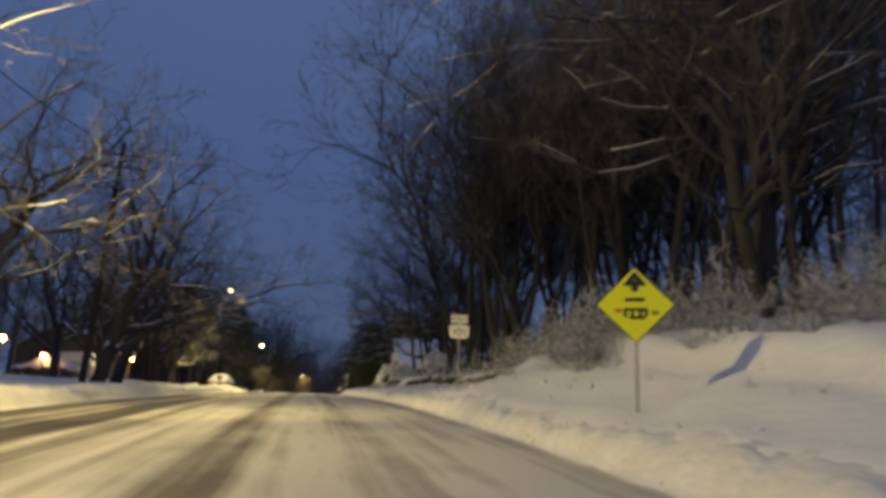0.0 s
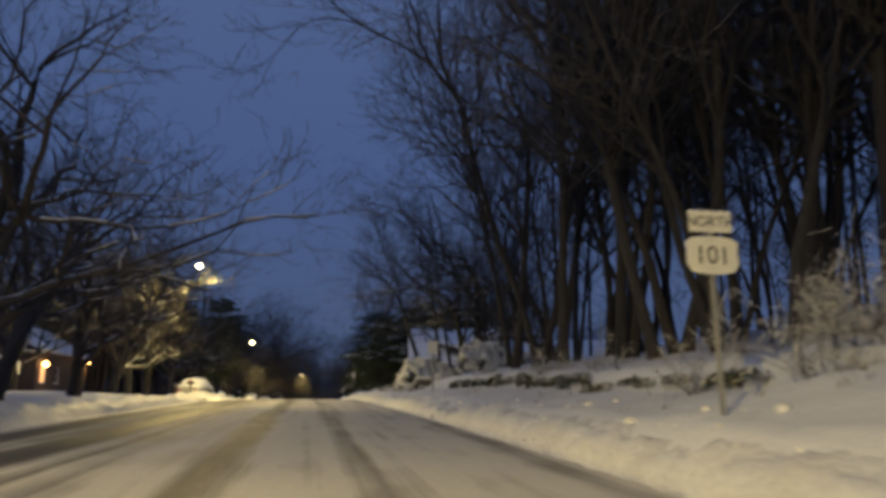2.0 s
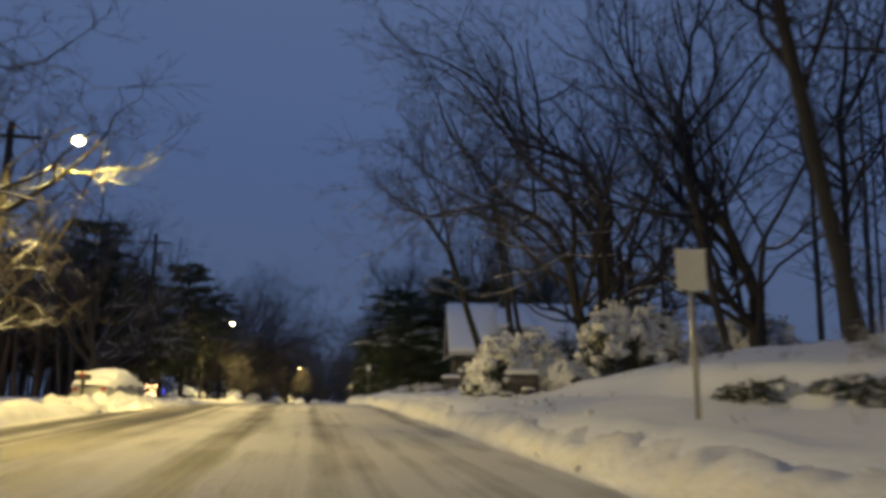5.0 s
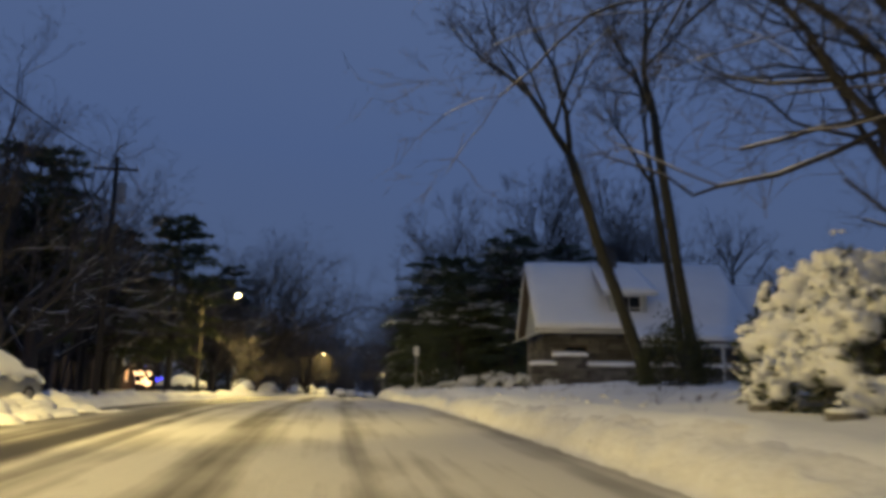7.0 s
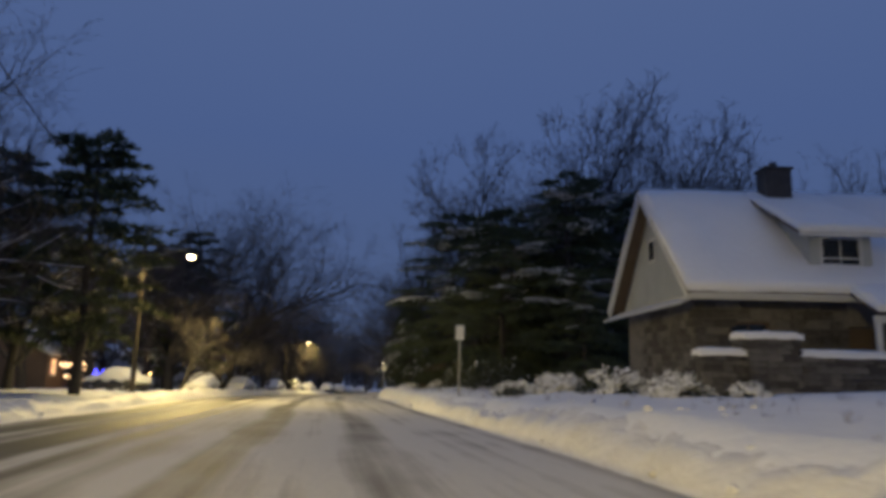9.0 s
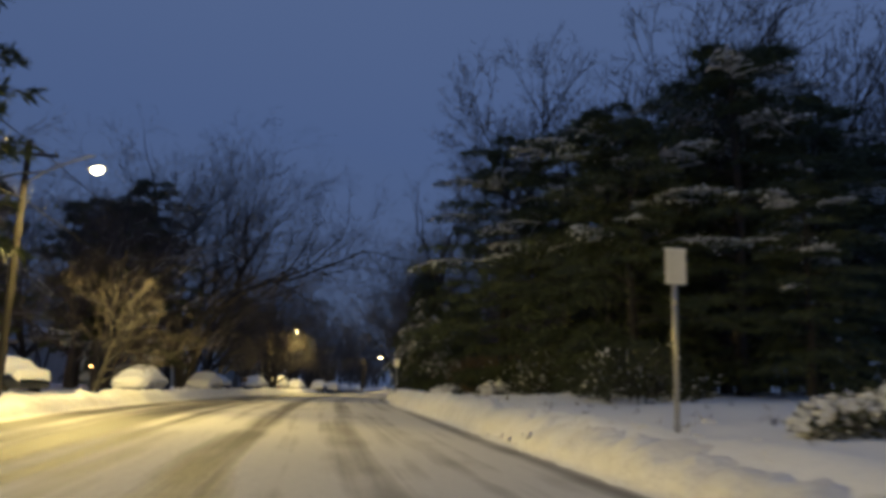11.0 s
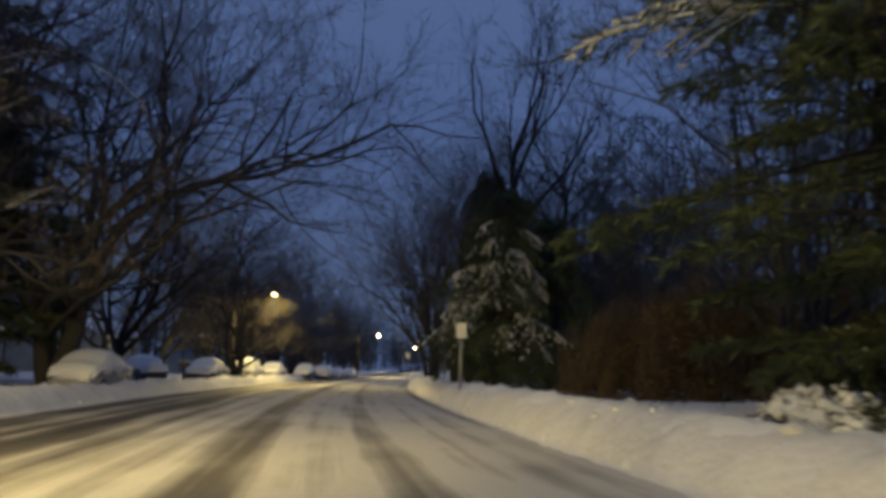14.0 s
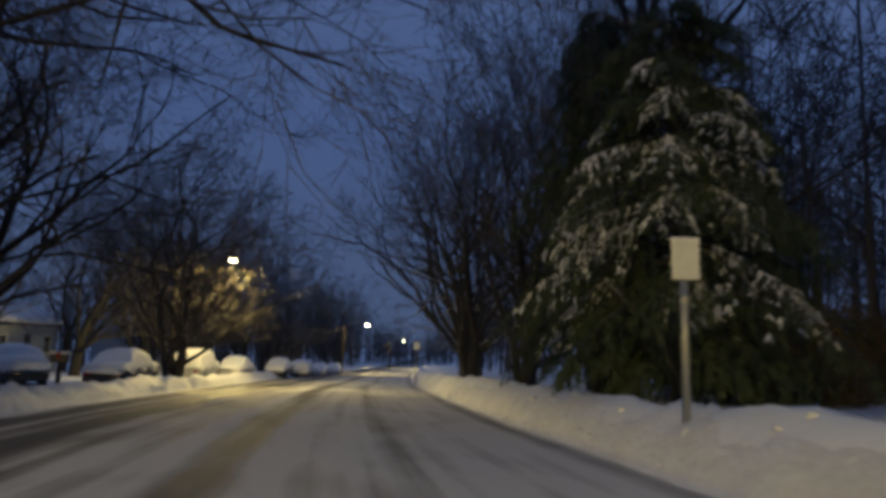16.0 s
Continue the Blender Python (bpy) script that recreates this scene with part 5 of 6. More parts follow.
def car(kind, stations, x, y, turn, paint, label, seed, grow=0.17):
    e = thing(kind, x, y, gz(x, y) - 0.14, label, "car", "snowed-in parked cars", turn)
    bm = loft(stations, 0.01)
    body = part("body", bm, paint, e, smooth=True)
    cover = loft(swollen(stations, grow, seed), 0.05, low=0.80 if kind != "van" else 1.3)
    bmesh.ops.subdivide_edges(cover, edges=cover.edges[:], cuts=2, use_grid_fill=True)
    rng = np.random.default_rng(seed)
    for v in cover.verts:
        c = v.co
        d = 0.022 * float(lumps(c.x * 2 + seed, c.y * 2.3 + c.z, 1.0)) + 0.02 * float(lumps(c.x * 5, c.y * 5 + seed, 1.0))
        v.co = c + Vector((d * 0.4, d * (1 if c.y > 0 else -1), d))
        if c.z < 0.86:
            v.co.z += 0.10 * math.sin(c.x * 5.1 + seed) + rng.normal(0, 0.02)
    part("snow_cover", cover, SNOW, e, "thick rounded blanket of fresh snow", smooth=True)
    ax = (-1.35, 1.38)
    for a in ax:
        for s in (-1, 1):
            w = new("wheel")
            w.parent = e
            yy = s * (stations[3][1] - 0.10)
            bm = bmesh.new()
            bmesh.ops.create_cone(bm, cap_ends=True, segments=20, radius1=0.32, radius2=0.32, depth=0.21, matrix=Matrix.Translation((a, yy, 0.32)) @ Matrix.Rotation(radians(90), 4, "X"))
            bmesh.ops.bevel(bm, geom=[ed for ed in bm.edges if abs(ed.verts[0].co.y - ed.verts[1].co.y) < 0.01], offset=0.03, segments=2, affect="EDGES")
            part("tyre", bm, TYRE, w, smooth=True)
            bm = bmesh.new()
            bmesh.ops.create_cone(bm, cap_ends=True, segments=16, radius1=0.20, radius2=0.17, depth=0.02, matrix=Matrix.Translation((a, yy + s * 0.11, 0.32)) @ Matrix.Rotation(radians(-90 * s), 4, "X"))
            part("rim", bm, RIM, w)
    # bumpers, tail lamps, a strip of side glass
    x0 = stations[0][0]
    part("bumper", boxed(x0 - 0.05, x0 + 0.10, -0.74, 0.74, 0.36, 0.54, 0.03), paint, e)
    x1 = stations[-1][0]
    part("bumper", boxed(x1 - 0.14, x1 + 0.03, -0.64, 0.64, 0.34, 0.50, 0.03), paint, e)
    for s in (-1, 1):
        part("tail_light", boxed(x0 - 0.01, x0 + 0.06, s * 0.62 - 0.10, s * 0.62 + 0.10, 0.62, 0.78, 0.015), TAIL_RED, e)
        part("headlight", boxed(x1 - 0.12, x1 - 0.005, s * 0.50 - 0.12, s * 0.50 + 0.12, 0.52, 0.63, 0.015), GLASS, e)
        bm = bmesh.new()
        hb, ht, wb, wt = stations[3][3], stations[3][4], stations[3][1], stations[3][2]
        quad_prism(bm, (-1.0, s * (wb - 0.005), hb + 0.03), (0.75, s * (wb - 0.005), hb + 0.03), (0.35, s * (wt + 0.06), ht * 0.97), (-0.8, s * (wt + 0.06), ht * 0.97), (0, s, 0.2), 0.012)
        bmesh.ops.recalc_face_normals(bm, faces=bm.faces)
        part("side_window", bm, GLASS, e)
    return e


car("sedan", SEDAN, -8.9, 78.0, 82, CAR_SILVER, "parked sedan buried under rounded snow beside the road", 1)
car("van", VAN, -20.0, 64.0, 176, CAR_SILVER, "grey van parked in a driveway with snow on its roof", 2)
car("sedan", SEDAN, -20.0, 60.4, 172, CAR_DARK, "dark sedan in a driveway under thick snow", 22)
car("sedan", SEDAN, -13.4, 127.0, 150, CAR_DARK, "dark sedan under snow in a driveway by the lamp post", 23)
car("sedan", SEDAN, -8.7, 133.0, 87, CAR_SILVER, "parked sedan under a smooth white snow cover", 3)
car("sedan", SEDAN, -7.5, 148.5, 84, CAR_SILVER, "snow-covered sedan parked at the road edge", 4)
car("sedan", SEDAN, -9.0, 165.5, 120, CAR_DARK, "dark sedan in a driveway under deep snow", 5)
car("sedan", SEDAN, -5.2, 167.2, 80, CAR_DARK, "snow-covered sedan with its rear lit by the lamp", 6)
car("wagon", WAGON, -3.5, 179.6, 80, CAR_SILVER, "parked wagon under snow glowing in the lamp light", 7)
car("sedan", SEDAN, -1.5, 188.0, 79, CAR_SILVER, "rounded snow-covered car past the street lamp", 8)
car("sedan", SEDAN, 1.6, 197.5, 79, CAR_DARK, "small far car under snow", 9)
car("wagon", WAGON, 3.9, 206.0, 79, CAR_DARK, "far parked car under bluish snow", 10)
car("sedan", SEDAN, 6.0, 214.0, 78, CAR_SILVER, "far parked car under bluish snow", 11)
car("sedan", SEDAN, 8.4, 223.0, 78, CAR_SILVER, "far snow-covered sedan in a row", 12)


# ---------------------------------------------------------------- houses across the road
def small_house(x, y, turn, w, d, h, rise, label, wall_mat, seed, lit=()):
    """A plain framed house: walls, gables, snowy roof, windows and a door; its front faces -v."""
    e = thing("house", x, y, gz(x, y) - 0.1, label, "house", "houses across the road", turn)
    wins = []
    n = max(2, int(w / 3))
    for i in range(n):
        c = w * (i + 0.5) / n
        if i == n // 2:
            wins.append((c - 0.5, c + 0.5, 0.3, 2.4, "door"))
        else:
            wins.append((c - 0.6, c + 0.6, 1.1, 2.4, "window"))
        if h > 4.2:
            wins.append((c - 0.5, c + 0.5, 3.6, 4.9, "window"))
    part("wall", wall_with_holes(bmesh.new(), 0, w, -0.5, h, 0, 0.2, [q[:4] for q in wins]), wall_mat, e)
    side = []
    for u in (0, w - 0.2):
        bm = prism(bmesh.new(), [(0.2, -0.5), (d, -0.5), (d, h), (d / 2, h + rise), (0.2, h)], 0.2, Matrix.Translation((u + 0.2, 0, 0)) @ Matrix.Rotation(radians(90), 4, "Z"))
        part("wall", bm, wall_mat, e)
    part("wall", boxed(0.2, w - 0.2, d - 0.2, d, -0.5, h), wall_mat, e)
    for k, (a, b, c, z, what) in enumerate(wins):
        if what == "door":
            dd = new("door")
            dd.parent = e
            part("door_leaf", boxed(a, b, 0.08, 0.14, c, z), BROWN_BOARD, dd)
            part("door_handle", rod(bmesh.new(), (b - 0.1, 0.03, 1.3), (b - 0.1, 0.08, 1.3), 0.03, 0.03, 8), STEEL, dd)
        else:
            window_unit(e, a, b, c, z, 0.06, lit=WINDOW_LIT if k in lit else None)
    s = math.atan2(rise, d / 2)
    nf, nb = (0, -math.sin(s), math.cos(s)), (0, math.sin(s), math.cos(s))
    ov = 0.35
    dz = ov * math.tan(s)
    part("roof", quad_prism(bmesh.new(), (-ov, -ov, h - dz), (w + ov, -ov, h - dz), (w + ov, d / 2, h + rise), (-ov, d / 2, h + rise), nf, 0.12), BROWN_BOARD, e)
    part("roof", quad_prism(bmesh.new(), (-ov, d + ov, h - dz), (-ov, d / 2, h + rise), (w + ov, d / 2, h + rise), (w + ov, d + ov, h - dz), nb, 0.12), BROWN_BOARD, e)
    o, p = np.array(nf) * 0.12, np.array(nb) * 0.12
    part("roof_snow", snow_roof(bmesh.new(), np.array((-ov, -ov, h - dz)) + o, np.array((w + ov, -ov, h - dz)) + o, np.array((w + ov, d / 2, h + rise)) + o,
                                np.array((-ov, d / 2, h + rise)) + o, np.array(nf), 0.16, seed, 18, 8), SNOW, e, smooth=True)
    part("roof_snow", snow_roof(bmesh.new(), np.array((w + ov, d + ov, h - dz)) + p, np.array((-ov, d + ov, h - dz)) + p, np.array((-ov, d / 2, h + rise)) + p,
                                np.array((w + ov, d / 2, h + rise)) + p, np.array(nb), 0.16, seed + 1, 18, 8), SNOW, e, smooth=True)
    part("chimney", boxed(w * 0.3, w * 0.3 + 0.7, d / 2 - 0.3, d / 2 + 0.3, h + rise - 0.6, h + rise + 0.9, 0.02), BRICK_CHIM, e)
    return e


def yard_lamp(x, y, h, watts):
    """A lantern on its own post in a front yard."""
    z = gz(x, y)
    e = thing("yard_lamp", x, y, z, "glowing orange lantern on a dark post in a snowy yard", "lamp", "yard lamps")
    part("post", rod(bmesh.new(), (0, 0, -0.3), (0, 0, h - 0.16), 0.045, 0.035, 10), BLACK, e, smooth=True)
    bm = boxed(-0.15, 0.15, -0.15, 0.15, h - 0.16, h + 0.20, 0.03)
    part("lantern", bm, PORCH_GLOW, e, "glowing amber glass")
    part("hood", rod(bmesh.new(), (0, 0, h + 0.20), (0, 0, h + 0.34), 0.24, 0.04, 12), SNOW, e)
    d = bpy.data.lights.new("yard_light", "POINT")
    d.energy, d.color, d.shadow_soft_size = watts, (1.0, 0.5, 0.18), 0.15
    lo = new("yard_light", d)
    lo.location = (x + 0.45, y - 0.25, z + h + 0.1)


def porch_lamp(x, y, z, mat=PORCH_GLOW, watts=60, size=0.20, label="glowing orange porch lamp on a wall bracket"):
    e = thing("porch_lamp", x, y, z, label, "lamp", "porch lamps")
    part("globe", clump_sphere(size), mat, e, smooth=True)
    part("bracket", boxed(-0.30, -0.02, -0.02, 0.02, -0.02, 0.02), BLACK, e)
    part("hood", rod(bmesh.new(), (0, 0, size * 0.8), (0, 0, size * 1.3), size * 0.9, size * 0.3, 12), BLACK, e)
    if watts:
        d = bpy.data.lights.new("porch_light", "POINT")
        d.energy, d.color, d.shadow_soft_size = watts, (1.0, 0.5, 0.18), 0.1
        lo = new("porch_light", d)
        lo.location = (x + 0.3, y, z - 0.12)


def clump_sphere(r):
    bm = bmesh.new()
    bmesh.ops.create_uvsphere(bm, u_segments=12, v_segments=8, radius=r)
    return bm


# houses: front faces the road (turn 90 makes -v point to +x)
small_house(-21.0, 78.0, 90, 13.0, 8.0, 3.6, 2.4, "dark low house with a snow-covered roof behind street trees", BROWN_BOARD, 31, (0,))
small_house(-24.0, 46.0, 90, 12.0, 8.0, 3.4, 2.4, "low dark-boarded house with snow on its roof", BROWN_BOARD, 33, (1,))
small_house(-21.0, 136.0, 90, 12.0, 8.0, 2.7, 2.0, "house hung with warm string lights over a snowy yard", BROWN_BOARD, 35, (0, 2))
small_house(-22.0, 168.0, 90, 11.0, 8.0, 3.0, 2.2, "pale house with a snow-covered roof behind bare trees", SIDING, 37)
small_house(-15.5, 182.0, 84, 10.0, 8.0, 3.2, 2.0, "pale grey house with snowy roof behind parked cars", SIDING, 39)
small_house(-7.5, 205.0, 80, 11.0, 8.0, 2.8, 1.8, "low house with a bluish snowy roof", SIDING, 41)
porch_lamp(-20.72, 90.2, 4.05, watts=60)
porch_lamp(-20.72, 79.2, 3.5, watts=25)
yard_lamp(-20.3, 52.2, 2.3, 25)
yard_lamp(-20.0, 59.3, 1.5, 30)
yard_lamp(-19.6, 69.0, 1.8, 20)
yard_lamp(-18.6, 159.5, 1.6, 30)


def string_lights():
    """Festive lamps along an eave and a shrub, with one blue cluster."""
    e = thing("string_lights", -19.55, 134.5, gz(-19.5, 136) + 0.55, "warm orange festive string lights along an eave", "lights")
    rng = np.random.default_rng(8)
    t = Tubes()
    t.add([(0.02 * math.sin(k), k * 0.55, 1.5 - 0.18 * (k % 2)) for k in range(15)], [0.012] * 15, 4)
    put("wire", t.mesh("wire", CABLE), None, e)
    for k in range(15):
        bm = bmesh.new()
        bmesh.ops.create_icosphere(bm, subdivisions=1, radius=0.09, matrix=Matrix.Translation((0.02, k * 0.55, 1.43 - 0.18 * (k % 2))))
        part("bulb", bm, STRING_WARM, e)
    for k in range(16):
        bm = bmesh.new()
        bmesh.ops.create_icosphere(bm, subdivisions=1, radius=0.10, matrix=Matrix.Translation((0.5 + rng.normal(0, 0.3), 0.5 + rng.uniform(0, 5.5), 0.45 + rng.normal(0, 0.28))))
        part("bulb", bm, STRING_WARM, e)
    for k in range(8):
        bm = bmesh.new()
        bmesh.ops.create_icosphere(bm, subdivisions=1, radius=0.10, matrix=Matrix.Translation((0.3 + rng.normal(0, 0.2), 8.4 + rng.uniform(-0.7, 0.7), 0.75 + rng.normal(0, 0.15))))
        part("blue_bulb", bm, STRING_BLUE, e, "small blue festive bulb")
    d = bpy.data.lights.new("string_glow", "POINT")
    d.energy, d.color, d.shadow_soft_size = 45, (1.0, 0.50, 0.28), 0.6
    lo = new("string_glow", d)
    lo.location = (-18.6, 138.2, gz(-19, 138) + 1.9)


string_lights()


# ---------------------------------------------------------------- stone garden wall with piers
def garden_wall():
    y0, x0, x1 = 92.85, 9.9, 24.0
    base, top = gz(14, 93) - 0.35, 2.42
    e = thing("garden_wall", x0, y0, base, "dry-laid grey stone garden wall with piers, capped with snow", "wall", turn=-2.0)
    L, H = x1 - x0, top - base
    part("wall_core", boxed(0.03, L - 0.03, 0.05, 0.42, -0.2, H - 0.05), MORTAR, e)
    part("pier_core", boxed(1.28, 2.72, -0.10, 0.55, -0.2, H + 0.40), MORTAR, e)
    cap = snow_roof(bmesh.new(), (-0.03, -0.06, H - 0.02), (L, -0.06, H - 0.02), (L, 0.52, H + 0.02), (-0.03, 0.52, H + 0.02), (0, 0, 1), 0.15, 51, 60, 4)
    part("wall_snow", cap, SNOW, e, smooth=True)
    cap = snow_roof(bmesh.new(), (1.18, -0.22, H + 0.44), (2.82, -0.22, H + 0.44), (2.82, 0.66, H + 0.46), (1.18, 0.66, H + 0.46), (0, 0, 1), 0.16, 53, 14, 6)
    part("pier_snow", cap, SNOW, e, smooth=True)
    # pieces share a few stone shapes
    rng = np.random.default_rng(14)
    shapes = stone_shapes(rng)

    def lay(u, z, w, h, y, dep):
        ob = new("stone", shapes[int(rng.integers(8))])
        ob.parent = e
        ob.matrix_basis = Matrix.Translation((u + w / 2, y + rng.normal(0, 0.012), z + h / 2)) @ Matrix.Rotation(rng.normal(0, 0.02), 4, "Y") @ Matrix.Diagonal((w * 0.97, dep, h * 0.93, 1))

    z, count = -0.1, 0
    while z < H - 0.06:
        h = float(rng.uniform(0.10, 0.19))
        h = min(h, H - z)
        u = 0.0
        while u < L - 0.1:
            w = float(rng.uniform(0.22, 0.62))
            w = min(w, L - u)
            if not 1.25 < u + w / 2 < 2.75 and u < 10.5:
                lay(u, z, w, h, 0.06, 0.16)
                count += 1
            u += w
        z += h
    z = -0.1
    while z < H + 0.38:
        h = float(rng.uniform(0.11, 0.20))
        h = min(h, H + 0.42 - z)
        u = 1.25
        while u < 2.70:
            w = min(float(rng.uniform(0.25, 0.55)), 2.75 - u)
            lay(u, z, w, h, -0.12, 0.16)
            u += w
        for v in (-0.02, 0.28):
            ob = new("stone", shapes[int(rng.integers(8))])
            ob.parent = e
            ob.matrix_basis = Matrix.Translation((1.25, v + 0.14, z + h / 2)) @ Matrix.Diagonal((0.16, 0.28, h * 0.93, 1))
        z += h


garden_wall()


# ---------------------------------------------------------------- trees
wood_kinds = [fork_tree(100 + k, 19.0 + 1.5 * (k % 3), 0.12 + 0.025 * (k % 3), bole=0.50, levels=4, angle=0.44, up=0.08, crook=0.16, stems=1 + (k % 2), snow=False, wide=0.021, shoots=1.9, twigs=4, side_limbs=8, bend=0.09, lean=(-0.05, 0)) for k in range(6)]
street_kinds = [fork_tree(200 + k, 14.5, 0.32, bole=0.22, levels=5, angle=0.60, up=0.07, crook=0.14, wide=0.016, shoots=2.0, twigs=4, side_limbs=4) for k in range(4)]
wide_kinds = [fork_tree(300 + k, 16.5, 0.40, bole=0.17, levels=5, angle=0.64, up=0.06, crook=0.13, wide=0.017, shoots=2.0, twigs=4, side_limbs=4, snow=False) for k in range(2)]
slim_kinds = [fork_tree(400 + k, 20.0, 0.28, bole=0.48, levels=4, angle=0.38, up=0.10, crook=0.13, snow=False, wide=0.024, shoots=2.4, twigs=5, side_limbs=3) for k in range(2)]
vase_kinds = [fork_tree(420 + k, 13.0, 0.20, bole=0.14, levels=5, angle=0.48, up=0.08, crook=0.12, snow=False, wide=0.019, stems=3, shoots=1.0, twigs=3, side_limbs=2) for k in range(2)]

rng = np.random.default_rng(77)
# wooded bank on the right-hand side
spots = []
tries = 0
while len(spots) < 58 and tries < 6000:
    tries += 1
    y = rng.uniform(16, 88)
    s = 9.6 + 15 * rng.random() ** 1.3
    if y > 74:
        s = max(s, 13.5)
    if y < 30:
        s = max(s, 12.0)
    x = s + float(line_x(y))
    if any((x - a) ** 2 + (y - b) ** 2 < 2.6 for a, b in spots):
        continue
    if y > 52:
        continue
    spots.append((x, y))
for i, (x, y) in enumerate(spots):
    a, sz = rng.uniform(0, 360), rng.uniform(0.8, 1.15)
    if y < 76:
        tree_thing(wood_kinds[i % 6], x, y, "slender dark leafless tree on the snowy wooded bank", WOODS, a, sz)
far_woods("distant_woods", [(x, y) for x, y in [(rng.uniform(17, 60), rng.uniform(18, 92)) for _ in range(120)] if y < 74 or x > 42], 5, "dark mass of distant leafless woods up the bank", (12, 20))
far_woods("distant_woods", [(rng.uniform(11, 60) + float(line_x(y)), y) for y in rng.uniform(142, 300, 170)], 6, "dark mass of distant leafless woods behind the houses", (10, 16))
far_woods("distant_woods", [(float(line_x(y)) - rng.uniform(23, 70), y) for y in rng.uniform(30, 300, 260)], 7, "dark mass of distant leafless woods across the road", (9, 15))
far_woods("distant_woods", [(float(line_x(y)) + rng.choice([-1, 1]) * rng.uniform(9, 60), y) for y in rng.uniform(280, 480, 200)], 8, "far leafless woods closing the end of the road", (10, 18))

far_woods("distant_woods", [(rng.uniform(15, 60), y) for y in rng.uniform(126, 150, 110)][:80], 9, "dark leafless woods behind the pines and the house", (10, 17))
far_woods("distant_woods", [(rng.uniform(13, 34) + float(line_x(y)), y) for y in rng.uniform(150, 190, 120)][:104], 10, "dark leafless woods crowding beyond the evergreens", (12, 18))
far_woods("distant_woods", [(float(line_x(y)) - rng.uniform(15, 24), y) for y in rng.uniform(196, 240, 50)], 11, "dark leafless thicket behind the parked cars", (8, 13))
far_woods("distant_woods", [(float(line_x(y)) + rng.uniform(-20, 20), y) for y in rng.uniform(330, 420, 130)], 12, "far dark woods where the road bends away", (5, 11))
far_woods("distant_woods", [(float(line_x(y)) - rng.uniform(12, 26), y) for y in rng.uniform(215, 330, 110)], 13, "dark thicket along the far verge", (4, 10))
far_woods("distant_woods", [(-rng.uniform(15.5, 30), y) for y in rng.uniform(94, 114, 110)], 14, "dark leafless thicket behind the yards across the road", (7, 13))
tall_kinds = [fork_tree(450 + k, 22.0, 0.18, bole=0.50, levels=4, angle=0.48, up=0.07, crook=0.17, snow=True, wide=0.019, shoots=2.0, twigs=4, side_limbs=10, bend=0.05, lean=(-0.05, 0)) for k in range(2)]
for x, y, k, a, sz in ((9.4, 35.0, 0, 0, 0.95), (10.0, 38.5, 1, 40, 1.0), (9.3, 42.0, 0, 100, 1.0), (10.4, 45.5, 1, 170, 1.05), (9.5, 49.0, 0, 230, 1.0), (10.4, 53.0, 1, 290, 0.9), (12.0, 29.5, 1, 80, 1.0), (12.5, 33.0, 0, 200, 1.0)):
    tree_thing(tall_kinds[k], x, y, "tall dark leafless tree leaning out over the road", WOODS, a, sz)

# woods behind the house and far along the right
for i in range(20):
    y = rng.uniform(112, 240)
    s = rng.uniform(17, 40) + (6 if y < 125 else 0)
    tree_thing(wood_kinds[i % 6] if i % 3 else slim_kinds[i % 2], s + float(line_x(y)), y, "tall leafless tree in the dark wood behind the houses", WOODS, rng.uniform(0, 360), rng.uniform(0.6, 0.85))
for x, y, k, sz in ((9.9, 151.5, 1, 1.0), (14.6, 156.0, 0, 0.95)):
    tree_thing(slim_kinds[k], x, y, "tall slim leafless tree standing against the sky", WOODS, rng.uniform(0, 360), sz)
for x, y, k, sz in ((11.5, 163.0, 0, 0.95), (9.8, 167.0, 2, 0.90), (11.0, 172.0, 0, 0.85), (14.5, 181.0, 1, 0.85), (18.0, 196.0, 2, 0.9), (22.5, 212.0, 3, 0.9), (28.0, 232.0, 0, 0.9), (36.0, 255.0, 1, 0.9), (46.0, 285.0, 2, 1.0)):
    tree_thing(street_kinds[k], x, y, "dark spreading leafless tree beside the far road", NEAR, rng.uniform(0, 360), sz)

for x, y, k, sz in ((9.4, 158.0, 0, 1.0), (8.6, 162.0, 1, 0.98), (10.9, 154.5, 1, 0.95), (13.0, 160.0, 0, 1.05), (13.0, 134.0, 1, 1.0), (18.8, 131.0, 1, 1.25), (26.2, 131.5, 0, 1.2)):
    tree_thing(vase_kinds[k], x, y, "dense upright leafless tree with a fan of fine branches", NEAR, rng.uniform(0, 360), sz)

crown_kinds = [fork_tree(470 + k, 24.5, 0.30, bole=0.46, levels=5, angle=0.40, up=0.09, crook=0.14, snow=False, wide=0.036, shoots=1.6, twigs=3, side_limbs=5) for k in range(2)]
for x, y, k, sz in ((12.2, 130.0, 0, 0.80), (15.6, 131.0, 1, 0.74), (19.7, 129.5, 1, 1.0), (22.4, 132.0, 0, 0.78), (24.6, 129.5, 0, 0.82), (28.4, 129.0, 1, 0.92), (31.5, 131.0, 0, 0.86), (34.5, 133.0, 1, 0.8)):
    tree_thing(crown_kinds[k], x, y, "tall leafless tree with a rounded crown behind the cottage", WOODS, rng.uniform(0, 360), sz)

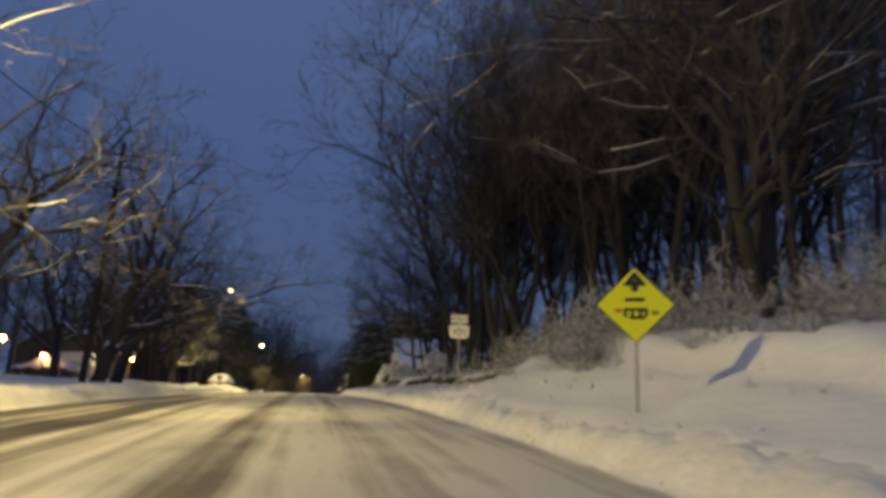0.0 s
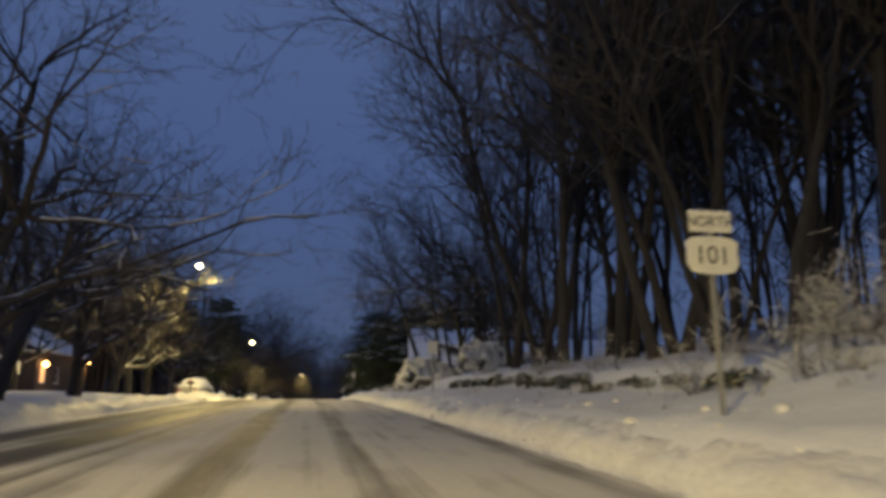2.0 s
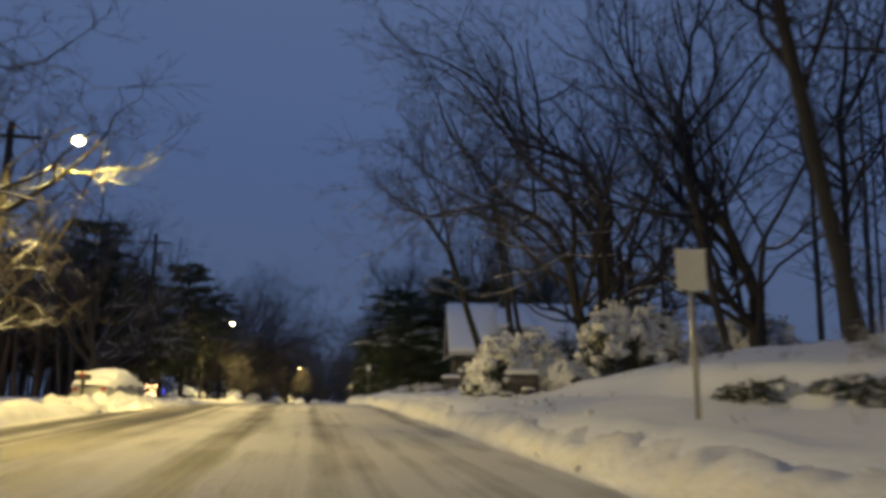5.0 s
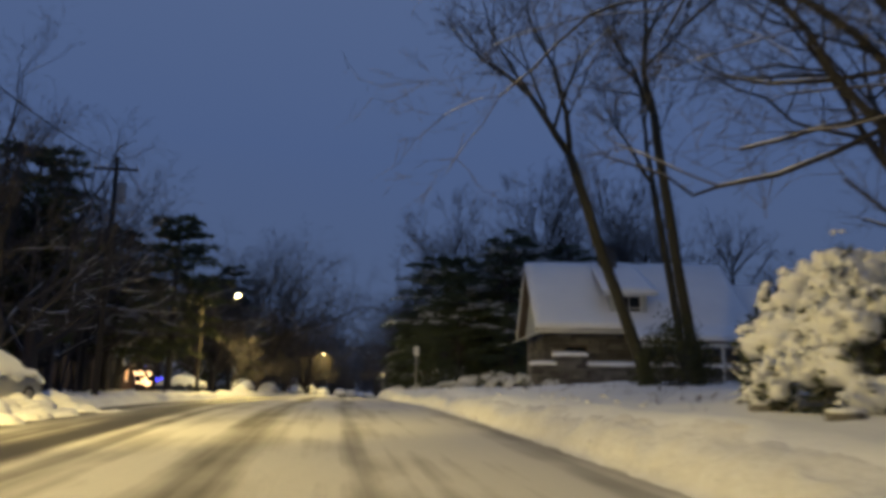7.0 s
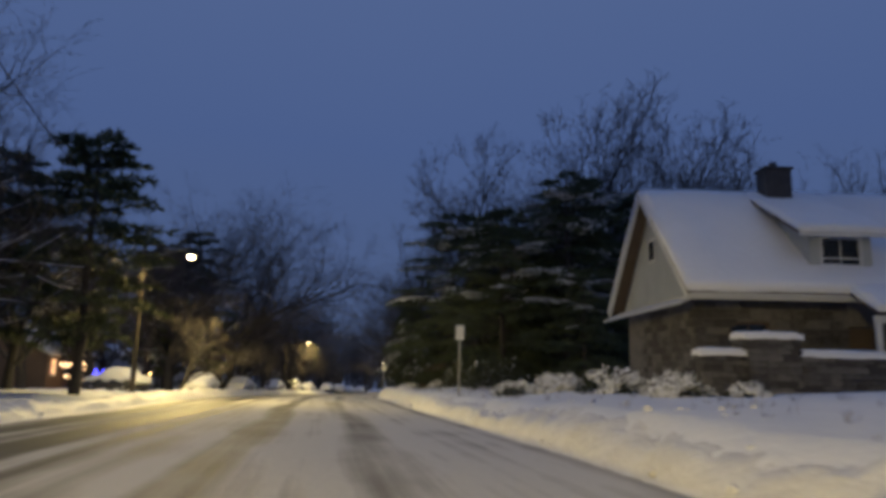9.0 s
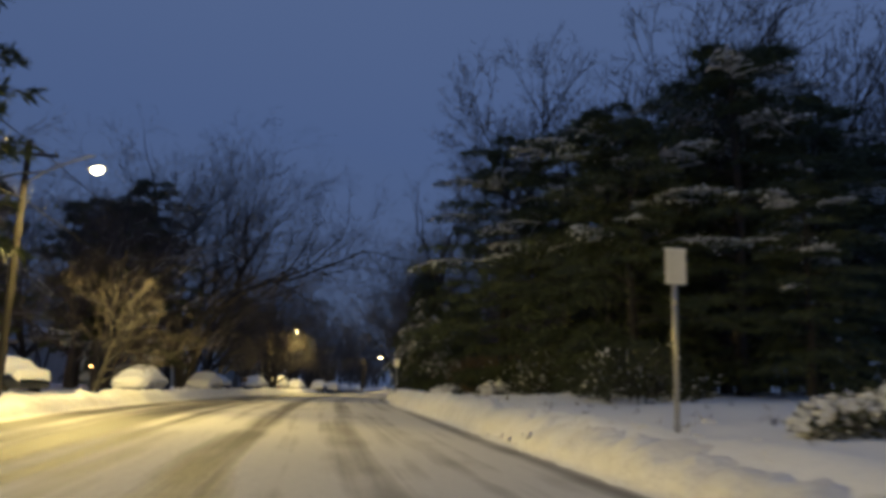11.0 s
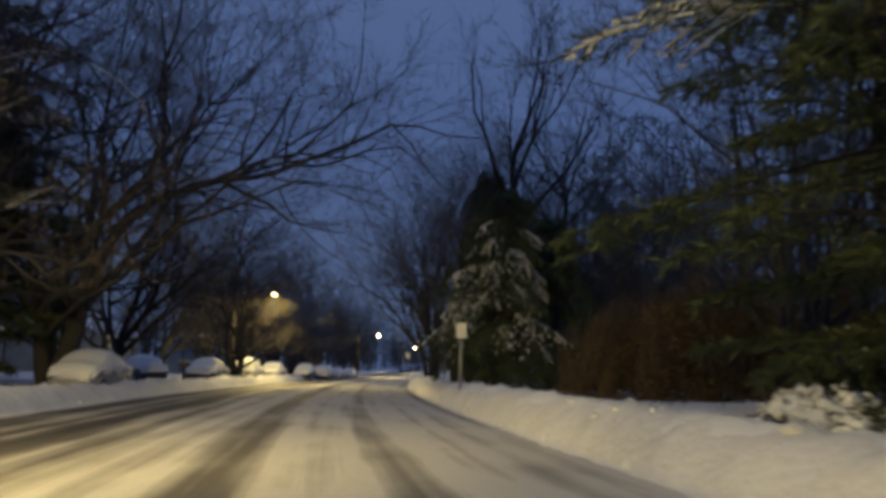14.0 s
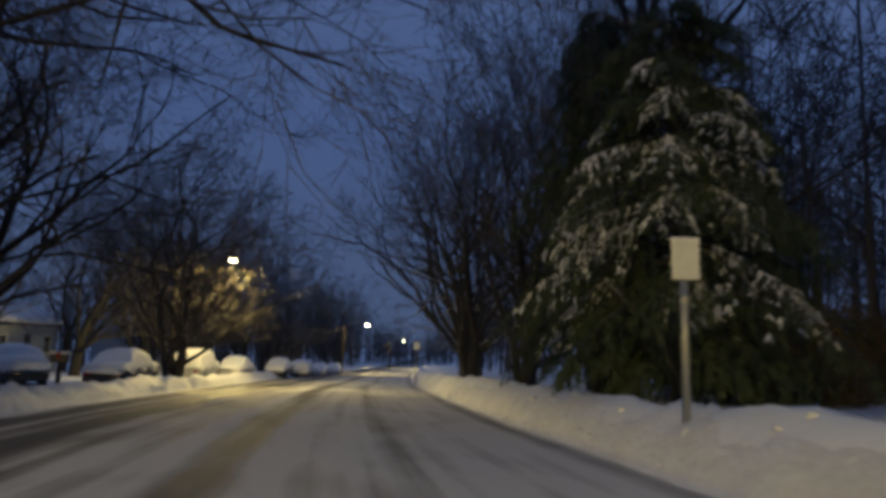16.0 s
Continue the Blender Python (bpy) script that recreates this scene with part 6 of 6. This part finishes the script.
# leaning pair by the lawn and the big trunks at the end of the bank
leaner = fork_tree(501, 16.5, 0.22, bole=0.52, levels=5, angle=0.52, up=0.07, crook=0.13, lean=(-0.32, 0.10), bark=BARK_PALE, wide=0.015, shoots=2.0, side_limbs=0, toward=(-0.35, 0, 0))
tree_thing(leaner, 10.65, 80.9, "mossy leaning tree with a forked crown on the snowy lawn", NEAR)
leaner2 = fork_tree(502, 17.0, 0.20, bole=0.56, levels=5, angle=0.48, up=0.07, crook=0.13, lean=(-0.14, 0.08), bark=BARK_PALE, wide=0.015, shoots=2.0, side_limbs=0)
tree_thing(leaner2, 12.0, 80.3, "mossy tree leaning beside its neighbour on the lawn", NEAR, 0, 1.0)
tree_thing(leaner2, 13.8, 84.5, "slender mossy tree behind its leaning neighbours", NEAR, 40, 0.85)
for x, y, k, a, sz in ((14.6, 63.5, 0, 20, 0.85), (17.6, 62.0, 1, 130, 0.85), (19.5, 70.0, 0, 250, 0.8)):
    tree_thing(tall_kinds[k], x, y, "straight dark leafless tree above the snowy shrubs", WOODS, a, sz)
for x, y, k, sz in ((15.4, 72.8, 0, 1.0), (16.8, 65.4, 1, 1.15)):
    tree_thing(street_kinds[k], x, y, "thick old leafless tree at the end of the wooded bank", NEAR, 40 + 70 * k, sz)
reach_tree = fork_tree(503, 18.0, 0.38, stems=2, bole=0.36, levels=5, angle=0.66, up=0.04, crook=0.15, lean=(-0.10, 0), wide=0.015, shoots=2.1, side_limbs=5, toward=(-1.1, -0.2, 0.0))
tree_thing(reach_tree, 12.5, 69.8, "large leafless tree with long limbs reaching over the road", NEAR, 8)
tree_thing(reach_tree, 11.6, 16.5, "leafless tree with snow-lined limbs hanging over the road", NEAR, 20, 0.9)

# left-hand street trees
for x, y, k, sz, a in ((-15.5, 48.0, 1, 0.95, 80),
                       (-13.0, 73.5, 2, 1.0, 300), (-12.8, 88.0, 3, 0.95, 40), (-14.5, 96.0, 1, 1.05, 10), (-17.0, 104.0, 0, 1.0, 130), (-16.0, 116.0, 2, 0.9, 50), (-18.0, 136.0, 3, 0.9, 90),
                       (-15.5, 27.0, 2, 1.0, 60), (-12.4, 20.0, 1, 1.0, 200), (-12.5, 138.5, 3, 0.9, 210), (-12.0, 158.0, 0, 1.0, 330), (-13.5, 175.0, 1, 0.9, 100), (-16.5, 110.0, 1, 1.0, 20), (-15.0, 142.0, 0, 1.0, 200), (-19.0, 126.0, 2, 1.0, 250), (-21.0, 150.0, 3, 1.0, 20), (-14.0, 192.0, 2, 0.9, 70), (-19.0, 98.0, 3, 1.0, 70), (-20.0, 70.0, 0, 1.0, 140)):
    tree_thing(street_kinds[k], x, y, "dark leafless street tree with snow along its limbs", NEAR, a, sz)
for x, y, k, sz, a in ((-8.9, 158.0, 0, 0.85, 60), (-16.0, 60.0, 1, 1.0, 0), (-13.2, 143.5, 1, 0.95, 250)):
    tree_thing(wide_kinds[k], x, y, "broad leafless tree with spreading limbs beside the road", NEAR, a, sz)
for x, y, k, sz, a in ((-10.5, 181.0, 0, 0.85, 100), (-5.5, 194.0, 1, 0.75, 200), (-9.0, 200.0, 0, 0.8, 20)):
    tree_thing((*wide_kinds[k][:2], None), x, y, "broad dark leafless tree behind parked cars", NEAR, a, sz)
arching = fork_tree(527, 19.0, 0.40, bole=0.15, levels=5, angle=0.66, up=0.06, crook=0.155, stems=2, snow=False, wide=0.016, shoots=2.3, twigs=7, side_limbs=4, toward=(0.50, -0.05, 0.0))
tree_thing(arching, -9.2, 149.0, "old leafless tree with long dark limbs arching over the road", NEAR, 0, 1.12)
gnarled = [fork_tree(530 + k, 12.5, 0.30, bole=0.26, levels=5, angle=0.66, up=0.04, crook=0.17, wide=0.016, shoots=1.5, bend=0.11, lean=(0.30, -0.05), side_limbs=3, flat=0.2) for k in range(2)]
for x, y, k, sz, a in ((-11.0, 40.5, 0, 1.25, 0), (-11.4, 46.0, 1, 1.2, 20), (-11.3, 55.0, 0, 1.1, -30), (-11.6, 63.0, 1, 1.0, -10), (-12.2, 26.0, 1, 1.3, 30)):
    tree_thing(gnarled[k], x, y, "gnarled dark tree leaning over the verge with snow on its limbs", NEAR, a, sz)
crooked = fork_tree(521, 9.5, 0.24, bole=0.16, levels=5, angle=0.62, up=0.05, crook=0.17, stems=3, snow=False, wide=0.020, shoots=1.2, side_limbs=2, toward=(0.5, 0.0, 0.0))
tree_thing(crooked, -3.9, 172.5, "crooked leafless tree forking low between parked cars", NEAR, 0, 1.3)
for i in range(18):
    y = rng.uniform(20, 250)
    s = -rng.uniform(24, 42)
    tree_thing(wood_kinds[i % 6], s + float(line_x(y)), y, "leafless tree behind the houses across the road", WOODS, rng.uniform(0, 360), rng.uniform(0.6, 0.85))
for i in range(12):
    y = 186 + i * 11
    tree_thing(vase_kinds[i % 2], float(line_x(y)) - rng.uniform(11.5, 16), y, "dark leafless tree lining the far road", NEAR, rng.uniform(0, 360), rng.uniform(0.85, 1.2))

# evergreens
pine_kinds = [plume_evergreen(600 + k, 12.0, 4.6, boughs=86, low=0.04, rise=0.08, droop=0.18, taper=0.40, side=10, knots=3, tuft=7, blade=0.28, slim=0.14, hang=0.20, snow=0.30, load=(0.025, 0.075), snow_high=(0.42, 0.95)) for k in range(3)]
dark_kinds = [plume_evergreen(620 + k, 14.0, 4.0, boughs=96, low=0.20, rise=0.20, droop=0.12, taper=0.36, side=6, knots=3, tuft=5, blade=0.42, slim=0.18, hang=0.15, snow=0.0) for k in range(2)]
spruce = plume_evergreen(640, 9.6, 4.0, boughs=100, low=0.10, rise=0.16, droop=0.50, taper=0.62, side=10, knots=4, tuft=6, blade=0.24, slim=0.11, hang=0.80, snow=0.62, load=(0.018, 0.045), snow_high=(0.30, 0.80))
shaded_spruce = (spruce[0], spruce[1], None)
EVER = "dark evergreens"
for x, y, k, sz, a in ((9.8, 113.5, 0, 0.76, 0), (10.8, 117.5, 1, 0.92, 50), (10.8, 122.0, 2, 0.98, 120), (9.4, 127.0, 0, 1.08, 200), (13.0, 109.5, 1, 0.5, 90), (15.5, 117.5, 1, 1.1, 200), (18.5, 124.0, 0, 1.0, 250), (15.5, 122.5, 2, 1.02, 80), (20.5, 118.5, 1, 1.05, 10), (24.5, 121.0, 0, 1.0, 40), (13.6, 113.5, 2, 1.0, 160)):
    evergreen_thing(pine_kinds[k], x, y, "dense dark green pine with snow on its boughs", EVER, a, sz)
evergreen_thing(pine_kinds[1], -12.4, 148.5, "rounded dark pine beside an old bare tree", EVER, 30, 1.1, 1.2)
evergreen_thing(spruce, 9.2, 148.0, "drooping evergreen with thick white snow on its boughs", EVER, 0, 0.97)
evergreen_thing(shaded_spruce, 12.4, 151.0, "dark drooping evergreen half hidden behind its neighbour", EVER, 170, 0.92)
evergreen_thing(shaded_spruce, 9.6, 152.5, "dark narrow evergreen among bare trees", EVER, 60, 0.80, 1.5)
for x, y, k, sz in ((-14.8, 151.0, 1, 1.05), (-15.8, 146.0, 0, 0.95), (-11.4, 112.0, 0, 0.92), (-16.0, 113.0, 1, 0.85), (-17.0, 101.0, 1, 1.02), (-19.4, 106.5, 0, 0.8), (-16.5, 157.0, 0, 1.1), (-22.0, 110.0, 1, 0.9), (-25.5, 93.0, 1, 0.9), (-22.5, 101.0, 0, 0.8), (-20.5, 140.0, 1, 0.9)):
    evergreen_thing(dark_kinds[k], x, y, "tall dark conifer across the road", EVER, rng.uniform(0, 360), sz)

tree_thing((*gnarled[0][:2], None), -9.2, 126.0, "small leafless tree shining under the street lamp", NEAR, 0, 0.52)

# shrubs
yew = [shrub_meshes(700, (2.1, 1.8, 2.1), YEW, blades=6500, lumps_n=30, lump=0.17, snow_from=0.1, frost=420, shell=0.40),
       shrub_meshes(701, (2.7, 2.0, 3.0), YEW, blades=9500, lumps_n=30, lump=0.20, snow_from=0.1, frost=300, shell=0.85)]
shrub_thing("yew_shrub", yew[0], 8.1, 67.9, "dark green shrub bowed under thick lumpy snow", "snowy shrubs", 10, 0.95)
shrub_thing("yew_shrub", yew[1], 12.3, 67.0, "tall dark green shrub with heavy snow on its crown", "snowy shrubs", 25, 0.95)
shrub_thing("yew_shrub", yew[1], 17.2, 66.9, "broad snow-topped shrub below the old trees", "snowy shrubs", -40, 0.85)
shrub_thing("yew_shrub", yew[0], 9.0, 64.4, "small shrub with snow at the end of the bank", "snowy shrubs", 40, 0.42)
green = shrub_meshes(705, (1.5, 1.3, 2.3), YEW, blades=3600, lumps_n=0, lump=0.10, snow_from=0.5)
shrub_thing("green_bush", green, 10.7, 79.4, "dark green bush at the foot of leaning trees", "lawn bushes", 0, 0.85)
shrub_thing("green_bush", green, 14.4, 79.0, "dark green bush behind the snowy shrubs", "lawn bushes", 90, 1.2)
low_kinds = [shrub_meshes(720 + k, (1.3, 1.1, 0.75), YEW, blades=1700, lumps_n=20, lump=0.09, frost=110, shell=0.45, shell_n=0.5) for k in range(2)]
ledge_kinds = [shrub_meshes(730 + k, (0.95, 0.30, 0.24), YEW, blades=900, lumps_n=6, lump=0.05, blade=0.08, snow_from=0.6, frost=24, stems=6) for k in range(3)]
for i in range(34):
    y = 27.5 + 25.0 * i / 34 + rng.uniform(-0.2, 0.2)
    e_ = shrub_thing("ledge_plant", ledge_kinds[i % 3], 7.28 + rng.normal(0, 0.06) + float(line_x(y)), y, "dark green trailing plant hanging over the snowy ledge", "ledge plants", 90 + rng.normal(0, 12), rng.uniform(0.6, 1.1), 0.20)
brush_kinds = [brush_meshes(740 + k, 2.3, 0.9) for k in range(3)]
for i in range(46):
    y = 10.5 + 19.5 * rng.random()
    s = (6.9 if y > 15 else 8.2) + 7.5 * rng.random() ** 1.2
    brush_thing(brush_kinds[i % 3], s + float(line_x(y)), y, rng.uniform(0, 360), rng.uniform(0.45, 0.85) + 0.06 * (s - 7))
for i in range(14):
    y = 15 + 9 * rng.random()
    brush_thing(brush_kinds[i % 3], 6.8 + 1.8 * rng.random(), y, rng.uniform(0, 360), rng.uniform(0.35, 0.7))
for i in range(6):
    y = 12 + 6 * rng.random()
    brush_thing(brush_kinds[i % 3], 6.6 + 2.4 * rng.random(), y, rng.uniform(0, 360), rng.uniform(0.22, 0.45))
for x, y, sz in ((8.5, 10.7, 0.5), (9.2, 11.3, 0.55), (9.9, 10.8, 0.6), (10.6, 11.4, 0.6), (8.9, 9.6, 0.4)):
    brush_thing(brush_kinds[1], x, y, 60 * x, sz)
for i in range(6):
    y = 30 + 28 * rng.random()
    brush_thing(brush_kinds[i % 3], 7.6 + 1.2 * rng.random(), y, rng.uniform(0, 360), rng.uniform(0.30, 0.55))
hedge = [shrub_meshes(760 + k, (2.4, 1.9, 2.9), RUSSET, blades=22000, lumps_n=0, lump=0.14, blade=0.11, snow_from=0.8) for k in range(2)]
for x, y, k, a, sz in ((12.2, 140.8, 0, 0, 1.12), (13.6, 138.8, 1, 60, 1.32), (16.2, 137.2, 0, 120, 1.25)):
    shrub_thing("russet_hedge", hedge[k], x, y, "dense russet-brown leafy hedge shrub", "russet hedge", a, sz)
for x, y, k, a, sz in ((13.4, 149.4, 1, 30, 0.75), (15.8, 150.8, 0, 100, 0.85), (18.2, 148.6, 1, 200, 0.9), (16.8, 155.0, 0, 10, 0.9), (20.5, 152.0, 1, 80, 1.0)):
    shrub_thing("russet_hedge", hedge[k], x, y, "dark russet thicket below bare trees", "russet hedge", a, sz)
under = [shrub_meshes(780 + k, (1.9, 1.5, 1.5), YEW, blades=3200, lumps_n=14, lump=0.05, snow_from=0.3, frost=130) for k in range(2)]
for i, (x, y) in enumerate(((8.7, 110.5), (9.6, 114.0), (8.9, 117.2), (9.5, 120.6), (9.0, 124.0), (9.8, 127.4))):
    shrub_thing("undergrowth_shrub", under[i % 2], x, y, "brownish evergreen undergrowth flecked with snow", "undergrowth", 70 * i, 0.9)
for i, (x, y, sz) in enumerate(((6.3, 125.3, 0.62), (7.5, 121.6, 0.6), (8.1, 123.4, 0.7), (9.9, 94.2, 0.8), (9.0, 96.4, 0.95), (8.0, 98.6, 0.8), (9.2, 92.4, 0.6), (7.2, 101.0, 0.65), (10.6, 91.9, 0.5), (8.8, 101.5, 0.8))):
    shrub_thing("low_shrub", low_kinds[i % 2], x, y, "low shrub flattened under snow", "low snowy shrubs", 50 * i, sz, 0.1)


def retaining_wall(x, y, turn, w, h):
    """A short dry-stone return at the end of the bank, capped with snow."""
    e = thing("retaining_wall", x, y, gz(x, y) - 0.15, "short dark stone retaining wall capped with snow", "wall", turn=turn)
    part("wall_core", boxed(0.05, w - 0.05, 0.08, 0.6, 0, h - 0.04), MORTAR, e)
    r2 = np.random.default_rng(61)
    shapes = stone_shapes(r2)
    z = 0.0
    while z < h - 0.02:
        k = min(float(r2.uniform(0.14, 0.24)), h - z)
        u = 0.0
        while u < w - 0.05:
            q = min(float(r2.uniform(0.3, 0.6)), w - u)
            ob = new("stone", shapes[int(r2.integers(8))])
            ob.parent = e
            ob.matrix_basis = Matrix.Translation((u + q / 2, 0.06 + r2.normal(0, 0.015), z + k / 2)) @ Matrix.Diagonal((q * 0.97, 0.2, k * 0.93, 1))
            u += q
        z += k
    cap = snow_roof(bmesh.new(), (-0.05, -0.08, h), (w + 0.05, -0.08, h), (w + 0.05, 0.7, h + 0.05), (-0.05, 0.7, h + 0.05), (0, 0, 1), 0.14, 63, 14, 6)
    part("wall_snow", cap, SNOW, e, smooth=True)


def boulder(x, y, size, seed):
    r2 = np.random.default_rng(seed)
    e = thing("boulder", x, y, gz(x, y) - 0.08, "dark rounded boulder with a cap of snow", "stone", "boulders below the shrubs")
    h = Heap()
    h.lump(r2, np.array([0, 0, size * 0.35]), np.array([size, size * 0.8, size * 0.55]))
    put("rock", h.mesh("rock", STONE), None, e)
    h = Heap()
    h.lump(r2, np.array([0, 0, size * 0.72]), np.array([size * 0.92, size * 0.74, size * 0.26]))
    put("snow_cap", h.mesh("snow_cap", SNOW), None, e)


retaining_wall(7.3, 66.1, -10, 1.1, 0.9)
for k, (x, y, sz) in enumerate(((6.8, 64.5, 0.26), (7.5, 64.3, 0.30), (8.5, 64.6, 0.34), (9.2, 64.2, 0.30), (10.2, 63.9, 0.40), (6.3, 66.3, 0.24), (6.2, 67.8, 0.28))):
    boulder(x, y, sz, 80 + k)


# ---------------------------------------------------------------- small things by the road
def mailbox(x, y, turn):
    e = thing("mailbox", x, y, gz(x, y), "dark mailbox on a post with a cap of snow", "mailbox", turn=turn)
    part("post", boxed(-0.06, 0.06, -0.06, 0.06, -0.3, 0.95, 0.01), WOOD_POLE, e)
    bm = boxed(-0.14, 0.14, -0.26, 0.26, 0.95, 1.22, 0.05)
    part("box", bm, BIN_PLASTIC, e, smooth=False)
    part("flag", boxed(0.142, 0.15, -0.05, 0.02, 1.05, 1.30), TAIL_RED, e)
    h = Heap()
    r2 = np.random.default_rng(3)
    for k in np.linspace(-0.2, 0.2, 4):
        h.lump(r2, np.array([0, k, 1.23]), np.array([0.14, 0.11, 0.07]), False, 0)
    put("snow_cap", h.mesh("snow_cap", SNOW), None, e)


mailbox(-5.6, 159.0, -90)
mailbox(-8.4, 72.0, -90)


def plough_ridge(x0, y0, x1, y1, n, size, seed, label, wide=0.10):
    """A heap of clods thrown up by the plough."""
    r2 = np.random.default_rng(seed)
    h = Heap()
    for i in range(n):
        u = r2.random()
        x, y = x0 + (x1 - x0) * u + r2.normal(0, wide), y0 + (y1 - y0) * u + r2.normal(0, 0.25)
        k = size * r2.uniform(0.4, 1.3)
        h.lump(r2, np.array([x, y, gz(x, y) - k * 0.05]), np.array([k, k * r2.uniform(0.6, 1), k * r2.uniform(0.4, 0.7)]), k < 0.25)
    ob = new("ploughed_snow_heap", h.mesh("ploughed_snow_heap", SNOW_CLOD))
    tagged(ob, label, "snow heap", "ploughed snow", "stuff")


plough_ridge(-8.1, 69.0, -7.1, 80.5, 330, 0.46, 1, "large heap of ploughed snow spilling into the road", 0.5)


def snow_ridge(side, y0, y1, height, width, seed, label):
    """A long broken bank of ploughed snow along a road edge: steep to the road, soft behind."""
    ys = np.arange(y0, y1, 0.13)
    prof = np.array([(-0.12, -0.06), (0.0, 0.10), (0.06, 0.42), (0.15, 0.78), (0.28, 1.0), (0.45, 0.92), (0.62, 0.66), (0.80, 0.34), (1.0, 0.08), (1.15, -0.15)])
    edge = ROAD_RIGHT if side > 0 else ROAD_LEFT
    verts, k = [], len(prof)
    for y in ys:
        fat = 0.75 + 0.5 * noise.noise((y * 0.22, seed, 0))
        tall = max(0.25, 0.8 + 0.75 * noise.noise((y * 0.35, seed + 9, 0)) + 0.35 * noise.noise((y * 1.3, seed + 4, 0)))
        tall *= float(fade(y, y0, y0 + 6) * (1 - fade(y, y1 - 6, y1)))
        for a, b in prof:
            s_ = edge + side * a * width * fat
            n1 = noise.noise((s_ * 2.2, y * 2.2, seed)) * 0.10 + noise.noise((s_ * 5.5, y * 5.5, seed + 3)) * 0.05
            x = s_ + float(line_x(y)) + n1 * side * 0.8
            base = float(road_z(y)) if a < 0.05 else min(gz(x, y), float(road_z(y)) + 0.30 * a * 3)
            verts.append((x, y + n1 * 0.7, base + height * tall * b + n1 * (b > 0.2) - 0.02))
    faces = []
    for j in range(len(ys) - 1):
        for i in range(k - 1):
            q = (j * k + i, j * k + i + 1, (j + 1) * k + i + 1, (j + 1) * k + i)
            faces.append(q if side > 0 else q[::-1])
    ob = new("ploughed_snow_bank", from_arrays("ploughed_snow_bank", verts, faces))
    ob.data.materials.append(SNOW_CLOD)
    tagged(ob, label, "snow bank", "ploughed snow", "stuff")


snow_ridge(1, -8.0, 109.0, 0.20, 0.9, 2.0, "low broken bank of ploughed snow along the gutter")
snow_ridge(1, 103.0, 205.0, 0.25, 1.3, 5.0, "high clotted bank of ploughed snow along the verge")
snow_ridge(-1, 8.0, 205.0, 0.22, 1.3, 8.0, "uneven bank of ploughed snow on the far side")



def clods(side, y0, y1, n, seed, label, reach=0.30, big=0.07):
    """Loose lumps tumbled along a ploughed bank."""
    r2 = np.random.default_rng(seed)
    h = Heap()
    edge = ROAD_RIGHT if side > 0 else -ROAD_LEFT
    for _ in range(n):
        y = r2.uniform(y0, y1)
        x = float(line_x(y)) + side * (edge + abs(r2.normal(0.0, reach)))
        k = 0.025 + big * r2.random() ** 4
        base = max(gz(x, y), float(road_z(y))) + 0.03 * r2.random()
        h.lump(r2, np.array([x, y, base]), np.array([k, k * r2.uniform(0.6, 1), k * r2.uniform(0.5, 0.8)]), True)
    ob = new("snow_clods", h.mesh("snow_clods", SNOW_CLOD))
    tagged(ob, label, "snow clods", "ploughed snow", "stuff")


clods(1, 4.0, 165.0, 900, 41, "loose snow clods tumbled along the gutter bank")
clods(1, 2.0, 70.0, 150, 43, "snow clods thrown over the verge by the plough", 1.3, 0.12)
clods(1, 70.0, 150.0, 200, 44, "snow clods strewn over the low verge", 1.4, 0.11)
clods(-1, 14.0, 180.0, 600, 42, "loose snow clods along the opposite bank")

# dry grass poking through the snow of the bank and verge
straw = Leaves()
for k in range(420):
    y = rng.uniform(6, 150)
    s = rng.uniform(5.3, 9.5)
    x = s + float(line_x(y))
    z = gz(x, y)
    for _ in range(int(rng.integers(3, 8))):
        w = np.array([rng.normal(0, 0.5), rng.normal(0, 0.5), 1.0])
        w /= np.linalg.norm(w)
        straw.blade(np.array([x + rng.normal(0, 0.05), y + rng.normal(0, 0.05), z - 0.03]), w, np.array([1.0, 0, 0]), rng.uniform(0.08, 0.24), 0.012)
ob = new("dry_grass", straw.mesh("dry_grass", RUSSET))
tagged(ob, "dry brown grass stalks poking through the snow", "grass", kind="stuff")

# a bent pale stem by the drooping evergreen
bent = Tubes()
bent.add([(0, 0, -0.2), (-0.25, 0.05, 0.6), (-0.55, 0.1, 1.3), (-1.1, 0.1, 1.9), (-1.9, 0.1, 2.5)], [0.07, 0.06, 0.055, 0.045, 0.03], 7)
bent.add([(-0.55, 0.1, 1.3), (-0.5, 0.2, 2.0), (-0.2, 0.3, 2.7)], [0.04, 0.03, 0.015], 5)
e = thing("bent_sapling", 8.6, 146.5, gz(8.6, 146.5), "bent grey sapling with peeling bark beside the evergreen", "tree")
put("trunk", bent.mesh("trunk", BARK_PALE), None, e)
